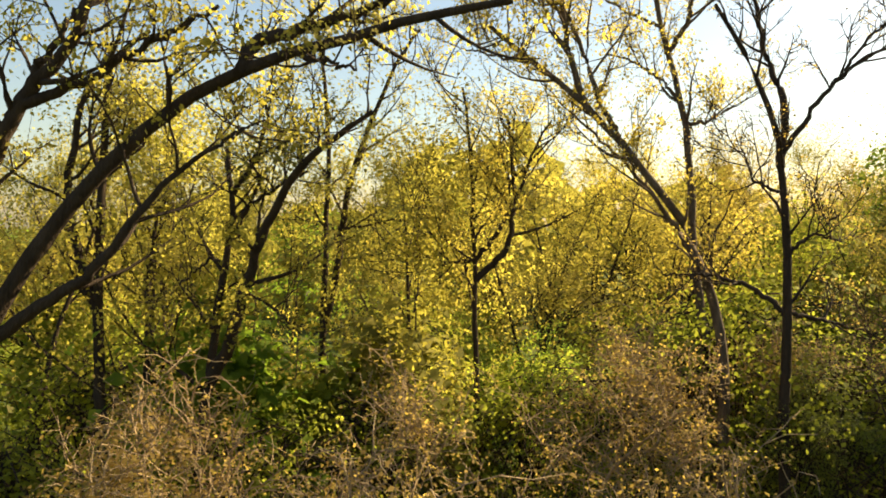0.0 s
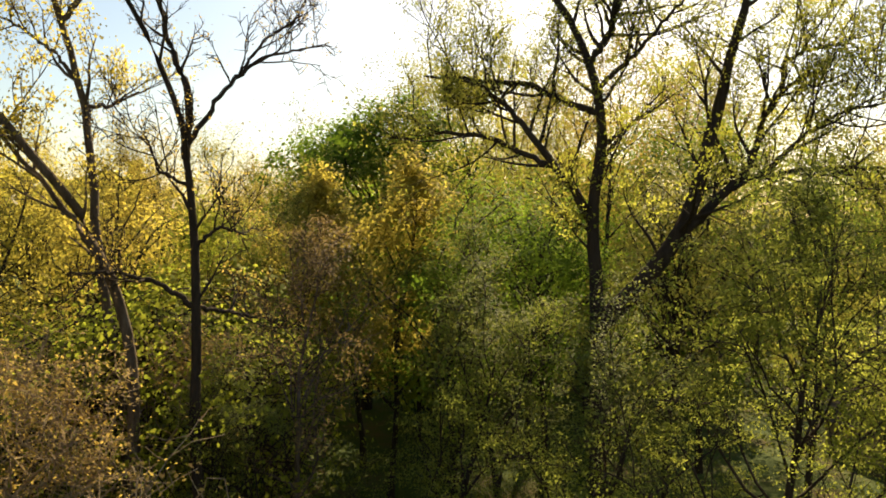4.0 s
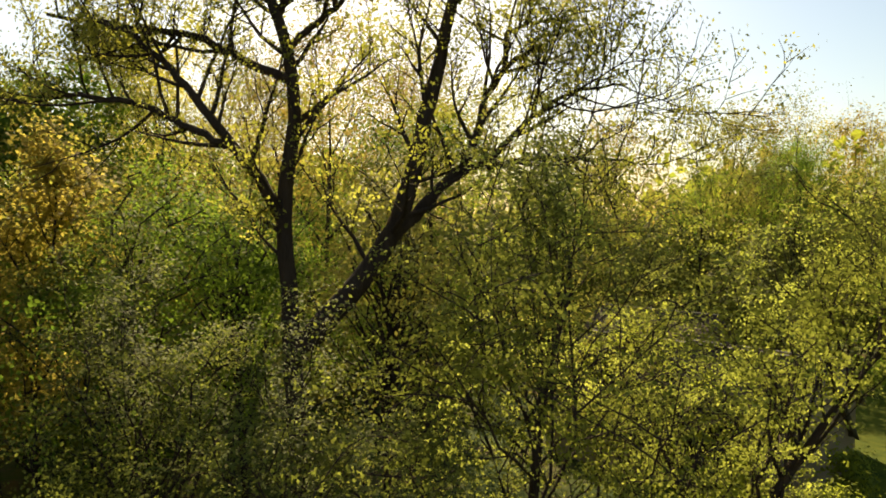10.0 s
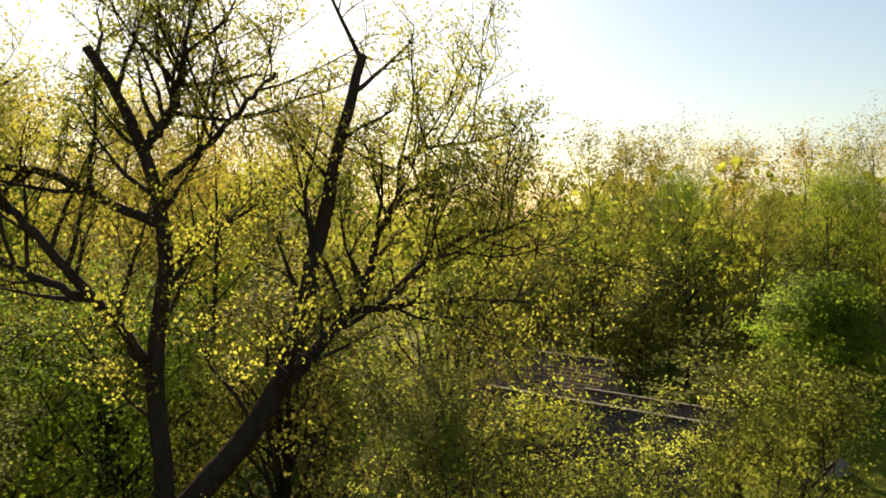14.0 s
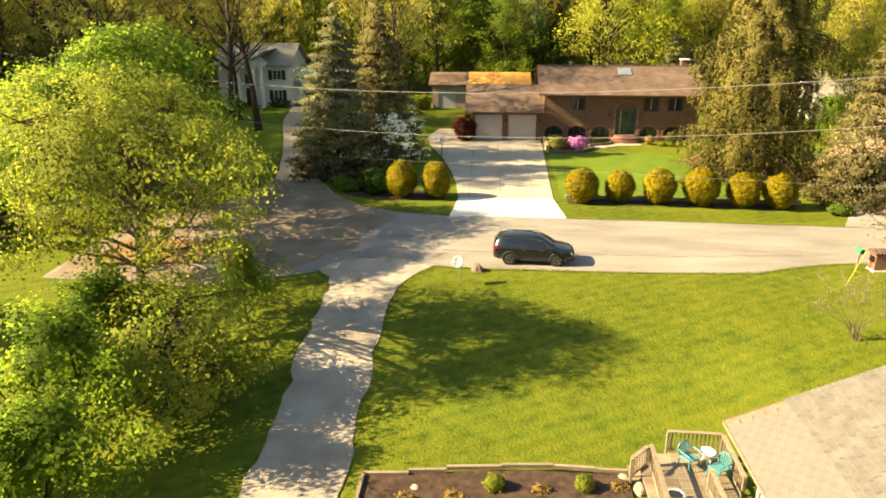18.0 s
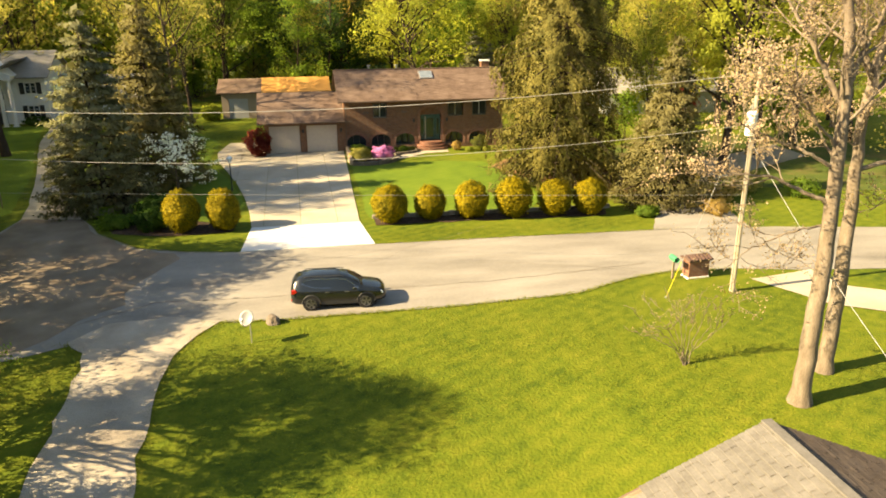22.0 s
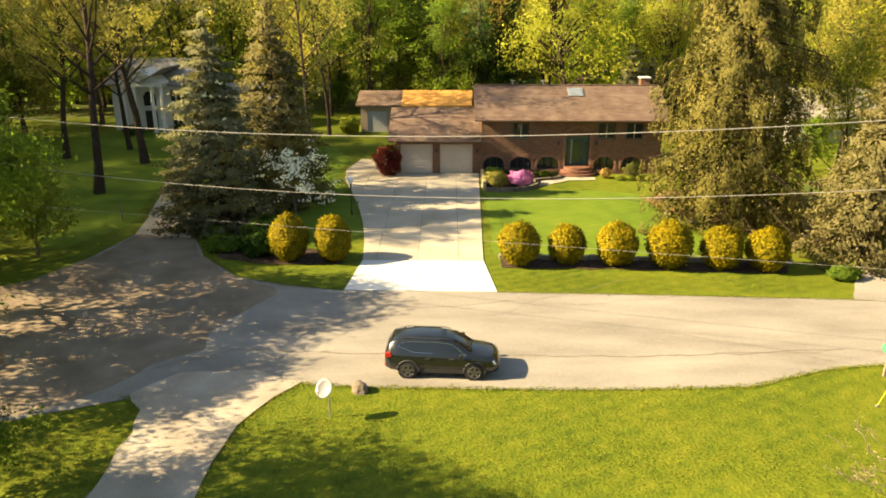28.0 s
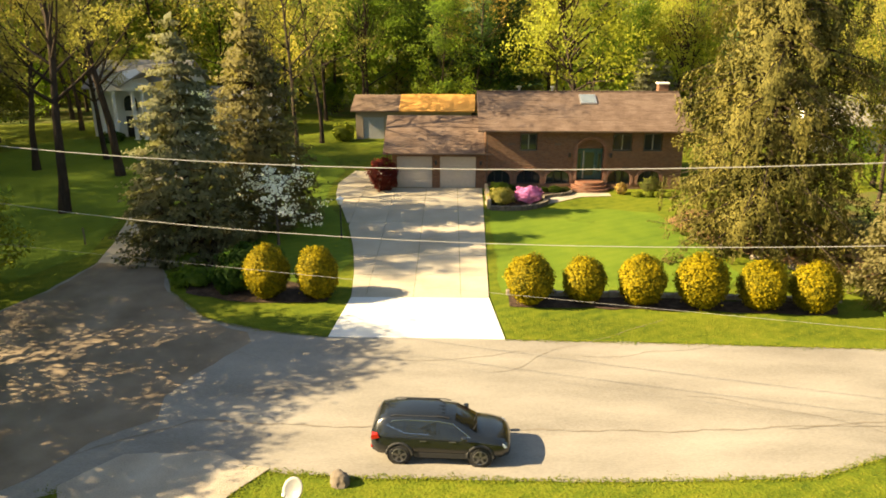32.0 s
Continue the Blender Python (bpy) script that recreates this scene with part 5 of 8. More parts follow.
# open trees of given habit south of the starting place
W, C = grow(81, 20, 0.2, lines=boughs(81, 152, [([(0, 0), (0, 6.6), (0, 8.4), (0.1, 10.2), (-0, 12), (-0, 13.5), (-0.4, 15.1), (-1, 16.6), (-1.8, 17.8)], 0.2, 0.05),
            ([(-0, 13.5), (0.1, 15.3), (-0.3, 16.5), (-0.5, 18), (-0.7, 19)], 0.12, 0.04),
            ([(0, 13.8), (0.4, 14.8), (0.9, 15.6), (1.7, 16.3), (3.3, 16.8)], 0.08, 0.02),
            ([(0.9, 15.6), (1.5, 16.3), (2, 16.9), (3.2, 17.8)], 0.05, 0.02),
            ([(0.1, 10.1), (-0.7, 10.5), (-1.6, 10.8), (-2.7, 10.8)], 0.08, 0.02),
            ([(-0, 12.7), (-0.8, 13.3), (-1.1, 14.1)], 0.05, 0.02),
            ([(0.2, 11.7), (0.7, 11.9), (1.7, 11.7)], 0.06, 0.02),
            ([(-0.1, 9.5), (1.3, 9.6), (2.5, 9.3)], 0.07, 0.02)]),
            limbs=8, subs=5, twigs=4, clear=0.35, spread=0.09, rise=0.35, leaf=0.05, per=1, puff=0.12, twig_r=0.012)
tree("open_wood_tree", "nearly bare dark tree with upswept boughs and a low side limb", "tree", W, C, M_BARK_DARK, L_BUD, (-11.2, -53.7), group="open wood trees")
W, C = grow(82, 20, 0.2, lines=boughs(82, 152, [([(0, 0), (0, 5.3), (-0.5, 8.8), (-0.8, 12), (-0.9, 14.5), (-1.2, 16.5), (-1.7, 18.6), (-2.2, 20.6)], 0.21, 0.08),
            ([(-1.2, 16.3), (-1.7, 17.1), (-2.8, 18), (-3.6, 18.2)], 0.07, 0.03),
            ([(-1, 15.4), (-0.2, 15.7), (0.8, 16.3)], 0.07, 0.03),
            ([(-1.4, 17.7), (-1, 19), (-0.8, 21)], 0.1, 0.06),
            ([(-1.9, 18.9), (-3, 19.4), (-4.1, 20)], 0.06, 0.03)]),
            limbs=8, subs=5, twigs=3, clear=0.3, spread=0.11, rise=0.3, leaf=0.07, per=5, puff=0.16, twig_r=0.011, stout=0.6)
tree("open_wood_tree", "tall grey-brown tree with crooked side limbs and thin gold leaf", "tree", W, C, M_BARK, L_GOLD, (-14.1, -58.9), group="open wood trees")
W, C = grow(83, 20, 0.2, lines=boughs(83, 152, [([(0, 0), (0, 8.7), (-0.5, 10.7), (-1.5, 12.6), (-2.6, 14.1), (-4.1, 15.6), (-5.3, 16.5), (-6.6, 17.6)], 0.21, 0.06),
            ([(-4.1, 15.5), (-4.4, 16.8), (-4.6, 17.9), (-5, 18.9)], 0.1, 0.05),
            ([(-3, 14.4), (-3.6, 15.6), (-4, 16.9), (-4.8, 18.7)], 0.09, 0.04),
            ([(-1.3, 10.7), (-1.5, 12.3), (-2.8, 14), (-4.3, 15.4)], 0.09, 0.03),
            ([(-5.3, 16.5), (-6.3, 16.7), (-7.3, 16.9)], 0.05, 0.02)]),
            limbs=8, subs=5, twigs=3, clear=0.3, spread=0.11, rise=0.3, leaf=0.07, per=7, puff=0.16, twig_r=0.011, stout=0.6)
tree("open_wood_tree", "brown-barked tree leaning far over, opening gold leaf", "tree", W, C, M_BARK, L_GOLD, (-11.3, -56), group="open wood trees")
W, C = grow(84, 20, 0.2, lines=boughs(84, 152, [([(0, 0), (0, 6.3), (-0.1, 9), (-0.1, 10.8), (-0.2, 13.1), (-0.2, 14.6), (-0.5, 16.5)], 0.14, 0.04),
            ([(-0.1, 10.8), (0.6, 11.8), (1.3, 13.1), (1.7, 14.4), (2.3, 15.4)], 0.09, 0.03),
            ([(-0.1, 10.8), (-0.8, 10.9), (-1.3, 11.4)], 0.05, 0.02),
            ([(1, 10.5), (1, 11.4), (1.2, 13.3), (1, 15.7)], 0.12, 0.04)]),
            limbs=11, subs=5, twigs=4, clear=0.3, spread=0.15, rise=0.3, leaf=0.075, per=5, puff=0.26, twig_r=0.010, stout=0.6)
tree("open_wood_tree", "slender forked oak with golden opening leaves", "tree", W, C, M_BARK_DARK, L_GOLD, (-6.5, -61.8), group="open wood trees")
W, C = grow(85, 20, 0.2, lines=boughs(85, 152, [([(0, 0), (0, 6.9), (0.3, 8.8), (0.6, 10.9), (0.8, 12), (0.9, 12.9), (0.7, 14)], 0.19, 0.06),
            ([(0.4, 8.1), (0.9, 9.3), (1.4, 10.6), (2.1, 12.1), (2.8, 13.2), (3.5, 13.8), (4.7, 14.5)], 0.17, 0.05),
            ([(0.9, 11.8), (1.3, 12.6), (2, 13), (2.9, 13.4)], 0.07, 0.03),
            ([(0.9, 12.6), (1.5, 13.7), (1.9, 14.6), (1.9, 15.3)], 0.08, 0.03),
            ([(0.6, 11), (0.3, 11.3), (-0.5, 10.7)], 0.04, 0.02),
            ([(1.5, 10.6), (2.1, 10.2), (2.7, 9.6)], 0.04, 0.02)]),
            limbs=8, subs=4, twigs=4, clear=0.3, spread=0.11, rise=0.3, leaf=0.075, per=5, puff=0.16, twig_r=0.011, stout=0.6)
tree("open_wood_tree", "forked dark oak with spreading boughs in thin yellow leaf", "tree", W, C, M_BARK_DARK, L_YELLOW, (2.7, -58.9), group="open wood trees")
W, C = grow(86, 20, 0.2, lines=boughs(86, 152, [([(0, 0), (0, 5.4), (0, 7.9), (0.2, 10.7), (0.3, 13.2), (0.4, 16), (0.2, 18.3), (-0.2, 19.7)], 0.17, 0.05),
            ([(0.2, 7.9), (0.7, 10.9), (1, 13.2), (1.7, 15.2), (2.7, 17.5), (3.7, 18.9)], 0.15, 0.05),
            ([(0.7, 10.9), (0.4, 12.2), (-1, 12.4)], 0.04, 0.02),
            ([(1, 12.1), (2.5, 12.3), (4.1, 12.2)], 0.05, 0.02)]),
            limbs=10, subs=4, twigs=4, clear=0.3, spread=0.11, rise=0.3, leaf=0.075, per=5, puff=0.16, twig_r=0.011, stout=0.6)
tree("open_wood_tree", "pair of slim straight stems with thin yellow spring leaf", "tree", W, C, M_BARK_DARK, L_YELLOW, (-2.4, -66.3), group="open wood trees")
W, C = grow(87, 20, 0.2, lines=boughs(87, 152, [([(0, 0), (0, 6.3), (-0.1, 8), (-0.1, 10), (-0, 13), (0.1, 14.8), (0.3, 16.8)], 0.2, 0.08),
            ([(-0.1, 9.7), (-0.6, 11.5), (-0.9, 12.9), (-0.4, 15.1), (0.1, 16.1), (1.5, 17)], 0.13, 0.05),
            ([(1.2, 8), (1.1, 10.3), (1.2, 12), (1.3, 13)], 0.09, 0.04),
            ([(-0, 13), (0.8, 14.2), (1.1, 15.2)], 0.06, 0.02)]),
            limbs=8, subs=5, twigs=3, clear=0.3, spread=0.11, rise=0.3, leaf=0.07, per=5, puff=0.16, twig_r=0.011, stout=0.6)
tree("open_wood_tree", "upright dark-stemmed tree with opening yellow leaf", "tree", W, C, M_BARK_DARK, L_YELLOW, (4.8, -61.1), group="open wood trees")

# rounded crowns that fill the wood to the south and west
W, C = dome(72, 20.5, 0.3, 6.6, 6.2, 4.0, clumps=620, per=40, leaf=0.19, puff=0.42, lump=0.2, twiggy=False)
tree("domed_maple", "dense dark green maple with a domed crown", "tree", W, C, M_BARK_DARK, L_GREEN, (-37.5, -62.7))
W, C = grow(73, 15.4, 0.15, clear=0.3, spread=0.24, limbs=22, subs=6, twigs=4, rise=0.75, leaf=0.12, per=9, puff=0.34, thin=True)
golden = tree("golden_maple", "young maple in golden spring leaf", "tree", W, C, M_BARK_DARK, L_GOLD, (-27.5, -57.6), group="golden maples")
again(golden, -23.8, -54.4, 130, 1.0)
again(golden, -31.0, -54.0, 130, 0.8)
W, C = dome(91, 13.5, 0.16, 4.6, 4.2, 2.2, clumps=440, per=26, leaf=0.085, puff=0.32, lump=0.26, twiggy=False)
filler = tree("wood_maple", "rounded maple in mid-green spring leaf", "tree", W, C, M_BARK_DARK, L_GREEN, (-22.4, -51.0), group="wood maples")
for x, y, turn, sc in ((-26.5, -48.5, 80, 1.03), (-31.5, -50.5, 200, 1.1), (-20.2, -58.0, 150, 0.72)):
    again(filler, x, y, turn, sc)
again(filler, -10.4, 68.0, 40, 1.45)
again(filler, -15.5, 70.0, 240, 1.45)
W, C = dome(92, 13.8, 0.16, 4.0, 4.2, 2.6, clumps=360, per=23, leaf=0.085, puff=0.32, lump=0.3, twiggy=False)
olive = tree("wood_maple", "rounded maple in olive-gold spring leaf", "tree", W, C, M_BARK_DARK, L_OLIVE, (-26.0, -43.5), group="wood maples")
for x, y, turn, sc in ((-25.8, -38.6, 60, 0.98), (-33.0, -42.5, 170, 1.1), (-40.0, -45.0, 20, 1.15)):
    again(olive, x, y, turn, sc)
W, C = dome(93, 13.0, 0.16, 4.6, 4.6, 1.6, clumps=340, per=14, leaf=0.115, puff=0.36, lump=0.3, twiggy=False)
gilt = tree("wood_oak", "rounded oak crown of golden opening leaf", "tree", W, C, M_BARK_DARK, L_GOLD, (8.0, -78.0), group="golden wood oaks")
for x, d, turn, sc in ((-0.52, 36, 100, 0.95), (-0.36, 44, 210, 1.0), (-0.05, 34, 40, 0.82), (0.05, 42, 310, 1.05), (0.17, 33, 170, 0.85), (0.24, 45, 20, 1.25), (0.36, 36, 250, 1.1), (0.46, 44, 90, 1.2), (0.60, 34, 330, 0.95)):
    again(gilt, *bearing(155.8, x, d), turn, sc)
for x, d, turn, sc in ((0.40, 27, 0, 0.86), (0.55, 24, 120, 0.74), (0.30, 30, 220, 0.7)):
    again(BRUSH[3], *bearing(155.8, x, d), turn, sc * 1.5)
for x, d, turn, sc in ((0.12, 24, 60, 0.62), (-0.2, 25, 180, 0.55), (0.02, 30, 300, 0.62)):
    again(filler, *bearing(155.8, x, d), turn, sc)
# small tree of brown opening leaf
W, C = grow(94, 13.2, 0.11, clear=0.35, spread=0.24, limbs=18, subs=6, twigs=5, rise=0.55, leaf=0.045, per=7, puff=0.22, wander=0.24, twig_r=0.011)
tree("budding_tree", "small tangled tree with brown-pink opening buds", "tree", W, C, M_BARK, L_BROWN, (-13.8, -51.9))

# the forked tree: two stems and long boughs
W, C = grow(74, 20, 0.2, lines=boughs(74, 90, [([(0, 0), (0, 8.2), (-0.2, 11), (-0.2, 13), (-0, 14.8), (-0.1, 16.4), (-0.9, 18), (-1.5, 18.9)], 0.32, 0.10),
            ([(0.9, 8.7), (1.7, 10.9), (2.4, 12), (2.8, 13.5), (3.2, 15.3), (3.6, 17.3), (4.1, 19)], 0.30, 0.10),
            ([(2, 11.5), (3.3, 12.8), (4, 13.5), (4.4, 14.9), (4.8, 15.8), (5.8, 16.4)], 0.17, 0.05),
            ([(4, 13.4), (5.2, 13.5), (6.5, 13.6), (7.8, 13.5)], 0.09, 0.03),
            ([(4.4, 13.7), (5.5, 14.5), (6.4, 15.1), (7.6, 15.2)], 0.08, 0.025),
            ([(-0.4, 11.8), (-0.8, 13), (-1.7, 14.2), (-2.8, 15.6), (-3.5, 16.2), (-4.5, 16.6)], 0.16, 0.04),
            ([(-1.2, 13.6), (-2.2, 14.1), (-3.4, 14.7), (-4.4, 14.9), (-6, 15)], 0.1, 0.04),
            ([(-0.3, 15.2), (-1.1, 15.7), (-2.1, 16.3), (-3.4, 16.5), (-4.6, 16.7), (-5.9, 16.9)], 0.12, 0.04),
            ([(-0, 16.6), (0.2, 17.7), (0.5, 18.9)], 0.13, 0.08),
            ([(0.2, 16.3), (1.1, 17.3), (2.2, 18.6)], 0.09, 0.04),
            ([(4.8, 15.8), (5, 16.8), (5.9, 17.2), (6.8, 17.3)], 0.08, 0.03)]),
            limbs=12, subs=6, twigs=4, clear=0.22, spread=0.15, rise=0.25, leaf=0.062, per=9, puff=0.19, twig_r=0.011, stout=0.55)
tree("forked_tree", "large dark-stemmed forked tree in fresh yellow-green leaf", "tree", W, C, M_BARK_DARK, L_SPRING, (-18.5, -44.9))

# leafy trees just ahead, below the camera
W, C = grow(75, 12.4, 0.17, clear=0.25, spread=0.46, limbs=26, subs=7, twigs=4, rise=0.45, leaf=0.044, per=27, puff=0.15, wander=0.2, taper=0.5, flat=0.4, stout=0.7)
near = tree("leafy_tree", "leafy spreading tree in fresh light green leaf", "tree", W, C, M_BARK_DARK, L_NEAR, (-13.9, -40.8), group="leafy trees ahead")
W, C = grow(78, 13.4, 0.19, clear=0.25, spread=0.36, limbs=26, subs=7, twigs=4, rise=0.55, leaf=0.05, per=24, puff=0.15, wander=0.2, taper=0.5, flat=0.4, stout=0.7)
tree("leafy_tree", "tall open leafy tree in yellow-green spring leaf", "tree", W, C, M_BARK_DARK, L_NEAR, (-17.4, -35.6), group="leafy trees ahead")
for bx, by, turn, sc in ((-25.0, -33.4, 20, 0.95), (-30.0, -34.6, 250, 1.1)):
    again(BRUSH[3], bx, by, turn, sc)
# low trees whose leaf colour is darkened for the shade they stand in
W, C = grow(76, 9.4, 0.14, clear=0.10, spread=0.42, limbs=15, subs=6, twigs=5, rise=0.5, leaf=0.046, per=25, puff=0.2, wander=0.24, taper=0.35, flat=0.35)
dim = tree("leafy_tree", "low green leafy tree, shade put into its leaf colour", "tree", W, C, M_BARK_DARK, L_DIM, (-14.2, -44.6), group="leafy trees ahead")
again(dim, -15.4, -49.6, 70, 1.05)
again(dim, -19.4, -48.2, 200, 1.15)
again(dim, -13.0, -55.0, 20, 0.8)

# bare crowns just below the camera
W, C = grow(77, 9.4, 0.10, clear=0.4, spread=0.38, limbs=16, subs=8, twigs=5, rise=0.25, leaf=0.055, per=2, puff=0.10, wander=0.34, twig_r=0.009, stout=0.6)
bare = tree("bare_tree", "small tree of tangled pale twigs with brown opening leaves", "tree", W, C, M_BARK_TWIG, L_BUD, (-0.6, -49.8), group="bare small trees", scale=1.05)
for x, y, turn, sc in ((-4.0, -50.6, 40, 1.04), (3.6, -51.2, 110, 1.06), (-6.2, -51.8, 200, 0.98), (7.2, -50.4, 280, 1.04), (0.6, -55.0, 320, 1.1), (-5.6, -55.0, 150, 1.12), (5.4, -56.0, 80, 1.1), (-2.4, -52.6, 260, 1.08), (-11.4, -57.5, 100, 1.1),
                       (9.5, -54.5, 30, 1.04), (-9.8, -55.6, 240, 1.06)):
    again(bare, x, y, turn, sc)

# ---- thicket that closes the woods behind the houses ----
rt = np.random.default_rng(71)
n = 15000
k = rt.uniform(0, 1, n)
tx = np.where(k < 0.62, rt.uniform(-75, 80, n), rt.uniform(-98, -80, n))
ty = np.where(k < 0.62, rt.uniform(82, 98, n), rt.uniform(-50, 90, n))
tz = (16 + 3 * np.sin(tx * 0.21) + 2.5 * np.sin(ty * 0.3 + tx * 0.07)) * rt.uniform(0, 1, n) ** 0.8
v, q = leaf_cards(rt, np.stack([tx, ty, tz], 1), 0.95, 0.0, 1.3, 1.4)
thicket = new("woodland_thicket", mesh_np("woodland_thicket", v, q, L_LIME))
tagged(thicket, "dense green thicket in the depth of the wood", "thicket", kind="stuff")

# ---- distant woods that close the view all round ----
rd = np.random.default_rng(77)
n = 26000
ang = rd.uniform(0, math.tau, n)
rad = rd.uniform(118, 165, n)
top = 15 + 5 * np.sin(ang * 9) + 3 * np.sin(ang * 23 + 1) + 2.0 * np.sin(ang * 61)
hgt = top * rd.uniform(0, 1, n) ** 0.7
pos = np.stack([np.cos(ang) * rad, -5 + np.sin(ang) * rad, hgt], 1)
v, q = leaf_cards(rd, pos, 2.3, 0.0, 1.2)
far_wood = new("distant_woods", mesh_np("distant_woods", v, q, L_OLIVE))
tagged(far_wood, "distant belt of golden-green spring woodland", "woods", kind="stuff")

# fresh undergrowth behind the bare crowns
for x, y, turn, sc in ((-3, -61, 80, 0.95), (2, -59.5, 150, 1.0), (7.5, -61, 220, 0.95), (12, -58.5, 300, 1.0), (-13, -61.5, 40, 1.05), (-17, -58, 130, 0.95), (-18.5, -63, 200, 1.1), (5, -66, 20, 1.1), (-6, -67, 170, 1.15), (14, -64, 90, 1.05)):
    again(BRUSH[3], x, y, turn, sc)

# bushes below the tan house
for x, y, turn, sc in ((-23.5, -29.6, 30, 0.62), (-26.4, -28.2, 120, 0.6), (-29.0, -30.5, 220, 0.7), (-21.0, -31.5, 300, 0.55), (-30.5, -25.6, 60, 0.6)):
    again(BRUSH[1], x, y, turn, sc)
again(BRUSH[3], -19.6, -31.0, 70, 0.6)
again(BRUSH[3], -22.4, -29.4, 190, 0.5)

# ---- the brick house ----
M_BRICK = brickwork("house_brick", (0.115, 0.053, 0.029), (0.225, 0.108, 0.056), (0.15, 0.115, 0.085))
M_BRICK2 = brickwork("pillar_brick", (0.16, 0.06, 0.035), (0.24, 0.10, 0.055), (0.22, 0.18, 0.14))
M_SHINGLE = material("brown_shingles", [(0.085, 0.056, 0.042), (0.132, 0.09, 0.068), (0.172, 0.122, 0.094)], scale=0.9, fine=9, rough=0.92, bump=0.3, island=0.12, spec=0.15)
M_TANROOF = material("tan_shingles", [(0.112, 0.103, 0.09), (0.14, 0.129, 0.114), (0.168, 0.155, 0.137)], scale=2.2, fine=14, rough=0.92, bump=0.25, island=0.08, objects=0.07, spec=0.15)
# its dark tone also stands in for shade on the low house's east slope
M_DARKROOF = material("dark_brown_and_shade_shingles", [(0.085, 0.062, 0.045), (0.13, 0.098, 0.072)], scale=1.0, fine=9, rough=0.92, bump=0.3, island=0.2, spec=0.15)
M_ORANGE = material("rust_roof", [(0.42, 0.20, 0.05), (0.56, 0.29, 0.08)], scale=0.8, fine=8, rough=0.85, bump=0.2, spec=0.2)
M_GREYROOF = material("grey_shingles", [(0.20, 0.185, 0.165), (0.29, 0.27, 0.24)], scale=1.0, fine=9, rough=0.92, bump=0.25, island=0.15, spec=0.15)
M_PLANTER = material("brown_grey_stone", [(0.10, 0.082, 0.062), (0.17, 0.14, 0.108)], scale=3.0, fine=14, rough=0.9, bump=0.3, island=0.15, spec=0.2)
M_SANDSTONE = material("tan_stone", [(0.27, 0.20, 0.125), (0.37, 0.285, 0.185)], scale=3.0, fine=14, rough=0.9, bump=0.3, island=0.15, objects=0.1, spec=0.2)
M_TRIM = plain("brown_trim", (0.12, 0.075, 0.05), 0.6)
M_GARAGE = plain("beige_garage_panel", (0.50, 0.43, 0.355), 0.55)
M_SASH = plain("dark_taupe_sash", (0.075, 0.07, 0.055), 0.5)
M_MULLION = plain("pale_taupe_mullion", (0.36, 0.33, 0.27), 0.5)
M_TEAL = plain("teal_paint", (0.022, 0.072, 0.066), 0.45)
M_WHITE = plain("white_paint", (0.74, 0.73, 0.70), 0.5)
M_SIDING = material("white_siding", [(0.60, 0.60, 0.585), (0.70, 0.70, 0.68)], scale=1.5, fine=12, rough=0.6, bump=0.1, spec=0.3)
M_TANWALL = plain("tan_siding", (0.29, 0.225, 0.16), 0.7)
M_GREYWALL = plain("grey_siding", (0.34, 0.34, 0.33), 0.7)
M_BLACK = plain("black_paint", (0.015, 0.015, 0.017), 0.5)
# near-black colour that paints the darkness inside rooms, garage and wheel wells
M_DARKIN = plain("dark_interior", (0.012, 0.011, 0.010), 0.9)
M_GLASS = glass("window_glass")
M_STONE = material("wall_stone", [(0.20, 0.165, 0.125), (0.34, 0.29, 0.23)], scale=3, fine=20, rough=0.9, bump=0.4, objects=0.3, spec=0.2)
M_TIMBER = material("weathered_timber", [(0.14, 0.108, 0.07), (0.215, 0.172, 0.117), (0.275, 0.226, 0.16)], scale=2, fine=16, rough=0.85, bump=0.3, stretch=(1, 6, 6), objects=0.25, spec=0.2)
M_METAL = plain("galvanised_metal", (0.45, 0.45, 0.44), 0.4, 0.7)


def shingle_roof(name, parent, x0, x1, eave, ridge, mat, course=0.30, tab=0.9, label="", along="x", thick=0.035, seed=1):
    """One slope of overlapping shingle courses from eave (d, z) to ridge (d, z), over a deck board."""
    rng = np.random.default_rng(seed)
    (d0, z0), (d1, z1) = eave, ridge
    ln = math.hypot(d1 - d0, z1 - z0)
    n = max(2, int(ln / course))
    vs, fs = [], []

    def p(a, k, lift):
        d, z = d0 + (d1 - d0) * k, z0 + (z1 - z0) * k + lift
        return (a, d, z) if along == "x" else (d, a, z)
    for i in range(n):
        a = x0 - rng.uniform(0, tab)
        while a < x1:
            b = a + tab * rng.uniform(0.7, 1.2)
            aa, bb = max(a, x0), min(b - 0.012, x1)
            if bb - aa > 0.03:
                k0, k1 = i / n, min(1.0, (i + 1.12) / n)
                t0 = thick * rng.uniform(0.8, 1.25)
                m = len(vs)
                vs += [p(aa, k0, t0 - thick), p(bb, k0, t0 - thick), p(bb, k0, t0), p(aa, k0, t0), p(aa, k1, 0.004), p(bb, k1, 0.004)]
                fs += [(m, m + 1, m + 2, m + 3), (m + 3, m + 2, m + 5, m + 4)]
            a = b
    ob = part(name, mesh_from(name, vs, fs, mat), mat, parent, label)
    ob["kind"] = "stuff"
    return ob


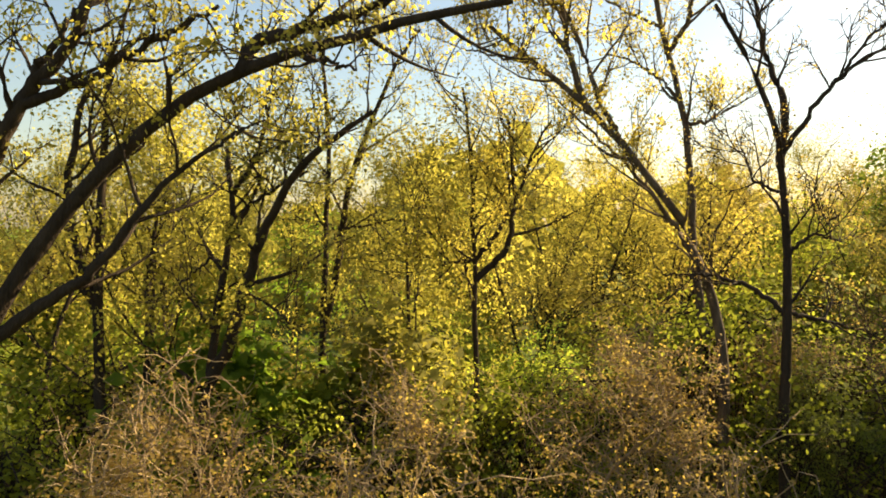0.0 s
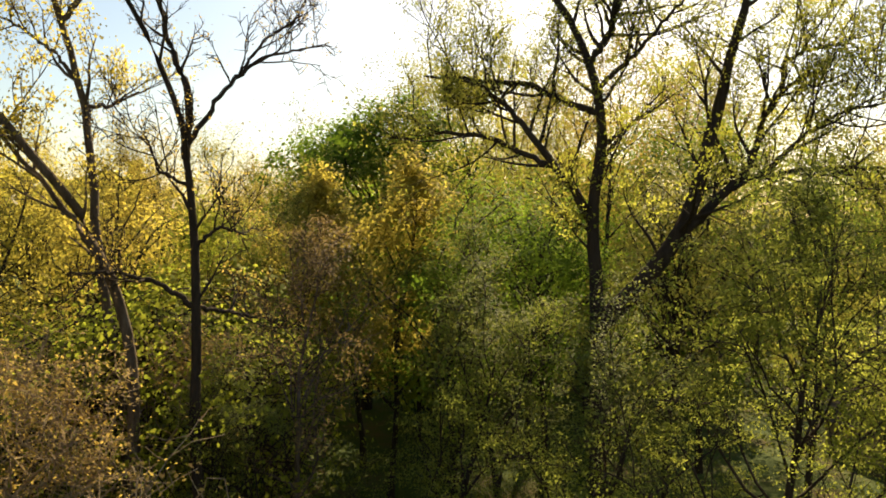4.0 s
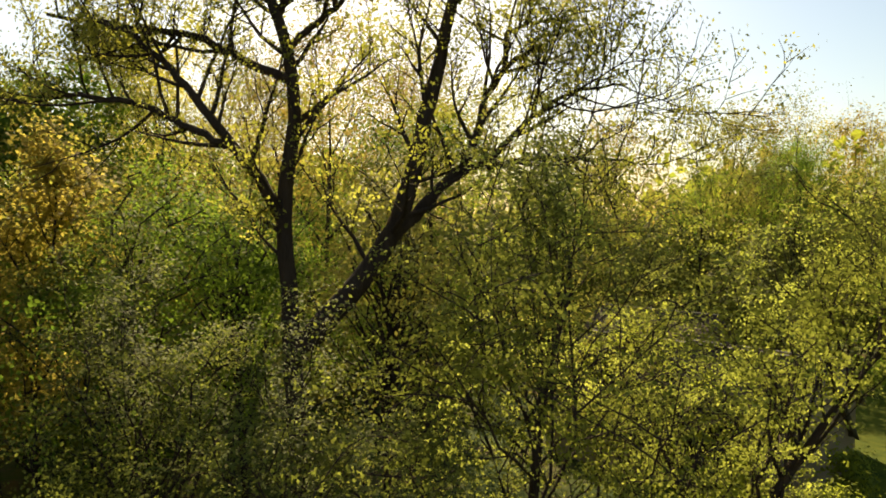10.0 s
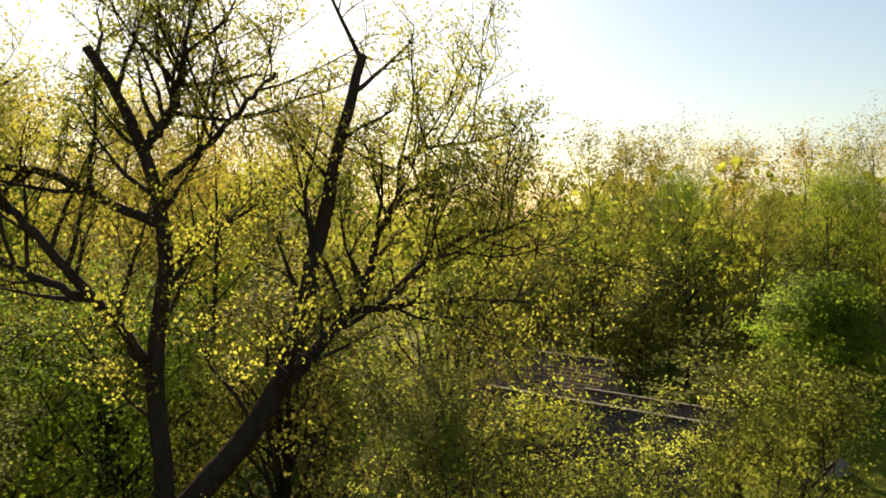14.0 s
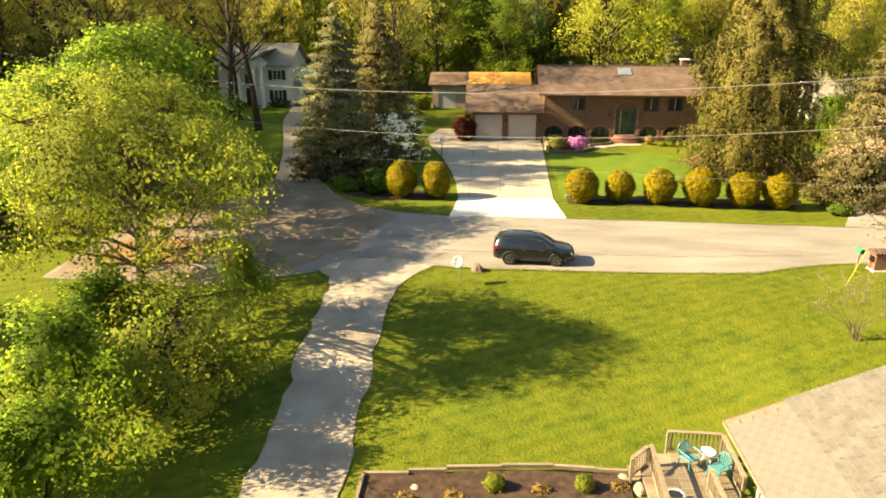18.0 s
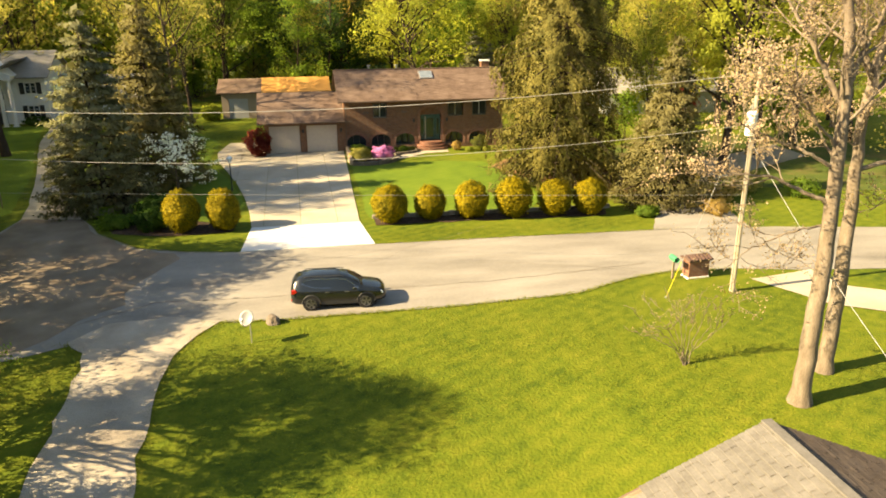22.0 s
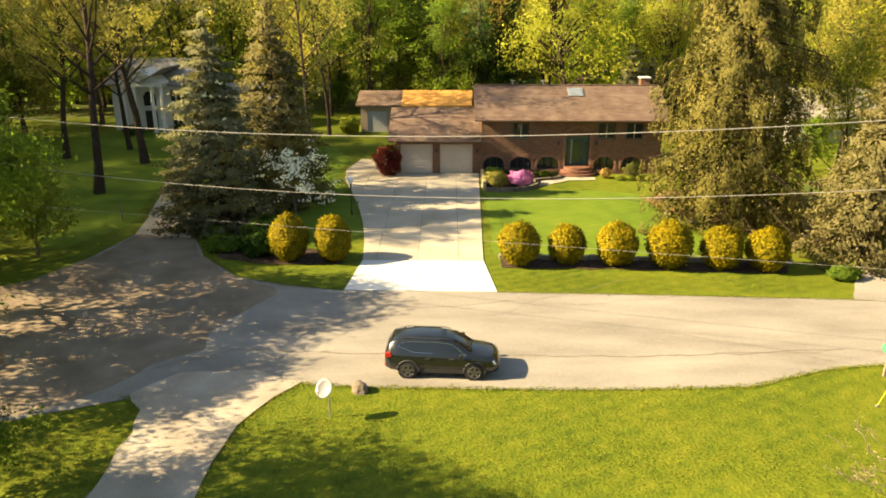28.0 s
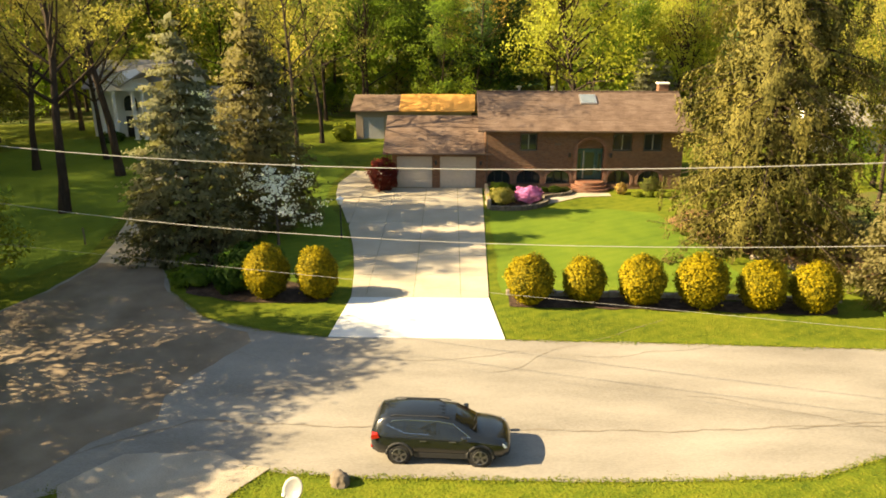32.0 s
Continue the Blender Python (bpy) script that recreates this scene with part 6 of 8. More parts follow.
def window(parent, x0, x1, y, z0, z1, frame_mat, cols=2, rows=1, face=-1, bar_mat=None, glass_mat=None, name="window"):
    """A framed window in a wall that faces along y: frame, sill, panes."""
    w = thing(name, "", "")
    for key in ("label", "category"):
        if key in w:
            del w[key]
    w.parent = parent
    f = 0.07
    bm = bmesh.new()
    for a, b, c, d in ((x0, x0 + f, z0, z1), (x1 - f, x1, z0, z1), (x0 + f, x1 - f, z0, z0 + f), (x0 + f, x1 - f, z1 - f, z1)):
        box(a, b, y + face * 0.05, y - face * 0.03, c, d, bm=bm)
    for k in range(1, cols):
        c = x0 + (x1 - x0) * k / cols
        if bar_mat:
            part("mullion", box(c - 0.04, c + 0.04, min(y + face * 0.045, y - face * 0.02), max(y + face * 0.045, y - face * 0.02), z0 + f, z1 - f), bar_mat, w)
        else:
            box(c - 0.035, c + 0.035, y + face * 0.045, y - face * 0.02, z0 + f, z1 - f, bm=bm)
    for k in range(1, rows):
        c = z0 + (z1 - z0) * k / rows
        box(x0 + f, x1 - f, y + face * 0.04, y - face * 0.02, c - 0.02, c + 0.02, bm=bm)
    part("window_frame", bm, frame_mat, w)
    part("window_sill", box(x0 - 0.08, x1 + 0.08, min(y, y + face * 0.14), max(y, y + face * 0.14), z0 - 0.08, z0 - 0.005), frame_mat, w)
    for k in range(cols):
        a, b = x0 + (x1 - x0) * k / cols, x0 + (x1 - x0) * (k + 1) / cols
        part("pane", box(a + f, b - f, min(y + face * 0.012, y + face * 0.02), max(y + face * 0.012, y + face * 0.02), z0 + f, z1 - f), glass_mat or M_GLASS, w)
    return w


def arch_outline(x0, x1, z0, spring, top, n=10):
    c, r = (x0 + x1) / 2, (x1 - x0) / 2
    pts = [(x0, z0)]
    pts += [(c - r * math.cos(k * math.pi / n), spring + (top - spring) * math.sin(k * math.pi / n)) for k in range(n + 1)]
    return pts + [(x1, z0)]


def ring_outline(bm, x0, x1, z0, spring, top, band, y0, y1, n=10):
    """An arched surround: the space between two arches."""
    inner, outer = arch_outline(x0, x1, z0, spring, top, n), arch_outline(x0 - band, x1 + band, z0, spring, top + band, n)
    for y in (y0, y1):
        vi = [bm.verts.new((p[0], y, p[1])) for p in inner]
        vo = [bm.verts.new((p[0], y, p[1])) for p in outer]
        for k in range(len(vi) - 1):
            bm.faces.new((vi[k], vi[k + 1], vo[k + 1], vo[k]))
        if y == y0:
            pi, po = vi, vo
    for k in range(len(pi) - 1):
        bm.faces.new((pi[k], pi[k + 1], vi[k + 1], vi[k]))
        bm.faces.new((po[k], po[k + 1], vo[k + 1], vo[k]))


def wall_with_holes(x0, x1, z0, z1, y0, y1, holes):
    """A wall facing along y, cut by rectangular holes (xa, xb, za, zb)."""
    xs = sorted({x0, x1, *[h[0] for h in holes], *[h[1] for h in holes]})
    zs = sorted({z0, z1, *[h[2] for h in holes], *[h[3] for h in holes]})
    bm = bmesh.new()
    for a, b in zip(xs, xs[1:]):
        for c, d in zip(zs, zs[1:]):
            if any(h[0] <= a and b <= h[1] and h[2] <= c and d <= h[3] for h in holes):
                continue
            box(a, b, y0, y1, c, d, bm=bm)
    bmesh.ops.remove_doubles(bm, verts=bm.verts[:], dist=0.0005)
    seen = {}
    for f in bm.faces:
        seen.setdefault(tuple(sorted(v.index for v in f.verts)), []).append(f)
    bm.verts.index_update()
    twice = [f for f in bm.faces if sum(1 for g in f.verts[0].link_faces if {v.index for v in g.verts} == {v.index for v in f.verts}) > 1]
    if twice:
        bmesh.ops.delete(bm, geom=twice, context="FACES_ONLY")
    return bm


house = thing("brick_house", "long two-level brick house with brown shingle roof and arched lower windows", "house")
FY = 34.6
arches = [(3.35, 5.3), (5.72, 7.72), (8.1, 10.12), (13.05, 15.0), (15.5, 17.4)]
holes = [(a, b, 0.8, 2.02) for a, b in arches] + [(5.97, 7.35, 3.5, 4.92), (13.35, 14.9, 3.5, 4.92), (15.8, 17.3, 3.5, 4.92), (10.6, 12.7, 1.12, 4.4)]
part("wall", wall_with_holes(3.2, 19.0, 0.3, 5.3, FY, FY + 0.3, holes), M_BRICK, house)
part("wall", box(18.7, 19.0, FY + 0.302, 43.4, 0.3, 5.3), M_BRICK, house)
part("wall", box(3.2, 3.5, FY + 0.302, 43.4, 0.3, 5.3), M_BRICK, house)
part("wall", box(3.2, 19.0, 43.402, 43.7, 0.3, 5.3), M_BRICK, house)
part("gable", prism([(34.4, 5.3), (39.05, 7.55), (43.7, 5.3)], 18.72, 18.98, "x"), M_BRICK, house)
part("gable", prism([(34.4, 5.3), (39.05, 7.55), (43.7, 5.3)], 3.22, 3.48, "x"), M_BRICK, house)
part("inner_wall", box(3.52, 18.68, FY + 1.4, FY + 1.45, 0.35, 5.25), M_DARKIN, house, "near-black sheet standing in for unlit rooms behind the windows")
for a, b in arches:
    bm = bmesh.new()
    ring_outline(bm, a + 0.05, b - 0.05, 0.8, 1.25, 1.95, 0.22, FY - 0.05, FY + 0.04)
    ar = part("arch", bm, M_BRICK2, house, "brick arch over a lower window")
    # brick corners that fill the square hole outside the arch
    bm = bmesh.new()
    out = arch_outline(a, b, 0.8, 1.25, 1.97)
    for side in (0, 1):
        pts = out[1:7] if side == 0 else out[6:12]
        corner = (a, 2.02) if side == 0 else (b, 2.02)
        v0 = [bm.verts.new((p[0], FY + 0.05, p[1])) for p in pts] + [bm.verts.new((corner[0], FY + 0.05, corner[1]))]
        bm.faces.new(v0)
    part("arch_infill", bm, M_BRICK, house)
    window(house, a + 0.06, b - 0.06, FY + 0.2, 0.86, 1.95, M_BLACK, 3)
for a, b in ((5.97, 7.35), (13.35, 14.9), (15.8, 17.3)):
    window(house, a + 0.05, b - 0.05, FY + 0.16, 3.55, 4.87, M_SASH, 2, 1, bar_mat=M_MULLION)
for x in (5.3, 9.0):
    part("wall_plaque", box(x - 0.28, x + 0.28, FY - 0.03, FY - 0.004, 3.95, 4.15, 0.01), M_TRIM, house)
# entrance
DY = FY + 0.5
door = part("front_door", box(11.12, 12.18, DY, DY + 0.06, 1.14, 3.45), M_TEAL, house, "dark teal glazed front door")
part("stile", box(11.13, 11.24, DY - 0.02, DY - 0.003, 1.16, 3.43), M_MULLION, door, "pale edge of the storm door")
part("door_glass", box(11.3, 12.0, DY - 0.016, DY - 0.003, 1.42, 3.3), M_GLASS, door)
part("door_handle", rod([(12.08, DY - 0.05, 2.0), (12.08, DY - 0.05, 2.25)], 0.02), M_METAL, door)
for a, b in ((10.62, 11.1), (12.2, 12.68)):
    side = part("sidelight", box(a, b, DY - 0.02, DY + 0.05, 1.14, 3.45), M_TEAL, house, "dark teal side panel of the door")
    part("side_pane", box(a + 0.14, b - 0.14, DY - 0.036, DY - 0.023, 1.7, 3.2), M_GLASS, side)
part("door_header", box(10.62, 12.68, DY - 0.04, DY + 0.06, 3.46, 3.62), M_TEAL, house)
part("tympanum", prism(arch_outline(10.62, 12.68, 3.63, 3.7, 4.38), DY - 0.03, DY + 0.05), M_BRICK, house, "brick infill over the door")
for a, b in ((10.3, 10.598), (12.702, 13.0)):
    part("jamb", box(a, b, FY + 0.302, DY + 0.1, 1.12, 4.5), M_BRICK, house)
part("soffit", box(10.3, 13.0, FY + 0.302, DY + 0.1, 4.502, 4.7), M_BRICK, house)
bm = bmesh.new()
ring_outline(bm, 10.6, 12.7, 1.12, 3.6, 4.4, 0.26, FY - 0.06, FY + 0.05)
part("arch", bm, M_BRICK2, house)
bm = bmesh.new()
out = arch_outline(10.6, 12.7, 1.12, 3.6, 4.4)
for pts, corner in ((out[1:7], (10.6, 4.4)), (out[6:12], (12.7, 4.4))):
    bm.faces.new([bm.verts.new((p[0], FY + 0.1, p[1])) for p in pts] + [bm.verts.new((corner[0], FY + 0.1, corner[1]))])
part("arch_infill", bm, M_BRICK, house)
for k, (r, z) in enumerate(((1.75, 0.62), (1.45, 0.86), (1.15, 1.10))):
    pts = [(11.65 + r * math.cos(a), FY - 0.06 - r * 0.8 * math.sin(a)) for a in [math.pi * i / 14 for i in range(15)]]
    part("step", prism(pts, 0.25 if k == 0 else z - 0.235, z, "z"), M_BRICK2, house, "rounded brick step")
for x in (9.95, 13.25):
    lamp = part("wall_lantern", box(x - 0.1, x + 0.1, FY - 0.22, FY - 0.06, 3.0, 3.35, 0.02), M_BLACK, house)
    part("lantern_arm", beam((x, FY - 0.06, 3.3), (x, FY + 0.01, 3.3), 0.03, 0.03), M_BLACK, lamp)
for x in (-0.74, 2.86):
    lamp = part("wall_lantern", box(x - 0.09, x + 0.09, FY - 0.21, FY - 0.06, 2.35, 2.68, 0.02), M_BLACK, house)
    part("lantern_arm", beam((x, FY - 0.06, 2.63), (x, FY + 0.01, 2.63), 0.03, 0.03), M_BLACK, lamp)
# roof of the main part
shingle_roof("roof_front", house, 2.6, 19.5, (33.95, 5.22), (39.05, 7.68), M_SHINGLE, course=0.2, tab=0.6, label="brown shingle slope", thick=0.018)
shingle_roof("roof_back", house, 2.6, 19.5, (44.15, 5.22), (39.05, 7.68), M_SHINGLE, seed=2)
part("ridge_cap", beam((2.6, 39.05, 7.70), (19.5, 39.05, 7.70), 0.3, 0.05), M_SHINGLE, house)
part("roof_deck", prism([(33.97, 5.12), (39.05, 7.58), (44.13, 5.12), (44.13, 5.17), (39.05, 7.64), (33.97, 5.17)], 2.62, 19.48, "x"), M_TRIM, house)
part("gutter", beam((2.6, 33.88, 5.17), (19.5, 33.88, 5.17), 0.11, 0.1), M_TRIM, house, "brown gutter along the eave")
part("downspout", beam((3.35, 33.9, 5.1), (3.35, FY - 0.06, 0.5), 0.08, 0.08), M_TRIM, house)
sl = (7.68 - 5.22) / 5.1
sky_w = part("skylight", beam((11.75, 37.25, 5.22 + 3.3 * sl + 0.07), (11.75, 38.45, 5.22 + 4.5 * sl + 0.07), 1.35, 0.12), M_METAL, house, "skylight in the roof slope")
part("skylight_glass", beam((11.75, 37.32, 5.22 + 3.37 * sl + 0.14), (11.75, 38.38, 5.22 + 4.43 * sl + 0.14), 1.15, 0.02), glass("skylight_pane", (0.18, 0.21, 0.23)), sky_w)
ch = part("chimney", box(17.9, 18.7, 39.2, 40.0, 6.9, 8.25), M_BRICK, house, "brick chimney with pale cap")
part("chimney_cap", box(17.82, 18.78, 39.12, 40.08, 8.26, 8.38, 0.02), M_WHITE_CONC, ch)
for x in (9.0, 6.2):
    v = part("roof_vent", rod([(x, 39.4, 7.3), (x, 39.4, 7.95)], 0.09), M_METAL, house)
    part("vent_cap", rod([(x, 39.4, 7.96), (x, 39.4, 8.08)], 0.19), M_METAL, v)
# garage
part("garage_wall", wall_with_holes(-4.3, 3.19, 0.3, 3.42, FY, FY + 0.3, [(-3.9, -1.05, 0.3, 3.02), (-0.42, 2.48, 0.3, 3.02)]), M_BRICK, house)
part("garage_wall", box(-4.3, -4.0, FY + 0.302, 43.4, 0.3, 3.42), M_BRICK, house)
part("garage_wall", box(-4.3, 3.19, 43.402, 43.7, 0.3, 3.42), M_BRICK, house)
part("gable", prism([(34.4, 3.42), (39.05, 5.5), (43.7, 3.42)], -4.28, -4.02, "x"), M_TRIM, house)
for a, b in ((-3.9, -1.05), (-0.42, 2.48)):
    gd = part("garage_door", box(a + 0.01, b - 0.01, FY + 0.16, FY + 0.2, 0.42, 3.0), M_GARAGE, house, "beige panelled garage door")
    for r in range(4):
        for c in range(4):
            xa, xb = a + 0.08 + c * (b - a - 0.1) / 4, a + 0.08 + (c + 1) * (b - a - 0.1) / 4 - 0.08
            za = 0.5 + r * 0.63
            part("door_panel", box(xa, xb, FY + 0.14, FY + 0.158, za, za + 0.5), M_GARAGE, gd)
shingle_roof("garage_roof_front", house, -4.95, 3.18, (33.95, 3.40), (39.05, 5.64), M_SHINGLE, seed=3, course=0.2, tab=0.6, thick=0.018)
shingle_roof("garage_roof_back", house, -4.95, 3.18, (44.15, 3.40), (39.05, 5.64), M_SHINGLE, seed=4, course=0.2, tab=0.6, thick=0.018)
part("roof_deck", prism([(33.97, 3.30), (39.05, 5.54), (44.13, 3.30), (44.13, 3.35), (39.05, 5.60), (33.97, 3.35)], -4.93, 3.17, "x"), M_TRIM, house)
part("gutter", beam((-4.95, 33.88, 3.36), (3.9, 33.88, 3.36), 0.11, 0.1), M_TRIM, house)

# ---- shed behind ----
shed = thing("garden_shed", "low shed with rust-orange roof and grey door behind the brick house", "shed")
part("wall", wall_with_holes(-10, 2.7, 0.3, 3.5, 57, 57.2, [(-9.2, -6.9, 0.3, 2.8)]), M_TANWALL, shed)
part("wall", box(-10, -9.8, 57.202, 65, 0.3, 3.5), M_TANWALL, shed)
part("wall", box(2.5, 2.7, 57.202, 65, 0.3, 3.5), M_TANWALL, shed)
part("wall", box(-10, 2.7, 65.002, 65.2, 0.3, 3.5), M_TANWALL, shed)
part("shed_door", box(-9.18, -6.92, 57.08, 57.14, 0.42, 2.78), M_GREYWALL, shed, "grey sliding door")
part("roof", prism([(56.4, 3.45), (61, 4.7), (65.8, 3.45), (65.8, 3.6), (61, 4.85), (56.4, 3.6)], -5.2, 3.2, "x"), M_ORANGE, shed, "rust-orange sunlit roof")
part("roof", prism([(56.5, 3.44), (61, 4.66), (65.7, 3.44), (65.7, 3.58), (61, 4.8), (56.5, 3.58)], -10.5, -5.21, "x"), M_SHINGLE, shed)

# ---- white house ----
wh = thing("white_house", "two-storey white house with columned portico and grey roof", "house")
wy = 58.0
wh.scale = (1, 1, 0.94)
part("wall", wall_with_holes(-39.5, -29.6, 0.3, 6.2, wy, wy + 0.25, [(-32.0, -30.7, 4.1, 5.5), (-32.0, -30.7, 1.2, 2.7)]), M_SIDING, wh)
part("wall", box(-39.5, -39.25, wy + 0.252, 67, 0.3, 6.2), M_SIDING, wh)
part("wall", box(-29.85, -29.6, wy + 0.252, 67, 0.3, 6.2), M_SIDING, wh)
part("wall", box(-39.5, -29.6, 67.002, 67.25, 0.3, 6.2), M_SIDING, wh)
for x in (-39.4, -29.8):
    part("gable", prism([(57.9, 6.2), (62.6, 8.7), (67.3, 6.2)], x, x + 0.15, "x"), M_SIDING, wh)
part("roof", prism([(57.3, 6.05), (62.6, 8.85), (67.9, 6.05), (67.9, 6.2), (62.6, 9.02), (57.3, 6.2)], -40, -29.1, "x"), M_GREYROOF, wh, "grey shingle roof")
for z0, z1 in ((4.1, 5.5), (1.2, 2.7)):
    window(wh, -31.95, -30.75, wy + 0.08, z0 + 0.04, z1 - 0.04, M_WHITE, 2, 3)
    for x in (-32.52, -30.68):
        part("shutter", box(x, x + 0.5, wy - 0.05, wy - 0.005, z0, z1), M_BLACK, wh, "black shutter")
# portico
for x in (-37.4, -36.1, -34.0, -32.95):
    col = part("column", rod([(x, 56.2, 0.5), (x, 56.2, 5.9)], [0.24, 0.19], 14), M_WHITE, wh, "tall white column")
    part("column_base", box(x - 0.32, x + 0.32, 55.88, 56.52, 0.3, 0.5), M_WHITE, col)
    part("capital", box(x - 0.28, x + 0.28, 55.92, 56.48, 5.9, 6.06), M_WHITE, col)
part("entablature", box(-37.8, -32.6, 55.9, 57.9, 6.07, 6.45), M_WHITE, wh)
part("pediment", prism([(-38.0, 6.46), (-32.4, 6.46), (-35.2, 8.1)], 55.95, 62, "y"), M_SIDING, wh)
for s in (-1, 1):
    part("portico_roof", beam((-35.2 + s * 1.5, 55.6, 7.38), (-35.2 + s * 1.5, 62, 7.38), 3.7, 0.14, up=(-s * 0.508, 0, 0.861)), M_GREYROOF, wh)
part("portico_floor", box(-37.8, -32.6, 55.7, 57.99, 0.25, 0.34), M_CONC, wh)
part("entrance", box(-35.75, -34.35, wy - 0.08, wy - 0.005, 0.4, 2.9), M_BLACK, wh, "dark front door")
part("arched_window", prism(arch_outline(-35.8, -34.3, 3.5, 4.5, 5.3), wy - 0.05, wy - 0.006), M_GLASS, wh, "arched window over the door")
bm = bmesh.new()
ring_outline(bm, -35.8, -34.3, 3.5, 4.5, 5.3, 0.12, wy - 0.07, wy - 0.01)
part("window_surround", bm, M_WHITE, wh)
# garage wing with a gable to the front
part("garage_gable", prism([(-29.58, 3.1), (-20.5, 3.1), (-25.04, 5.3)], 60.0, 60.24, "y"), M_SIDING, wh)
for s in (-1, 1):
    part("garage_front_roof", beam((-25.04 + s * 2.15, 59.5, 4.24), (-25.04 + s * 2.15, 63.4, 4.24), 4.9, 0.14, up=(s * 0.487, 0, 0.873)), M_GREYROOF, wh)
part("garage_wall", wall_with_holes(-29.59, -20.5, 0.3, 3.1, 60, 60.25, [(-28.4, -25.0, 0.3, 2.6)]), M_SIDING, wh)
part("garage_wall", box(-20.75, -20.5, 60.252, 67, 0.3, 3.1), M_SIDING, wh)
part("garage_interior", box(-29.2, -21, 63, 63.1, 0.3, 3.0), M_DARKIN, wh, "near-black sheet standing in for the unlit open garage")
part("garage_roof", prism([(59.4, 3.0), (63.5, 5.6), (67.6, 3.0), (67.6, 3.15), (63.5, 5.78), (59.4, 3.15)], -29.59, -20, "x"), M_GREYROOF, wh)

# ---- grey house past the spruces ----
gh = thing("grey_house", "low grey house with white gable, half hidden by trees", "house")
part("wall", wall_with_holes(37, 52, 0.3, 3.2, 50, 50.25, [(39, 40.6, 1.4, 2.6), (44, 46, 1.4, 2.6)]), M_GREYWALL, gh)
for a, b in ((39, 40.6), (44, 46)):
    window(gh, a + 0.03, b - 0.03, 50.1, 1.44, 2.56, M_WHITE, 2)
part("wall", box(37, 37.25, 50.252, 59, 0.3, 3.2), M_GREYWALL, gh)
part("gable", prism([(49.8, 3.2), (54.6, 5.6), (59.3, 3.2)], 37.02, 37.22, "x"), M_WHITE, gh, "white gable")
part("roof", prism([(49.3, 3.05), (54.6, 5.7), (59.9, 3.05), (59.9, 3.2), (54.6, 5.87), (49.3, 3.2)], 36.5, 52.5, "x"), M_GREYROOF, gh)
part("porch", box(34, 37, 50.5, 56, 3.0, 3.2), M_WHITE, gh, "white porch roof")
for y in (50.7, 55.8):
    part("porch_post", beam((34.2, y, 0.3), (34.2, y, 3.0), 0.14, 0.14), M_WHITE, gh)

# ---- tan house in the west ----
th = thing("tan_house", "tan-sided house with stepped shingle gables beyond the trees", "house", at=(-33.7, -25.1, -0.9), turn=45)


def gable_block(x0, x1, y0, y1, eave, ridge):
    """A block whose ridge runs along its own x, with gable ends."""
    c = (y0 + y1) / 2
    part("wall", box(x0, x1, y0, y1, -0.2, eave), M_TANWALL, th)
    for x in (x0, x1 - 0.06):
        part("gable", prism([(y0, eave), (c, ridge), (y1, eave)], x + 0.003, x + 0.057, "x"), M_TANWALL, th)
    k = (ridge - eave) / (c - y0)
    shingle_roof("roof_slope", th, x0 - 0.3, x1 + 0.3, (y0 - 0.4, eave - 0.4 * k + 0.06), (c, ridge + 0.06), M_DARKROOF, course=0.28)
    shingle_roof("roof_slope", th, x0 - 0.3, x1 + 0.3, (y1 + 0.4, eave - 0.4 * k + 0.06), (c, ridge + 0.06), M_DARKROOF, course=0.28)
    part("ridge_cap", beam((x0 - 0.3, c, ridge + 0.1), (x1 + 0.3, c, ridge + 0.1), 0.26, 0.05), M_TANROOF, th)
    for s, y in ((-1, y0 - 0.4), (1, y1 + 0.4)):
        part("rake_board", beam((x1 + 0.3, y, eave - 0.4 * k), (x1 + 0.3, c, ridge), 0.04, 0.18, up=(1, 0, 0)), M_TANROOF, th)


gable_block(-12, 0, -4.0, 4.0, 1.9, 5.8)
gable_block(-9, -0.9, 4.01, 8.2, 2.7, 4.9)
gable_block(-17, -9.01, 4.6, 13.0, 3.0, 6.2)
part("gutter", beam((-0.6, 8.68, 2.3), (-9, 8.68, 2.3), 0.12, 0.1), M_TANROOF, th)

# ---- the low house with the deck ----
lh = thing("low_house", "low white house under a broad tan shingle roof", "house")
EX, RX, WX = 14.6, 9.6, 4.62
NY, SY = -21.55, -36.5
part("wall", box(5.75, 5.95, SY + 0.5, NY - 0.5, -1.15, 2.75), M_SIDING, lh)
part("wall", box(13.4, 13.6, SY + 0.5, NY - 0.5, -1.15, 2.75), M_SIDING, lh)
part("wall", box(5.952, 13.398, NY - 0.7, NY - 0.5, -1.15, 2.7), M_SIDING, lh)
part("wall", box(5.952, 13.398, SY + 0.5, SY + 0.7, -1.15, 2.7), M_SIDING, lh)
part("gable", prism([(5.95, 2.7), (13.4, 2.7), (9.6, 4.45)], NY - 0.69, NY - 0.51, "y"), M_SIDING, lh)
part("gable", prism([(5.95, 2.7), (13.4, 2.7), (9.6, 4.45)], SY + 0.51, SY + 0.69, "y"), M_SIDING, lh)
for k in range(12):
    y = NY - 0.8 - k * 1.2
    part("batten", box(5.70, 5.748, y - 0.05, y + 0.05, -1.0, 2.6), M_TRIM, lh)
# shade of the slope away from the sun is put into the shingle colour
shingle_roof("roof_east", lh, SY, NY, (EX, 2.45), (RX, 4.70), M_DARKROOF, course=0.2, tab=0.5, along="y", label="east shingle slope with fallen twigs, its shade painted in darker brown", seed=8)
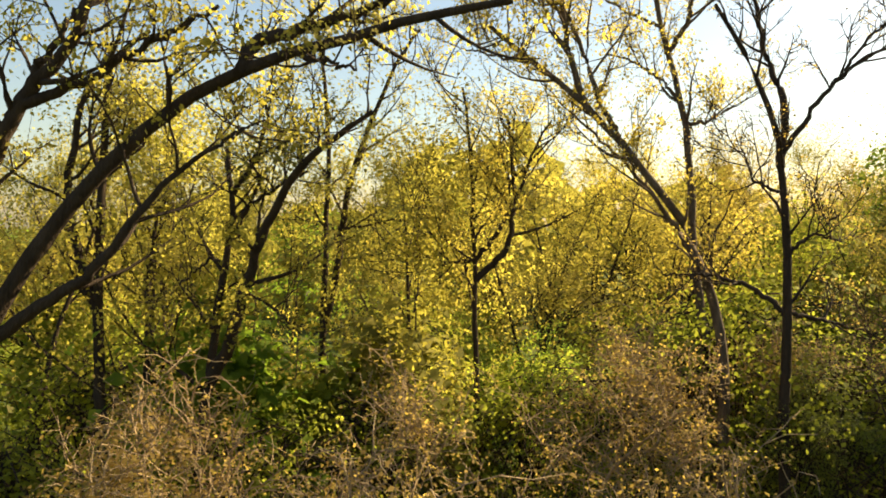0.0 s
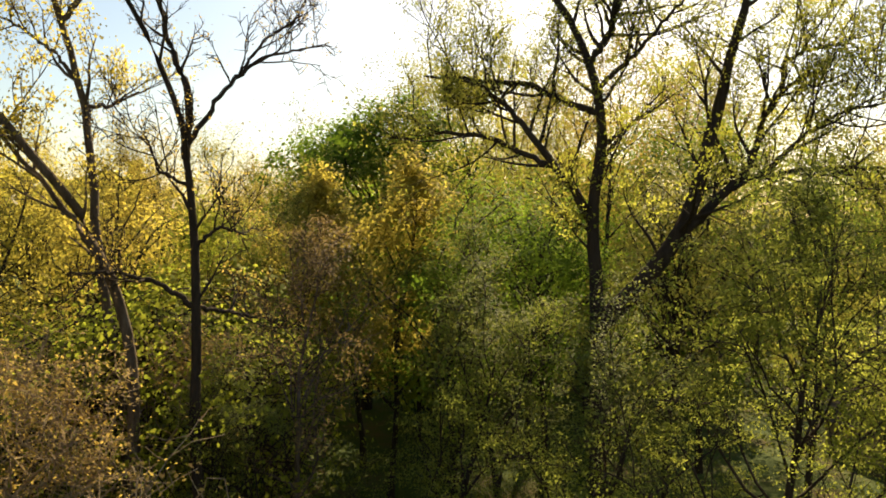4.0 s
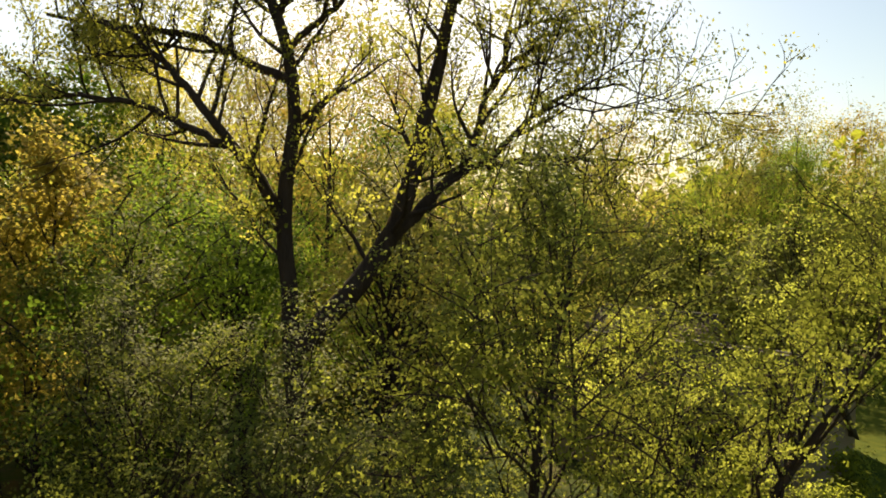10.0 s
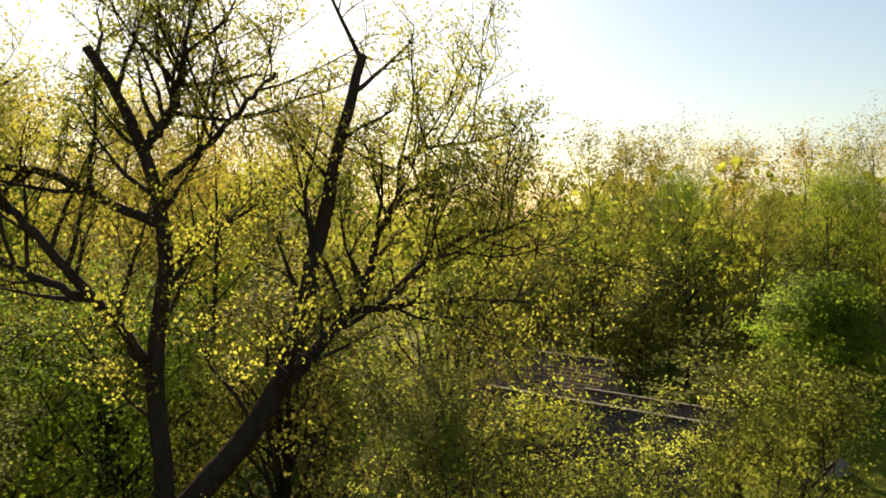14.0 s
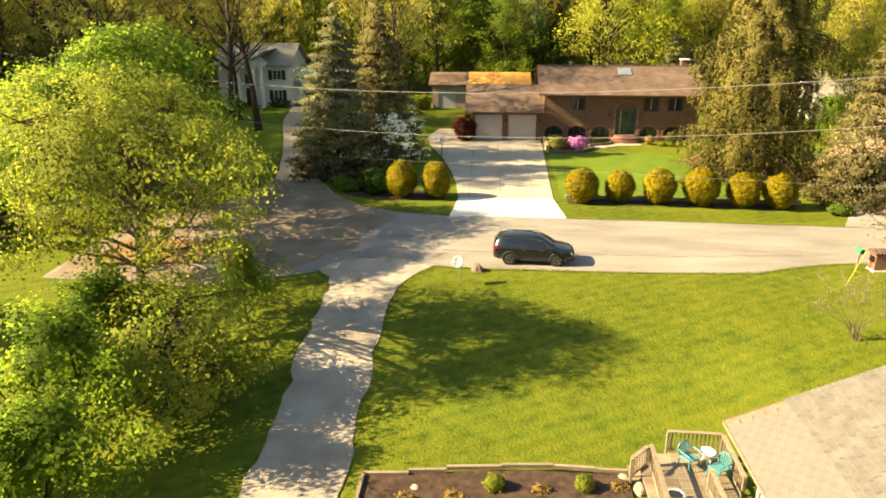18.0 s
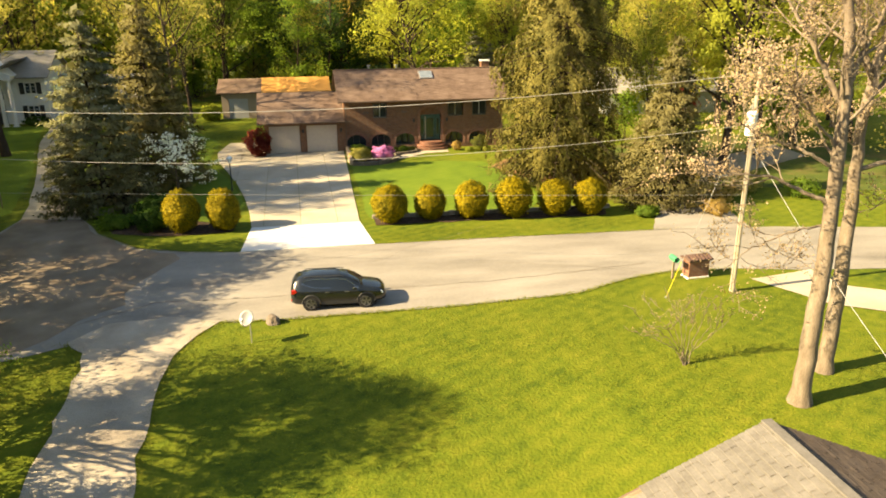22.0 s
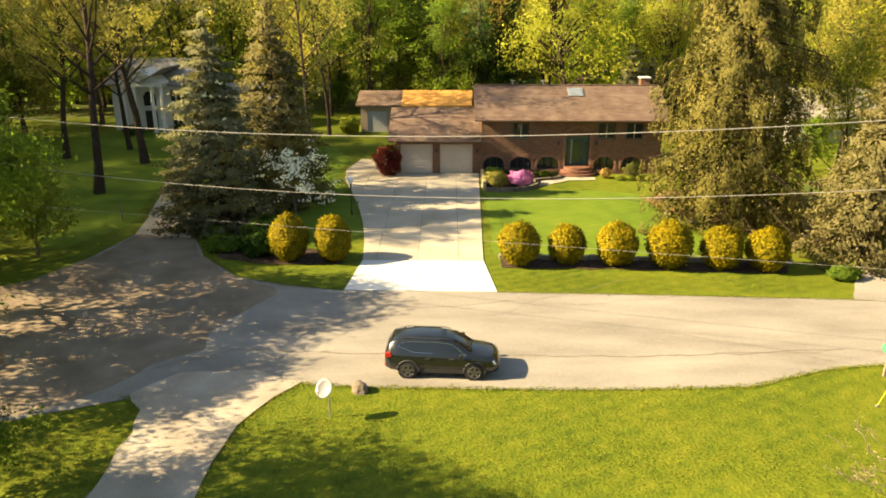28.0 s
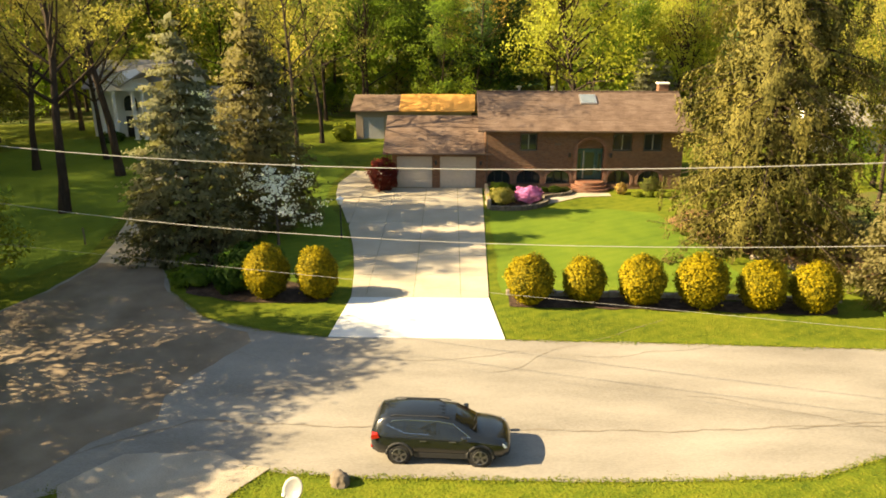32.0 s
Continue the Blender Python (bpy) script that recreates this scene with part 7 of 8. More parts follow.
part("roof_deck", prism([(WX + 0.03, 2.36), (RX, 4.60), (EX - 0.03, 2.36), (EX - 0.03, 2.42), (RX, 4.665), (WX + 0.03, 2.42)], SY + 0.02, NY - 0.02, "y"), M_TIMBER, lh)
part("fascia", beam((WX, SY, 2.36), (WX, NY, 2.36), 0.03, 0.11), M_TIMBER, lh)
for s, x in ((1, WX), (-1, EX)):
    part("rake_board", beam((x, NY + 0.015, 2.36), (RX, NY + 0.015, 4.6), 0.03, 0.12, up=(0, 1, 0)), M_TRIM, lh)
part("ridge_cap", beam((RX, SY, 4.72), (RX, NY, 4.72), 0.28, 0.05), M_TANROOF, lh)
part("roof_pipe", rod([(10.9, -30.5, 4.0), (10.9, -30.5, 4.7)], 0.05), M_METAL, lh)

# ---- the car ----
M_CAR = bpy.data.materials.new("dark_car_paint")
M_CAR.use_nodes = True
cb = M_CAR.node_tree.nodes["Principled BSDF"]
cb.inputs["Base Color"].default_value = (0.009, 0.011, 0.0125, 1)
cb.inputs["Metallic"].default_value, cb.inputs["Roughness"].default_value = 0.0, 0.22
cb.inputs["Coat Weight"].default_value = 0.4
M_RUBBER = plain("tyre_rubber", (0.018, 0.018, 0.018), 0.85)
M_RIM = plain("alloy_rim", (0.20, 0.20, 0.205), 0.35, 0.85)
M_CLADDING = plain("black_plastic_cladding", (0.02, 0.02, 0.021), 0.6)
M_CHROME = plain("chrome", (0.62, 0.62, 0.62), 0.15, 1.0)
M_REDLIGHT = plain("red_lamp_glass", (0.45, 0.02, 0.012), 0.2)
M_HEADLIGHT = plain("clear_lamp_glass", (0.62, 0.65, 0.68), 0.12)
M_CARGLASS = glass("car_glass", (0.008, 0.010, 0.011))
M_CARGLASS.node_tree.nodes["Principled BSDF"].inputs["Specular IOR Level"].default_value = 0.7

car = thing("car", "dark grey five-door sport utility car parked on the road", "car", at=(0.15, -1.12, 0.035), turn=-3)
# stations along the body: x, half width at sill, shoulder, roof edge, sill z, shoulder z, top z, middle top z
stations = [(-2.33, 0.62, 0.70, 0.60, 0.50, 0.86, 0.98, 1.02), (-2.28, 0.76, 0.82, 0.66, 0.38, 0.98, 1.16, 1.20), (-2.05, 0.84, 0.91, 0.62, 0.30, 1.03, 1.50, 1.54), (-1.75, 0.87, 0.93, 0.61, 0.28, 1.03, 1.60, 1.65),
            (-1.0, 0.88, 0.94, 0.63, 0.28, 1.01, 1.65, 1.70), (-0.2, 0.88, 0.94, 0.64, 0.28, 0.99, 1.64, 1.69), (0.45, 0.88, 0.94, 0.63, 0.28, 0.97, 1.55, 1.61), (0.85, 0.88, 0.94, 0.66, 0.28, 0.96, 1.32, 1.38),
            (1.25, 0.87, 0.93, 0.70, 0.29, 0.95, 1.06, 1.12), (1.65, 0.86, 0.92, 0.68, 0.30, 0.92, 1.00, 1.05), (2.05, 0.82, 0.88, 0.62, 0.30, 0.84, 0.92, 0.96), (2.28, 0.70, 0.76, 0.52, 0.32, 0.70, 0.78, 0.82), (2.35, 0.55, 0.60, 0.42, 0.36, 0.58, 0.64, 0.66)]
bm = bmesh.new()
rings = []
for x, ws, wb, wr, zs, zb, zt, zm in stations:
    half = [(ws * 0.9, zs), (ws, zs + 0.05), (wb * 0.99, (zs + zb) / 2), (wb, zb - 0.06), (wb * 0.975, zb), (wr + (wb - wr) * 0.12, zb + (zt - zb) * 0.85), (wr * 0.93, zt), (wr * 0.5, zm - (zm - zt) * 0.15)]
    pts = half + [(0, zm)] + [(-a, b) for a, b in half[::-1]]
    rings.append([bm.verts.new((x, a, b)) for a, b in pts])
for r0, r1 in zip(rings, rings[1:]):
    for k in range(len(r0) - 1):
        bm.faces.new((r0[k], r0[k + 1], r1[k + 1], r1[k]))
    bm.faces.new((r0[-1], r0[0], r1[0], r1[-1]))
bm.faces.new(rings[0])
bm.faces.new(rings[-1][::-1])
body = part("body", bm, M_CAR, car, shade=True)


def side_z(x, top):
    return float(np.interp(x, [s[0] for s in stations], [s[6] if top else s[5] for s in stations]))


def side_y(x, z):
    wb = float(np.interp(x, [s[0] for s in stations], [s[2] for s in stations]))
    wr = float(np.interp(x, [s[0] for s in stations], [s[3] for s in stations]))
    zb, zt = side_z(x, False), side_z(x, True)
    k = min(1.0, max(0.0, (z - zb) / (zt - zb)))
    return (wb * 0.975) + ((wr + (wb - wr) * 0.12) - wb * 0.975) * min(1, k / 0.85) + 0.006


def side_glass(outline, s):
    bm = bmesh.new()
    bm.faces.new([bm.verts.new((x, s * side_y(x, z), z)) for x, z in outline])
    bmesh.ops.triangulate(bm, faces=bm.faces[:])
    return bm


for s in (-1, 1):
    for outline in ([(-0.05, 1.12), (0.95, 1.07), (0.42, 1.42), (-0.05, 1.50)], [(-1.12, 1.17), (-0.12, 1.12), (-0.12, 1.51), (-1.12, 1.51)], [(-1.72, 1.36), (-1.19, 1.18), (-1.19, 1.51), (-1.5, 1.47)]):
        part("side_window", side_glass(outline, s), M_CARGLASS, car)
    line = [(1.0, 1.05), (0.42, 1.45), (-0.1, 1.535), (-1.15, 1.54), (-1.56, 1.50), (-1.78, 1.36), (-1.15, 1.15), (1.0, 1.05)]
    part("window_trim", rod([(x, s * (side_y(x, z) + 0.004), z) for x, z in line], 0.012, 5, caps=False), M_CHROME, car)
    part("cladding", beam((-0.85, s * 0.89, 0.36), (0.95, s * 0.89, 0.36), 0.05, 0.18), M_CLADDING, car)
    for x in (-0.55, 0.42):
        part("door_handle", beam((x - 0.11, s * 0.955, 0.98 - 0.06), (x + 0.11, s * 0.955, 0.985 - 0.06), 0.022, 0.028), M_RIM, car)
    mir = part("wing_mirror", box(0.72, 0.90, min(s * 0.95, s * 1.13), max(s * 0.95, s * 1.13), 1.03, 1.19, 0.035), M_CAR, car)
    part("mirror_glass", box(0.712, 0.719, min(s * 0.97, s * 1.11), max(s * 0.97, s * 1.11), 1.05, 1.17), M_CHROME, mir)
    part("headlight", prism([(1.92, 0.79), (2.14, 0.69), (2.22, 0.72), (2.12, 0.82), (1.94, 0.86)], min(s * 0.60, s * 0.845), max(s * 0.60, s * 0.845), "y"), M_HEADLIGHT, car, "clear headlight")
    part("fog_lamp", box(2.2, 2.27, min(s * 0.5, s * 0.68), max(s * 0.5, s * 0.68), 0.44, 0.52, 0.01), M_HEADLIGHT, car)
    part("tail_light", prism([(-2.30, 0.90), (-2.0, 0.98), (-2.08, 1.10), (-2.27, 1.08)], min(s * 0.60, s * 0.925), max(s * 0.60, s * 0.925), "y"), M_REDLIGHT, car, "red tail light")
    part("reflector", box(-2.33, -2.27, min(s * 0.5, s * 0.78), max(s * 0.5, s * 0.78), 0.50, 0.56), M_REDLIGHT, car)
    part("roof_rail", rod([(-1.65, s * 0.57, 1.615), (-1.5, s * 0.575, 1.65), (0.1, s * 0.58, 1.645), (0.3, s * 0.58, 1.60)], 0.016, 6), M_CLADDING, car)
    for x in (-1.35, 1.35):
        part("wheel_arch", rod([(x + 0.44 * math.cos(a), s * 0.915, 0.36 + 0.44 * math.sin(a)) for a in [math.pi * k / 10 for k in range(11)]], 0.05, 6), M_CLADDING, car)
        part("wheel_well", rod([(x, s * 0.60, 0.37), (x, s * 0.945, 0.37)], 0.42, 18), M_DARKIN, car)
        wheel = part("wheel", rod([(x, s * 0.70, 0.355), (x, s * 0.73, 0.355), (x, s * 0.92, 0.355), (x, s * 0.955, 0.355)], [0.33, 0.355, 0.355, 0.33], 22), M_RUBBER, car)
        part("rim", rod([(x, s * 0.956, 0.355), (x, s * 0.962, 0.355)], [0.245, 0.235], 20), M_CLADDING, wheel)
        for k in range(5):
            a = k * math.tau / 5 + 0.3
            part("spoke", beam((x + 0.03 * math.cos(a), s * 0.97, 0.355 + 0.03 * math.sin(a)), (x + 0.235 * math.cos(a), s * 0.97, 0.355 + 0.235 * math.sin(a)), 0.075, 0.02, up=(0, 1, 0)), M_RIM, wheel)
        part("rim_edge", rod([(x + 0.24 * math.cos(k * math.tau / 20), s * 0.966, 0.355 + 0.24 * math.sin(k * math.tau / 20)) for k in range(21)], 0.014, 5, caps=False), M_RIM, wheel)




def body_top(x, k):
    """A point of the car's upper skin at a share k of its half width."""
    xs = [s[0] for s in stations]
    wr, zt, zm = (float(np.interp(x, xs, [s[i] for s in stations])) for i in (3, 6, 7))
    y = k * wr * 0.9
    a = abs(y)
    z = float(np.interp(a, [0, wr * 0.5, wr * 0.93], [zm, zm - (zm - zt) * 0.15, zt]))
    return x, y, z + 0.012


def skin(xs):
    bm = bmesh.new()
    rows = [[bm.verts.new(body_top(x, k / 4)) for k in range(-4, 5)] for x in xs]
    for r0, r1 in zip(rows, rows[1:]):
        for k in range(8):
            bm.faces.new((r0[k], r0[k + 1], r1[k + 1], r1[k]))
    return bm


part("windscreen", skin((0.5, 0.65, 0.85, 1.05, 1.22)), M_CARGLASS, car, shade=True)
part("rear_window", skin((-2.25, -2.15, -2.07)), M_CARGLASS, car, shade=True)
part("wiper", beam((1.2, 0.5, 1.16), (1.1, -0.1, 1.24), 0.02, 0.02), M_BLACK, car)
part("wiper", beam((1.22, -0.05, 1.15), (1.1, -0.6, 1.22), 0.02, 0.02), M_BLACK, car)
part("grille", box(2.27, 2.345, -0.42, 0.42, 0.50, 0.70, 0.015), M_CHROME, car)
part("bumper_grille", box(2.24, 2.30, -0.45, 0.45, 0.34, 0.45), M_BLACK, car)
part("number_plate", box(-2.345, -2.332, -0.2, 0.2, 0.74, 0.86), M_WHITE, car, "plain number plate")
part("aerial", beam((-1.75, 0, 1.66), (-1.93, 0, 1.74), 0.04, 0.03), M_CAR, car)
for y in (-0.3, -0.1, 0.1, 0.3):
    part("roof_rib", beam((-1.7, y, 1.665 - abs(y) * 0.08), (0.15, y, 1.685 - abs(y) * 0.08), 0.05, 0.012), M_CAR, car)

# ---- along the road ----
dish = thing("satellite_dish", "white satellite dish on a short metal post in the lawn", "dish", at=(-4.0, -4.88, 0), turn=0)
dish.scale = (0.9, 0.9, 0.95)
part("mast", rod([(0, 0, -0.1), (0, 0, 1.15)], 0.03), M_METAL, dish)
bm = bmesh.new()
n = Vector((-0.28, -0.72, 0.63)).normalized()
s_ = n.cross(Vector((0, 0, 1))).normalized()
u_ = s_.cross(n)
c0 = Vector((-0.12, -0.10, 1.30))
rings = [[bm.verts.new(c0 + (s_ * math.cos(a) * 0.36 + u_ * math.sin(a) * 0.40) * r + n * (0.10 * r * r - o)) for a in [k * math.tau / 24 for k in range(24)]] for r, o in ((0.05, 0), (0.4, 0), (0.75, 0), (1, 0), (1.0, 0.03), (0.4, 0.03), (0.05, 0.03))]
for r0, r1 in zip(rings, rings[1:]):
    for k in range(24):
        bm.faces.new((r0[k], r0[(k + 1) % 24], r1[(k + 1) % 24], r1[k]))
bm.faces.new(rings[0])
bm.faces.new(rings[-1][::-1])
part("reflector", bm, plain("pale_grey_dish", (0.21, 0.21, 0.205), 0.55), dish, shade=True)
arm = part("feed_arm", rod([c0 - u_ * 0.4, c0 - u_ * 0.42 + n * 0.3, c0 + n * 0.52 - u_ * 0.22], 0.018), M_METAL, dish)
part("feed_horn", rod([c0 + n * 0.48 - u_ * 0.22, c0 + n * 0.60 - u_ * 0.2], 0.05), M_WHITE, arm)
part("bracket", beam((0, 0, 1.0), tuple(c0 - n * 0.02), 0.08, 0.1), M_METAL, dish)


def rock(name, label, at, r, seed, mat=M_STONE):
    bm = bmesh.new()
    bmesh.ops.create_icosphere(bm, subdivisions=3, radius=1)
    rg = random.Random(seed)
    off = Vector((rg.uniform(0, 50), rg.uniform(0, 50), 0))
    for v in bm.verts:
        k = 1 + 0.35 * noise.noise(v.co * 1.1 + off) + 0.12 * noise.noise(v.co * 3.2 + off)
        v.co = Vector((v.co.x * r[0] * k, v.co.y * r[1] * k, max(-0.3, v.co.z) * r[2] * k))
    me = bpy.data.meshes.new(name)
    bm.to_mesh(me)
    bm.free()
    me.materials.append(mat)
    ob = new(name, me)
    ob.matrix_basis = pose(at[0], at[1], gz(*at[:2]) + 0.02, 0, 0, rg.uniform(0, 360))
    return tagged(ob, label, "rock")


rock("boulder", "rough grey-brown boulder at the lawn's edge", (-3.1, -2.95), (0.36, 0.30, 0.42), 3, material("brown_rock", [(0.10, 0.078, 0.06), (0.19, 0.155, 0.12)], scale=3, fine=20, rough=0.9, bump=0.6))

M_POLE = material("weathered_pole_wood", [(0.30, 0.25, 0.18), (0.48, 0.42, 0.32)], scale=3, fine=20, rough=0.85, bump=0.3, stretch=(1, 1, 0.15), spec=0.2)
PT = Vector((19.75, -4.75, 11.6))
PB = Vector((20.55, -3.85, -0.1))
pole = thing("utility_pole", "pale wooden utility pole with transformer", "utility pole")
part("shaft", rod([PB, PB.lerp(PT, 0.5), PT], [0.14, 0.12, 0.10], 12), M_POLE, pole)
tr = part("transformer", rod([PB.lerp(PT, 0.73) + Vector((-0.3, -0.25, 0)), PB.lerp(PT, 0.73) + Vector((-0.3, -0.25, 0.05)), PB.lerp(PT, 0.82) + Vector((-0.3, -0.25, 0)), PB.lerp(PT, 0.83) + Vector((-0.3, -0.25, 0))], [0.22, 0.25, 0.25, 0.2], 14), M_WHITE, pole, "pale grey transformer can")
part("bushing", rod([PB.lerp(PT, 0.83) + Vector((-0.3, -0.25, 0)), PB.lerp(PT, 0.855) + Vector((-0.3, -0.25, 0))], 0.05), M_METAL, tr)
part("insulator", rod([PT, PT + Vector((0, 0, 0.25))], 0.05), M_METAL, pole)
part("ground_wire_guard", beam(PB + Vector((-0.15, -0.08, 0.2)), PB.lerp(PT, 0.7) + Vector((-0.13, -0.06, 0)), 0.03, 0.03), M_METAL, pole)


def cable(name, label, a, b, sag, r=0.014, mat=None, cat="cable"):
    a, b = Vector(a), Vector(b)
    pts = [a.lerp(b, k / 24) - Vector((0, 0, 4 * sag * (k / 24) * (1 - k / 24))) for k in range(25)]
    me = bpy.data.meshes.new(name)
    bm = rod(pts, r, 5)
    bm.to_mesh(me)
    bm.free()
    me.materials.append(mat or M_METAL)
    return tagged(new(name, me), label, cat)


M_WIRE = plain("pale_wire", (0.30, 0.29, 0.27), 0.6, 0.2)
cable("power_line", "thin pale power line over the road", (20, -2.65 - 1.9, 11.35), (-44, 13.8, 11.3), 2.25, 0.016, M_WIRE)
cable("power_line", "thin pale telephone line over the road", (20.1, -4.3, 8.9), (-44, 13.8, 9.4), 2.65, 0.013, M_WIRE)
cable("power_line", "thin service line low over the road", (20.3, -4.0, 5.3), (-44, 14.6, 4.4), 0.2, 0.006, M_WIRE)
cable("power_line", "thin pale power line running past the trees", PT + Vector((0, 0, 0.2)), (70, -16, 11), 1.0, 0.018, M_WIRE)
cable("service_line", "thin service line from pole to the low house", PB.lerp(PT, 0.7), (14.5, -25.0, 2.7), 0.6, 0.014, M_WIRE)
far_pole = thing("utility_pole", "wooden utility pole among the western trees", "utility pole")
part("shaft", rod([(-44, 13.8, 0), (-44, 13.8, 11.6)], [0.16, 0.12], 10), M_POLE, far_pole)
M_YELLOW = plain("yellow_plastic", (0.72, 0.60, 0.03), 0.5)
guy = thing("guy_wire", "steel guy wire with yellow plastic sleeve", "cable")
ga, gb = Vector((16.7, -3.95, 0.0)), PB.lerp(PT, 0.9)
part("strand", rod([ga, gb], 0.010, 5), M_WIRE, guy)
part("sleeve", rod([ga.lerp(gb, 0.01), ga.lerp(gb, 0.19)], 0.014, 8), M_YELLOW, guy, "yellow sleeve")
part("anchor", rod([ga - Vector((0, 0, 0.1)), ga + Vector((0, 0, 0.08))], 0.05), M_METAL, guy)

# brick letterbox with a clay tile roof
mb = thing("brick_mailbox", "brick letterbox pillar with scalloped clay tile roof", "mailbox", at=(19.75, -1.5, 0), turn=4)
mb.scale = (0.78, 0.85, 0.9)
M_TILE = material("clay_tile", [(0.06, 0.035, 0.028), (0.12, 0.07, 0.052)], scale=4, fine=20, rough=0.8, bump=0.3, objects=0.3)
part("base", box(-0.86, 0.86, -0.42, 0.42, -0.05, 0.10, 0.02), M_WHITE_CONC, mb)
part("body", box(-0.80, 0.80, -0.36, 0.36, 0.10, 1.08), M_BRICK2, mb)
part("cornice", box(-0.88, 0.88, -0.44, 0.44, 1.082, 1.16, 0.015), M_TRIM, mb)
part("flap", box(-0.3, 0.3, 0.361, 0.38, 0.6, 0.9, 0.01), M_BLACK, mb)
for k in range(7):
    x = -0.84 + k * 0.28
    for s in (-1, 1):
        pts = [(x + 0.15 * math.cos(a), 0.11 * math.sin(a)) for a in [math.pi * i / 6 for i in range(7)]]
        bm = bmesh.new()
        r0 = [bm.verts.new((p, s * 0.52, 1.18 + q)) for p, q in pts]
        r1 = [bm.verts.new((p, s * 0.01, 1.34 + q)) for p, q in pts]
        for i in range(6):
            bm.faces.new((r0[i], r0[i + 1], r1[i + 1], r1[i]))
        bm.faces.new(r0)
        part("roof_tile", bm, M_TILE, mb)
part("roof_board", prism([(-0.5, 1.163), (0.5, 1.163), (0.0, 1.33)], -0.95, 0.95, "x"), M_TRIM, mb)
nb = thing("newspaper_box", "green plastic newspaper tube on a wooden post", "mailbox", at=(18.35, -1.55, 0))
M_GREENPL = plain("green_plastic", (0.05, 0.28, 0.12), 0.5)
part("post", beam((0, 0, -0.1), (0, 0, 1.05), 0.1, 0.1), M_TIMBER, nb)
bm = rod([(0, -0.32, 1.18), (0, 0.32, 1.18)], 0.15, 12, caps=False)
part("tube", bm, M_GREENPL, nb)
part("mount", box(-0.1, 0.1, -0.25, 0.25, 1.04, 1.07), M_GREENPL, nb)
ub = thing("utility_box", "green metal utility pedestal in the grass", "utility box", at=(31.3, -6.2, 0))
part("cabinet", box(-0.16, 0.16, -0.16, 0.16, -0.05, 1.05, 0.03), plain("green_metal", (0.06, 0.13, 0.05), 0.5), ub)
part("lid", box(-0.18, 0.18, -0.18, 0.18, 1.051, 1.11, 0.02), plain("green_metal_lid", (0.07, 0.15, 0.06), 0.5), ub)

# lamp post by the drive
lp = thing("lamp_post", "black garden lamp post with white lantern", "lamp post", at=(-6.6, 21.8, gz(-6.6, 21.8)))
part("post", rod([(0, 0, -0.05), (0, 0, 0.3), (0, 0, 0.34), (0, 0, 2.3)], [0.08, 0.08, 0.045, 0.045], 10), M_BLACK, lp)
lan = part("lantern", rod([(0, 0, 2.3), (0, 0, 2.36), (0, 0, 2.62)], [0.1, 0.15, 0.2], 6), M_WHITE, lp, "white lantern")
part("lantern_roof", rod([(0, 0, 2.63), (0, 0, 2.68), (0, 0, 2.85)], [0.27, 0.25, 0.05], 6), M_WHITE, lan)
part("finial", rod([(0, 0, 2.86), (0, 0, 2.94)], 0.02, 6), M_BLACK, lan)
mk = thing("marker_post", "thin wooden marker post beside the drive", "post", at=(-22.6, 20.4, gz(-22.6, 20.4)))
part("stake", beam((0, 0, -0.1), (0, 0, 1.15), 0.07, 0.07), M_TIMBER, mk)

# ---- golden shrubs ----
W, C = shrub_arrays(81, 1.2, 1.18, 2.6, 15000, 0.085, rough=0.06)
gold = thing("golden_shrub", "clipped golden evergreen shrub in the hedge row", "shrub", "golden shrubs by the road", (4.5, 11.9, 0))
part("stems", mesh_np("stems", *W, M_BARK_DARK, True), M_BARK_DARK, gold)
part("foliage", leaf_mesh("foliage", *C, L_GOLDTIP), L_GOLDTIP, gold)
# dark solid ball that paints the shade between the leaves
part("inner_mass", (lambda b: (bmesh.ops.create_icosphere(b, subdivisions=3, radius=1), bmesh.ops.scale(b, vec=(0.95, 0.95, 1.05), verts=b.verts), bmesh.ops.translate(b, vec=(0, 0, 1.22), verts=b.verts), b)[-1])(bmesh.new()), L_DEEP, gold, "dark ball standing in for the shaded inside", True)
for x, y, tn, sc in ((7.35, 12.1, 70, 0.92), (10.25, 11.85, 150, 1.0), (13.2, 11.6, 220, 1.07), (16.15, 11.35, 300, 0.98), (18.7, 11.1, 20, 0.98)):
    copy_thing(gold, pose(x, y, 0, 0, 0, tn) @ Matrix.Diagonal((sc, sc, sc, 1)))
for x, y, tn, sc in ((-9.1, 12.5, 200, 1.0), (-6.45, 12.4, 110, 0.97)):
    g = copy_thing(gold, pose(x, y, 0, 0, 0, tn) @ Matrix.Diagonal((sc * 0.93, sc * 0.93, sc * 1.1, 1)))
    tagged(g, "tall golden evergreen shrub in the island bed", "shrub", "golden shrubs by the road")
hw = thing("stone_edging", "low stone edging behind the golden shrubs", "garden wall")
rg = random.Random(9)
x = 3.4
while x < 20.6:
    w = rg.uniform(0.35, 0.6)
    y = float(np.interp(x, [3.4, 20.6], [13.0, 12.2]))
    b = part("stone", box(x + 0.01, x + w - 0.01, y - 0.13 + rg.uniform(-0.03, 0.03), y + 0.13, -0.02, rg.uniform(0.26, 0.36), 0.03), M_STONE, hw)
    x += w

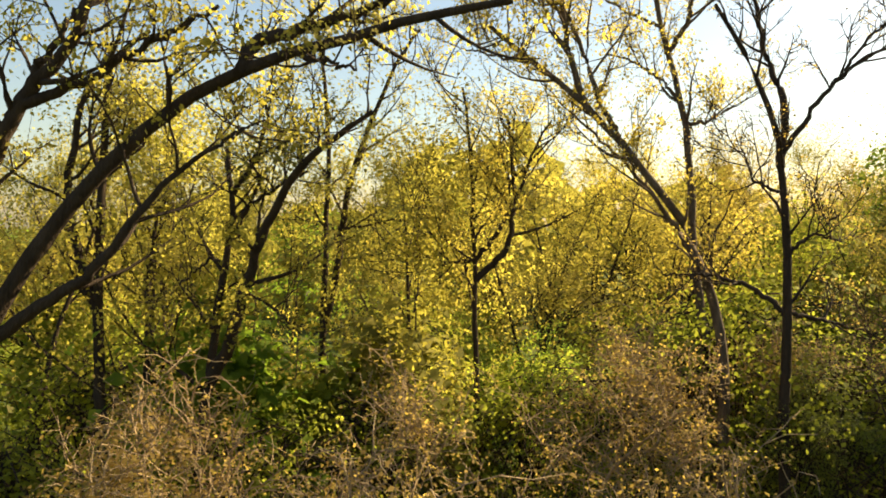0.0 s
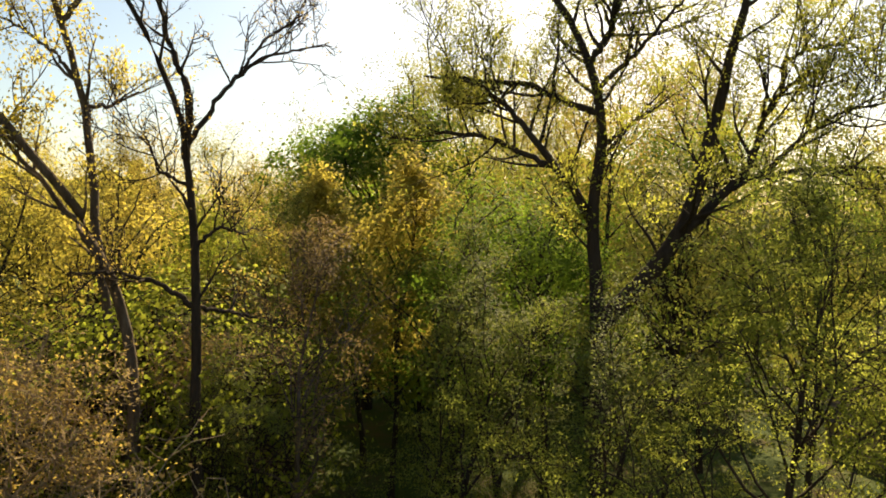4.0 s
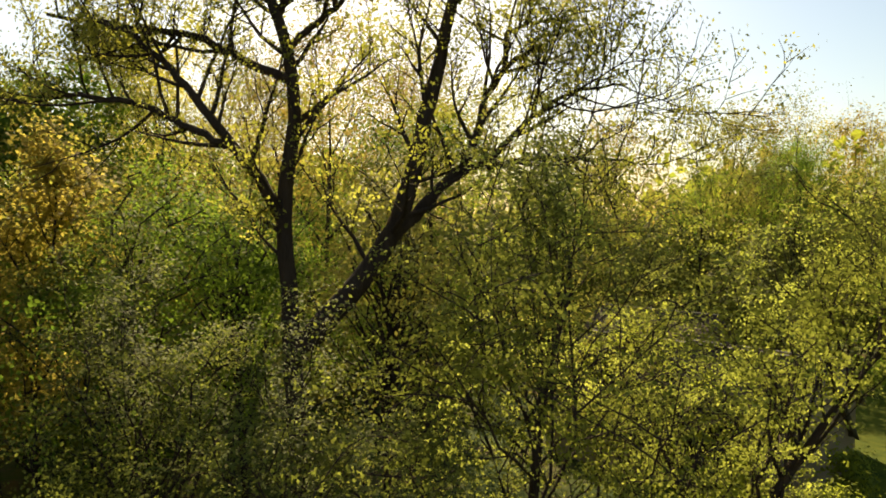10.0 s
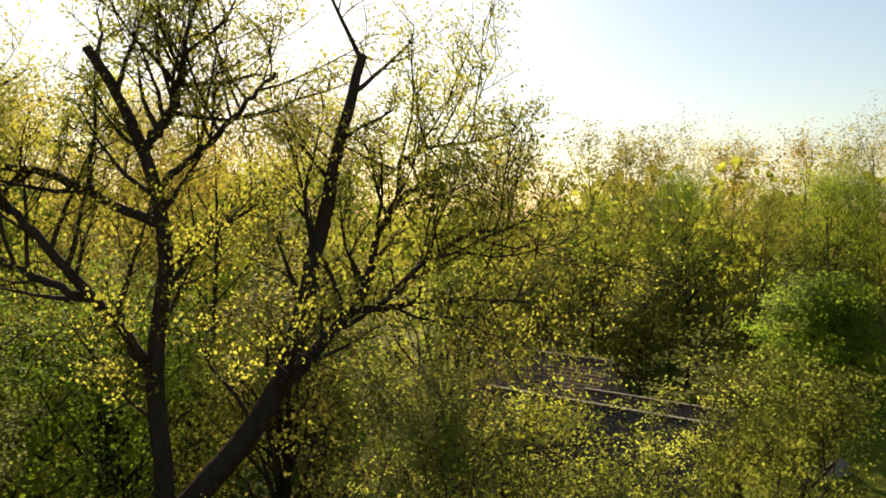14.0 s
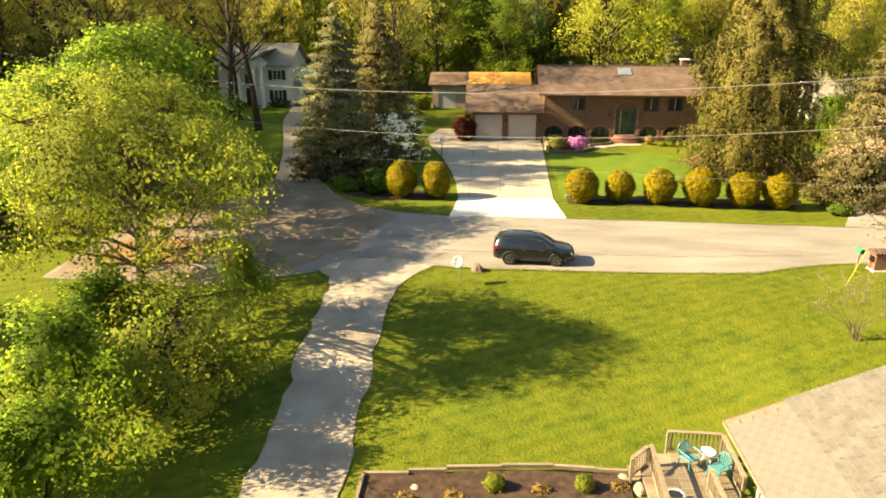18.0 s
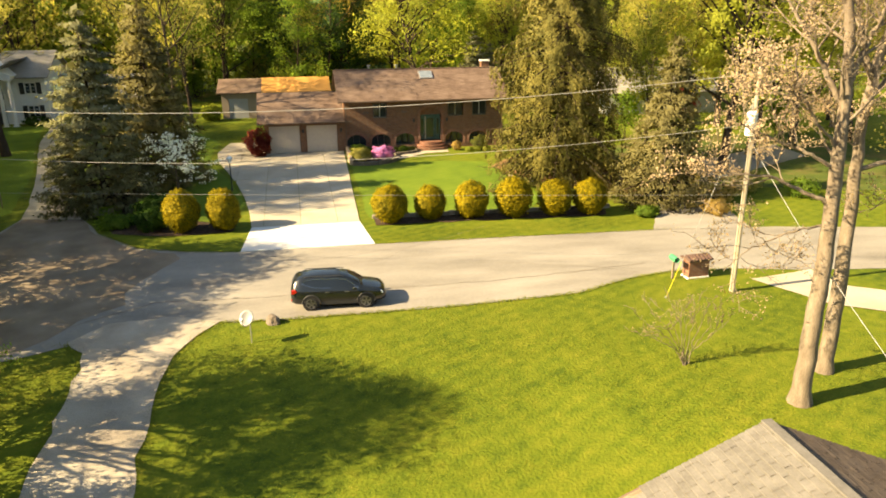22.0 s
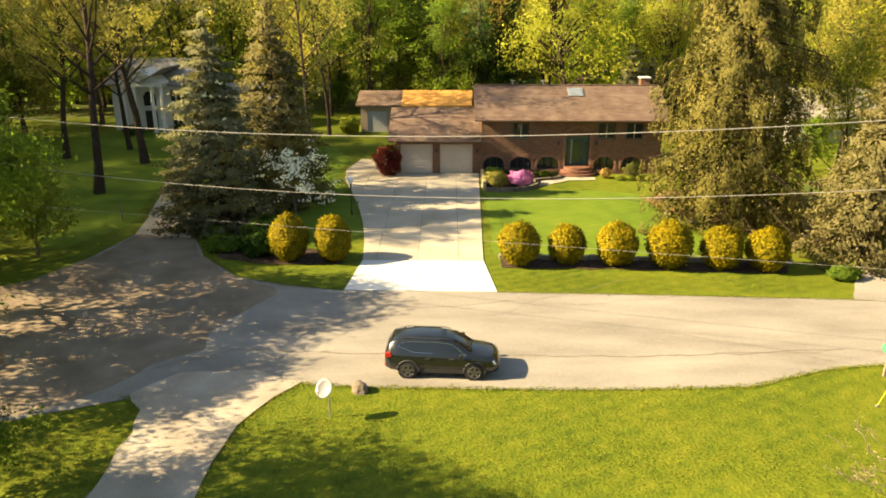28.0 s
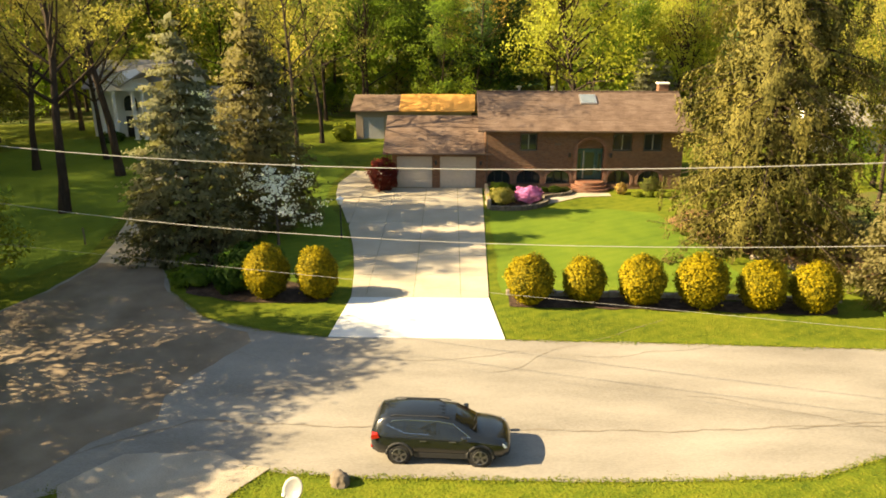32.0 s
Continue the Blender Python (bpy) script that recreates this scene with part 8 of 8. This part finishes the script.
# planting by the house
shrub("barberry", "dark red barberry bush against the garage corner", (-4.9, 33.7), 82, 1.15, 1.0, 2.7, 2600, 0.15, L_RED)
az = shrub("azalea", "magenta azalea in full flower in the stone-edged bed", (6.3, 30.4), 83, 1.05, 0.8, 1.2, 2200, 0.13, L_MAG)
shrub("bed_shrub", "rounded brown-green shrub beside the azalea", (4.3, 29.9), 84, 0.95, 0.9, 1.25, 1500, 0.13, L_OLIVE)
shrub("bed_shrub", "green shrub behind the azalea", (4.2, 32.6), 85, 0.8, 0.7, 1.0, 1200, 0.13, L_GREEN)
for k, (x, y, r, h, fol) in enumerate(((5.2, 33.5, 0.5, 0.62, L_DEEP), (6.1, 33.6, 0.45, 0.45, L_GREEN), (7.0, 33.4, 0.55, 0.55, L_SHADE), (7.9, 33.5, 0.4, 0.42, L_GREEN), (8.7, 33.3, 0.5, 0.58, L_GREEN), (9.6, 33.5, 0.42, 0.46, L_SHADE))):
    shrub("bed_shrub", "low green perennial clump under the arched windows", (x, y), 120 + k, r, r * 0.8, h, 620, 0.085, fol)
shrub("bed_shrub", "orange-brown shrub beside the steps", (13.9, 33.0), 88, 0.45, 0.45, 0.9, 600, 0.11, L_BUD)
shrub("bed_shrub", "clipped dark green shrub by the wall", (16.3, 33.3), 89, 0.8, 0.7, 1.3, 1700, 0.09, L_SHADE)
for k, x in enumerate((15.0, 15.85, 16.7, 17.5)):
    shrub("edging_plant", "pale green edging plant by the walk", (x, 32.25 - 0.05 * k), 130 + k, 0.46, 0.36, 0.42, 620, 0.08, L_LIME)
pl = thing("planter_wall", "curved low stone wall round the flower bed", "garden wall")
pts = [(3.35, 28.3), (4.4, 28.1), (5.6, 28.2), (6.8, 28.8), (7.6, 29.7), (7.9, 30.6)]
poly = []
for (ax, ay), (bx, by) in zip(pts, pts[1:]):
    poly.append(((ax, ay), (bx, by)))
for (ax, ay), (bx, by) in poly:
    for k in range(3):
        p0, p1 = k / 3 + 0.02, (k + 1) / 3 - 0.02
        z = gz(ax, ay)
        for h0 in (0, 0.17):
            part("stone", beam((ax + (bx - ax) * p0, ay + (by - ay) * p0, z + 0.085 + h0), (ax + (bx - ax) * p1, ay + (by - ay) * p1, z + 0.085 + h0), 0.26, 0.16), M_PLANTER, pl)
for k in range(11):
    y = 28.55 + k * 0.47
    part("wall_stone", box(3.14, 3.42, y, y + 0.45, gz(3.3, y) - 0.03, gz(3.3, y) + 0.62, 0.03), M_SANDSTONE, pl, "tan stone of the drive side")
bed = [(7.6, 31.4), (8.3, 31.9), (9.1, 32.1), (9.8, 32.5), (10.0, 33.1)]
for (ax, ay), (bx, by) in zip(bed, bed[1:]):
    for k in range(2):
        p0, p1 = k / 2 + 0.02, (k + 1) / 2 - 0.02
        z = gz(ax, ay) + 0.12
        part("stone", beam((ax + (bx - ax) * p0, ay + (by - ay) * p0, z), (ax + (bx - ax) * p1, ay + (by - ay) * p1, z), 0.24, 0.3), M_PLANTER, pl)
patch("window_bed", [(3.5, 32.2), (7.6, 31.4), (9.8, 32.5), (10.0, 34.4), (3.5, 34.4)], 0.055, M_MULCH, "mulched bed under the arched windows", "flower bed", size=2)
patch("house_bed", [(3.3, 28.4), (5.6, 28.4), (7.4, 29.8), (7.6, 31), (6, 31.4), (3.3, 31.6)], 0.06, M_MULCH, "mulched flower bed inside a low wall", "flower bed", size=2)
shrub("island_shrub", "dark green shrub under the spruces", (-11.2, 13.4), 91, 1.2, 1.0, 1.4, 1500, 0.16, L_DEEP)
shrub("island_shrub", "spreading dark green juniper in the island bed", (-13.6, 14.2), 92, 1.2, 0.9, 0.9, 1300, 0.16, L_GREEN)
shrub("island_shrub", "low green shrub at the edge of the island bed", (-14.6, 16.6), 93, 0.9, 0.8, 0.8, 1000, 0.15, L_GREEN)
shrub("island_shrub", "deep green shrub beside the golden ones", (-11.0, 16.2), 94, 1.6, 1.2, 1.6, 1900, 0.17, L_DEEP)
rock("bed_stone", "brown stone at the tip of the island bed", (-15.6, 17.7), (0.4, 0.35, 0.4), 7)
for k, (x, y) in enumerate(((16.2, 22.2), (17.4, 20.4), (18.8, 18.6), (20.4, 17.0), (22.2, 15.8), (17.0, 24.4))):
    rock("bed_stone", "pale stone edging the spruce bed", (x, y), (0.32, 0.26, 0.22), 20 + k)
shrub("roadside_shrub", "low green shrub beside the small spruce", (22.4, 9.6), 95, 0.9, 0.6, 0.8, 1000, 0.14, L_GREEN)
shrub("shed_bush", "bright green bush by the shed", (-11.2, 55.8), 96, 1.2, 1.0, 1.9, 1200, 0.2, L_LIME)
for k, (x, y, r, h, f) in enumerate(((32.5, -9.5, 0.9, 1.2, L_OLIVE), (35, -8.6, 1.0, 1.3, L_OLIVE), (30.5, -14.0, 0.8, 1.0, L_GREEN), (-36, 54.5, 1.2, 1.2, L_DEEP), (-31, 57, 1.4, 1.0, L_DEEP))):
    shrub("garden_shrub", "rounded evergreen garden shrub", (x, y), 100 + k, r, r, h, 900, 0.16, f)
rock("lawn_stone", "pale stone ornament on the far lawn", (-41.6, -13.0), (0.7, 0.6, 0.8), 41)

for k, (x, y, r, h, f) in enumerate(((27.5, 9.2, 1.0, 1.1, L_BUD), (30, 12.5, 1.3, 1.8, L_BUD), (33.5, 14.5, 1.2, 1.6, L_OLIVE), (29.2, 17.0, 1.4, 2.0, L_BUD), (36.5, 12.0, 1.2, 1.5, L_GREEN))):
    shrub("verge_shrub", "loose reddish shrub in the shade of trees", (x, y), 110 + k, r, r, h, 700, 0.15, f)

# ---- deck ----
deck = thing("deck", "weathered timber deck with railings and steps by the low house", "deck")
DZ = -0.72


def planks(x0, x1, y0, y1, z, along="y"):
    n = int(((x1 - x0) if along == "y" else (y1 - y0)) / 0.145)
    for k in range(n):
        if along == "y":
            bx = box(x0 + k * 0.145 + 0.004, x0 + k * 0.145 + 0.14, y0, y1, z - 0.035, z)
        else:
            bx = box(x0, x1, y0 + k * 0.145 + 0.004, y0 + k * 0.145 + 0.14, z - 0.035, z)
        part("plank", bx, M_TIMBER, deck)


def railing(a, b, z0, z1, balusters=True):
    a, b = Vector(a), Vector(b)
    ln = (b - a).length
    top_a, top_b = Vector((a.x, a.y, z0 + 0.85)), Vector((b.x, b.y, z1 + 0.85))
    part("rail_cap", beam(top_a, top_b, 0.15, 0.04), M_TIMBER, deck)
    part("lower_rail", beam((a.x, a.y, z0 + 0.12), (b.x, b.y, z1 + 0.12), 0.04, 0.09), M_TIMBER, deck)
    for p, z in ((a, z0), (b, z1)):
        part("post", beam((p.x, p.y, -1.1), (p.x, p.y, z + 0.83), 0.1, 0.1), M_TIMBER, deck)
    n = max(2, int(ln / 0.14))
    for k in range(1, n):
        p = a.lerp(b, k / n)
        z = z0 + (z1 - z0) * k / n
        part("baluster", beam((p.x, p.y, z + 0.14), (p.x, p.y, z + 0.83), 0.04, 0.04), M_TIMBER, deck)


planks(3.9, 5.72, -21.3, -18.75, DZ)
planks(2.75, 3.88, -22.3, -20.1, DZ, "x")
planks(4.7, 5.7, -27.0, -21.35, DZ + 0.02, "x")
planks(3.9, 4.68, -22.3, -21.32, DZ, "x")
railing((3.88, -18.7), (5.72, -18.78), DZ, DZ)
railing((5.74, -18.85), (5.70, -21.2), DZ, DZ)
railing((3.0, -19.5), (2.35, -20.2), DZ - 0.1, DZ - 0.1)
railing((3.1, -19.55), (3.0, -22.4), DZ, DZ)
railing((3.05, -22.45), (4.6, -22.4), DZ, DZ)
railing((4.75, -20.8), (4.72, -26.8), DZ, DZ + 0.02)
for k in range(3):
    part("step", box(2.4 + 0.0, 3.0, -19.6 + k * 0.0 - k * 0.3, -19.35 - k * 0.3, DZ - 0.2 - k * 0.02, DZ - 0.16 - k * 0.02), M_TIMBER, deck)
part("skirt", box(2.75, 5.7, -22.36, -22.31, -1.1, DZ - 0.05), M_TIMBER, deck)
part("skirt", box(3.9, 5.7, -18.73, -18.70, -1.1, DZ - 0.05), M_TIMBER, deck)
part("joist", box(2.76, 5.7, -27.0, -18.76, -0.86, -0.765), M_TIMBER, deck)
M_CHAIR = plain("teal_plastic", (0.06, 0.215, 0.225), 0.5)


def garden_chair(at, turn):
    ch = thing("garden_chair", "teal plastic garden armchair on the deck", "chair", "chairs on the deck", at, turn)
    part("seat", box(-0.24, 0.24, -0.24, 0.24, 0.38, 0.42, 0.012), M_CHAIR, ch)
    bk = part("backrest", rod([(-0.25, 0.25, 0.42)] + [(0.27 * math.cos(a) * -1, 0.30, 0.62 + 0.26 * math.sin(a)) for a in [math.pi * k / 8 for k in range(9)]] + [(0.25, 0.25, 0.42)], 0.025, 6), M_CHAIR, ch)
    for k in range(5):
        x = -0.16 + k * 0.08
        part("back_slat", beam((x, 0.25, 0.42), (x * 1.1, 0.30, 0.80 + 0.05 * (1 - abs(k - 2) / 2)), 0.045, 0.015, up=(0, 1, 0)), M_CHAIR, bk)
    for sx in (-1, 1):
        part("armrest", rod([(sx * 0.27, 0.27, 0.64), (sx * 0.30, 0, 0.64), (sx * 0.28, -0.24, 0.6), (sx * 0.27, -0.25, 0.42)], 0.025, 6), M_CHAIR, ch)
        for sy in (-1, 1):
            part("leg", rod([(sx * 0.22, sy * 0.2, 0.38), (sx * 0.27, sy * 0.26, 0)], 0.025, 6), M_CHAIR, ch)
    return ch


c1 = garden_chair((4.42, -19.55, DZ), 35)
copy_thing(c1, pose(5.25, -20.1, DZ, 0, 0, -60))
tb = thing("side_table", "small white round plastic table on the deck", "table", at=(5.1, -19.3, DZ))
part("tabletop", rod([(0, 0, 0.46), (0, 0, 0.49)], [0.27, 0.28], 16), M_WHITE, tb)
for k in range(4):
    a = k * math.pi / 2 + 0.4
    part("leg", rod([(0.12 * math.cos(a), 0.12 * math.sin(a), 0.46), (0.22 * math.cos(a), 0.22 * math.sin(a), 0)], 0.02, 6), M_WHITE, tb)
pot = thing("planter_pot", "dark round planter pot with pale rim on the deck", "pot", at=(3.5, -21.5, DZ))
part("bowl", rod([(0, 0, 0), (0, 0, 0.05), (0, 0, 0.3)], [0.16, 0.2, 0.3], 16), M_BLACK, pot)
part("rim", rod([(0.29 * math.cos(a), 0.29 * math.sin(a), 0.31) for a in [k * math.tau / 16 for k in range(17)]], 0.035, 6, caps=False), M_WHITE, pot)

# raised bed
bed = patch("raised_bed_soil", [(-6.7, -20.35), (-4.0, -20.1), (-1.6, -19.8), (2.3, -19.9), (2.3, -26.5), (-6.7, -27)], 0.10, M_MULCH, "dark mulch of the raised bed with fallen leaves", "flower bed", size=2)
edge = thing("bed_edging", "stepped weathered timber edging of the raised bed", "garden edging")
for a, b, z in (((-6.75, -20.4), (-5.2, -20.3), -0.86), ((-5.2, -20.2), (-3.9, -20.1), -0.82), ((-3.9, -20.0), (-2.0, -19.85), -0.78), ((-2.0, -19.8), (-0.2, -19.7), -0.76), ((-0.2, -19.72), (1.2, -19.78), -0.78), ((1.2, -19.8), (2.3, -19.85), -0.8),
                ((-6.75, -20.4), (-6.75, -23), -0.86), ((-6.75, -23), (-6.75, -26.9), -0.88)):
    part("timber", beam((*a, z), (*b, z), 0.12, 0.14), M_TIMBER, edge)
for k, (x, y, r, h) in enumerate(((-2.25, -20.85, 0.33, 0.62), (0.75, -20.7, 0.32, 0.6), (-1.05, -22.2, 0.28, 0.5), (1.9, -22.0, 0.26, 0.45), (-4.2, -22.6, 0.3, 0.5))):
    shrub("bed_bush", "small round light green evergreen in the raised bed", (x, y), 120 + k, r, r, h, 900, 0.07, L_LIME, group="raised bed bushes")
for k, (x, y) in enumerate(((-3.6, -21.4), (-0.7, -20.9), (1.9, -20.6), (-5.2, -21.6))):
    shrub("bed_perennial", "sparse brown perennial in the raised bed", (x, y), 130 + k, 0.3, 0.3, 0.35, 160, 0.07, L_BUD, group="raised bed perennials")
for k, (x, y, r) in enumerate(((2.6, -20.6, 0.28), (2.55, -21.3, 0.24), (2.4, -21.9, 0.3), (2.2, -20.0, 0.25), (-4.9, -20.95, 0.2))):
    rock("bed_stone", "pale rounded stone beside the deck steps", (x, y), (r, r * 0.8, r * 0.7), 60 + k)

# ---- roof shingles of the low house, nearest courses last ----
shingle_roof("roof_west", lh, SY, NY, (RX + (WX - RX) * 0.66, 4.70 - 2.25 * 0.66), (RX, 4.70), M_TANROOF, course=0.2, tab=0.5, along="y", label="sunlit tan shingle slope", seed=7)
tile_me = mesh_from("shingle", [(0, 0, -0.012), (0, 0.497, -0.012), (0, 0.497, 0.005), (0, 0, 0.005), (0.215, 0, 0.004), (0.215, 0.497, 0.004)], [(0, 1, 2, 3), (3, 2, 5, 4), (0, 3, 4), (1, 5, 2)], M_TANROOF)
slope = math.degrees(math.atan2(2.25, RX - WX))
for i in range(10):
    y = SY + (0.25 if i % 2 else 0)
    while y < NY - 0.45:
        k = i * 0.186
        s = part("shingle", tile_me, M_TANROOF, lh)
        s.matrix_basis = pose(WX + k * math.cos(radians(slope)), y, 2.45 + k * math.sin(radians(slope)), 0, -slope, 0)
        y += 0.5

# ---- grass blades on the lawns ----
rb = np.random.default_rng(31)


def turf(name, label, x0, x1, y0, y1, n, inside, size=0.05, mat=None):
    """Short upright blades scattered over a lawn."""
    xy = rb.uniform((x0, y0), (x1, y1), (n, 2))
    xy = np.array([p for p in xy if inside(p[0], p[1])])
    z = np.array([gz(a, b) for a, b in xy])
    m = len(xy)
    a = rb.uniform(0, math.tau, m)
    w = np.stack([np.cos(a), np.sin(a), np.zeros(m)], 1) * size * rb.uniform(0.25, 0.5, (m, 1))
    up = np.stack([-np.sin(a), np.cos(a), rb.uniform(0.1, 0.4, m)], 1) * size * rb.uniform(0.8, 1.6, (m, 1))
    c = np.column_stack([xy, z + 0.004])
    v = np.stack([c - w, c + w, c + up + w * 0.3, c + up - w * 0.3], 1).reshape(-1, 3)
    me = mesh_np(name, v, np.arange(m * 4).reshape(-1, 4), mat or M_BLADE)
    ob = new(name, me)
    return tagged(ob, label, "grass", kind="stuff")


M_BLADE = material("grass_blades", [(0.045, 0.072, 0.006), (0.088, 0.112, 0.008), (0.125, 0.137, 0.011), (0.175, 0.165, 0.022)], scale=1.6, fine=8, rough=0.85, bump=0, island=0.55, spec=0.1, spread=(0.15, 0.85))
M_BLADE2 = leaves("green_grass_blades", [(0.08, 0.125, 0.012), (0.105, 0.15, 0.014), (0.135, 0.168, 0.018)], 0.15)


def on_lawn(x, y):
    if y > -2.95 + 1.9 * smooth(x, 12, 17) and x < 22.8:
        return False
    if x > 21 and y > -0.55 * x + 8.6:
        return False
    if x < -6.9 or (x < 2.6 and y < -19.6) or (x > 2.2 and y < -18.4 and x < 15):
        return False
    return True


turf("lawn_grass", "blades of mown yellow-green grass on the near lawn", -7.4, 24, -24, 0, 75000, on_lawn)
turf("verge_grass", "blades of mown grass before the golden shrubs", 3.1, 22, 7.75, 10.0, 9000, lambda x, y: y > 7.85 - 0.06 * (x - 3))
turf("yard_grass", "blades of mown grass before the brick house", 3.1, 16, 13, 28, 16000, lambda x, y: x < 15, 0.05, M_BLADE2)
turf("corner_grass", "blades of rough grass beside the gravel", -16, -11.4, -9, -3.6, 6000, lambda x, y: y < -3.9 - 0.42 * (-11.4 - x) * 0.6)


def fringe(name, label, line, per_metre=170, wide=0.10, size=0.045):
    """Ragged grass that hangs over a hard edge."""
    pts = []
    for (ax, ay), (bx, by) in zip(line, line[1:]):
        n = int(math.hypot(bx - ax, by - ay) * per_metre)
        k = rb.uniform(0, 1, n)
        lump = 0.6 + 0.9 * np.abs(np.sin(k * 9 + ax * 3)) * np.abs(np.sin(k * 23 + ay * 5))
        pts.append(np.stack([ax + (bx - ax) * k + rb.normal(scale=wide, size=n) * lump, ay + (by - ay) * k + rb.normal(scale=wide, size=n) * lump], 1))
    xy = np.concatenate(pts)
    m = len(xy)
    a = rb.uniform(0, math.tau, m)
    c = np.column_stack([xy, [gz(x, y) + 0.03 for x, y in xy]])
    w = np.stack([np.cos(a), np.sin(a), np.zeros(m)], 1) * size * rb.uniform(0.25, 0.5, (m, 1))
    up = np.stack([-np.sin(a), np.cos(a), rb.uniform(0.2, 0.7, m)], 1) * size * rb.uniform(0.8, 1.6, (m, 1))
    v = np.stack([c - w, c + w, c + up + w * 0.3, c + up - w * 0.3], 1).reshape(-1, 3)
    ob = new(name, mesh_np(name, v, np.arange(m * 4).reshape(-1, 4), M_BLADE))
    return tagged(ob, label, "grass", kind="stuff")


fringe("edge_grass", "ragged grass along the road's near edge", [(-6.6, -2.3), (-3, -2.75), (6, -2.85), (12.4, -2.55), (14.5, -1.7), (16.6, -0.95), (19, -0.55), (22.5, -0.9)])
fringe("edge_grass", "ragged grass along the road's far edge", [(-14.5, 13.2), (-11.5, 9.7), (-8.5, 8.4), (-5.2, 7.7)])
fringe("edge_grass", "ragged grass along the road's far edge", [(3, 7.55), (12, 7.2), (23.5, 6.6)])
fringe("edge_grass", "ragged grass along the gravel driveway", [(-5.4, -2.5), (-6.4, -3.6), (-7.2, -5.6), (-7.5, -8.5), (-7.6, -13), (-7.4, -20)], wide=0.16)
fringe("edge_grass", "ragged grass along the gravel driveway", [(-12.2, -3.4), (-11.2, -4.6), (-10.9, -7), (-11.0, -12), (-10.7, -18), (-10.7, -24)], wide=0.16)
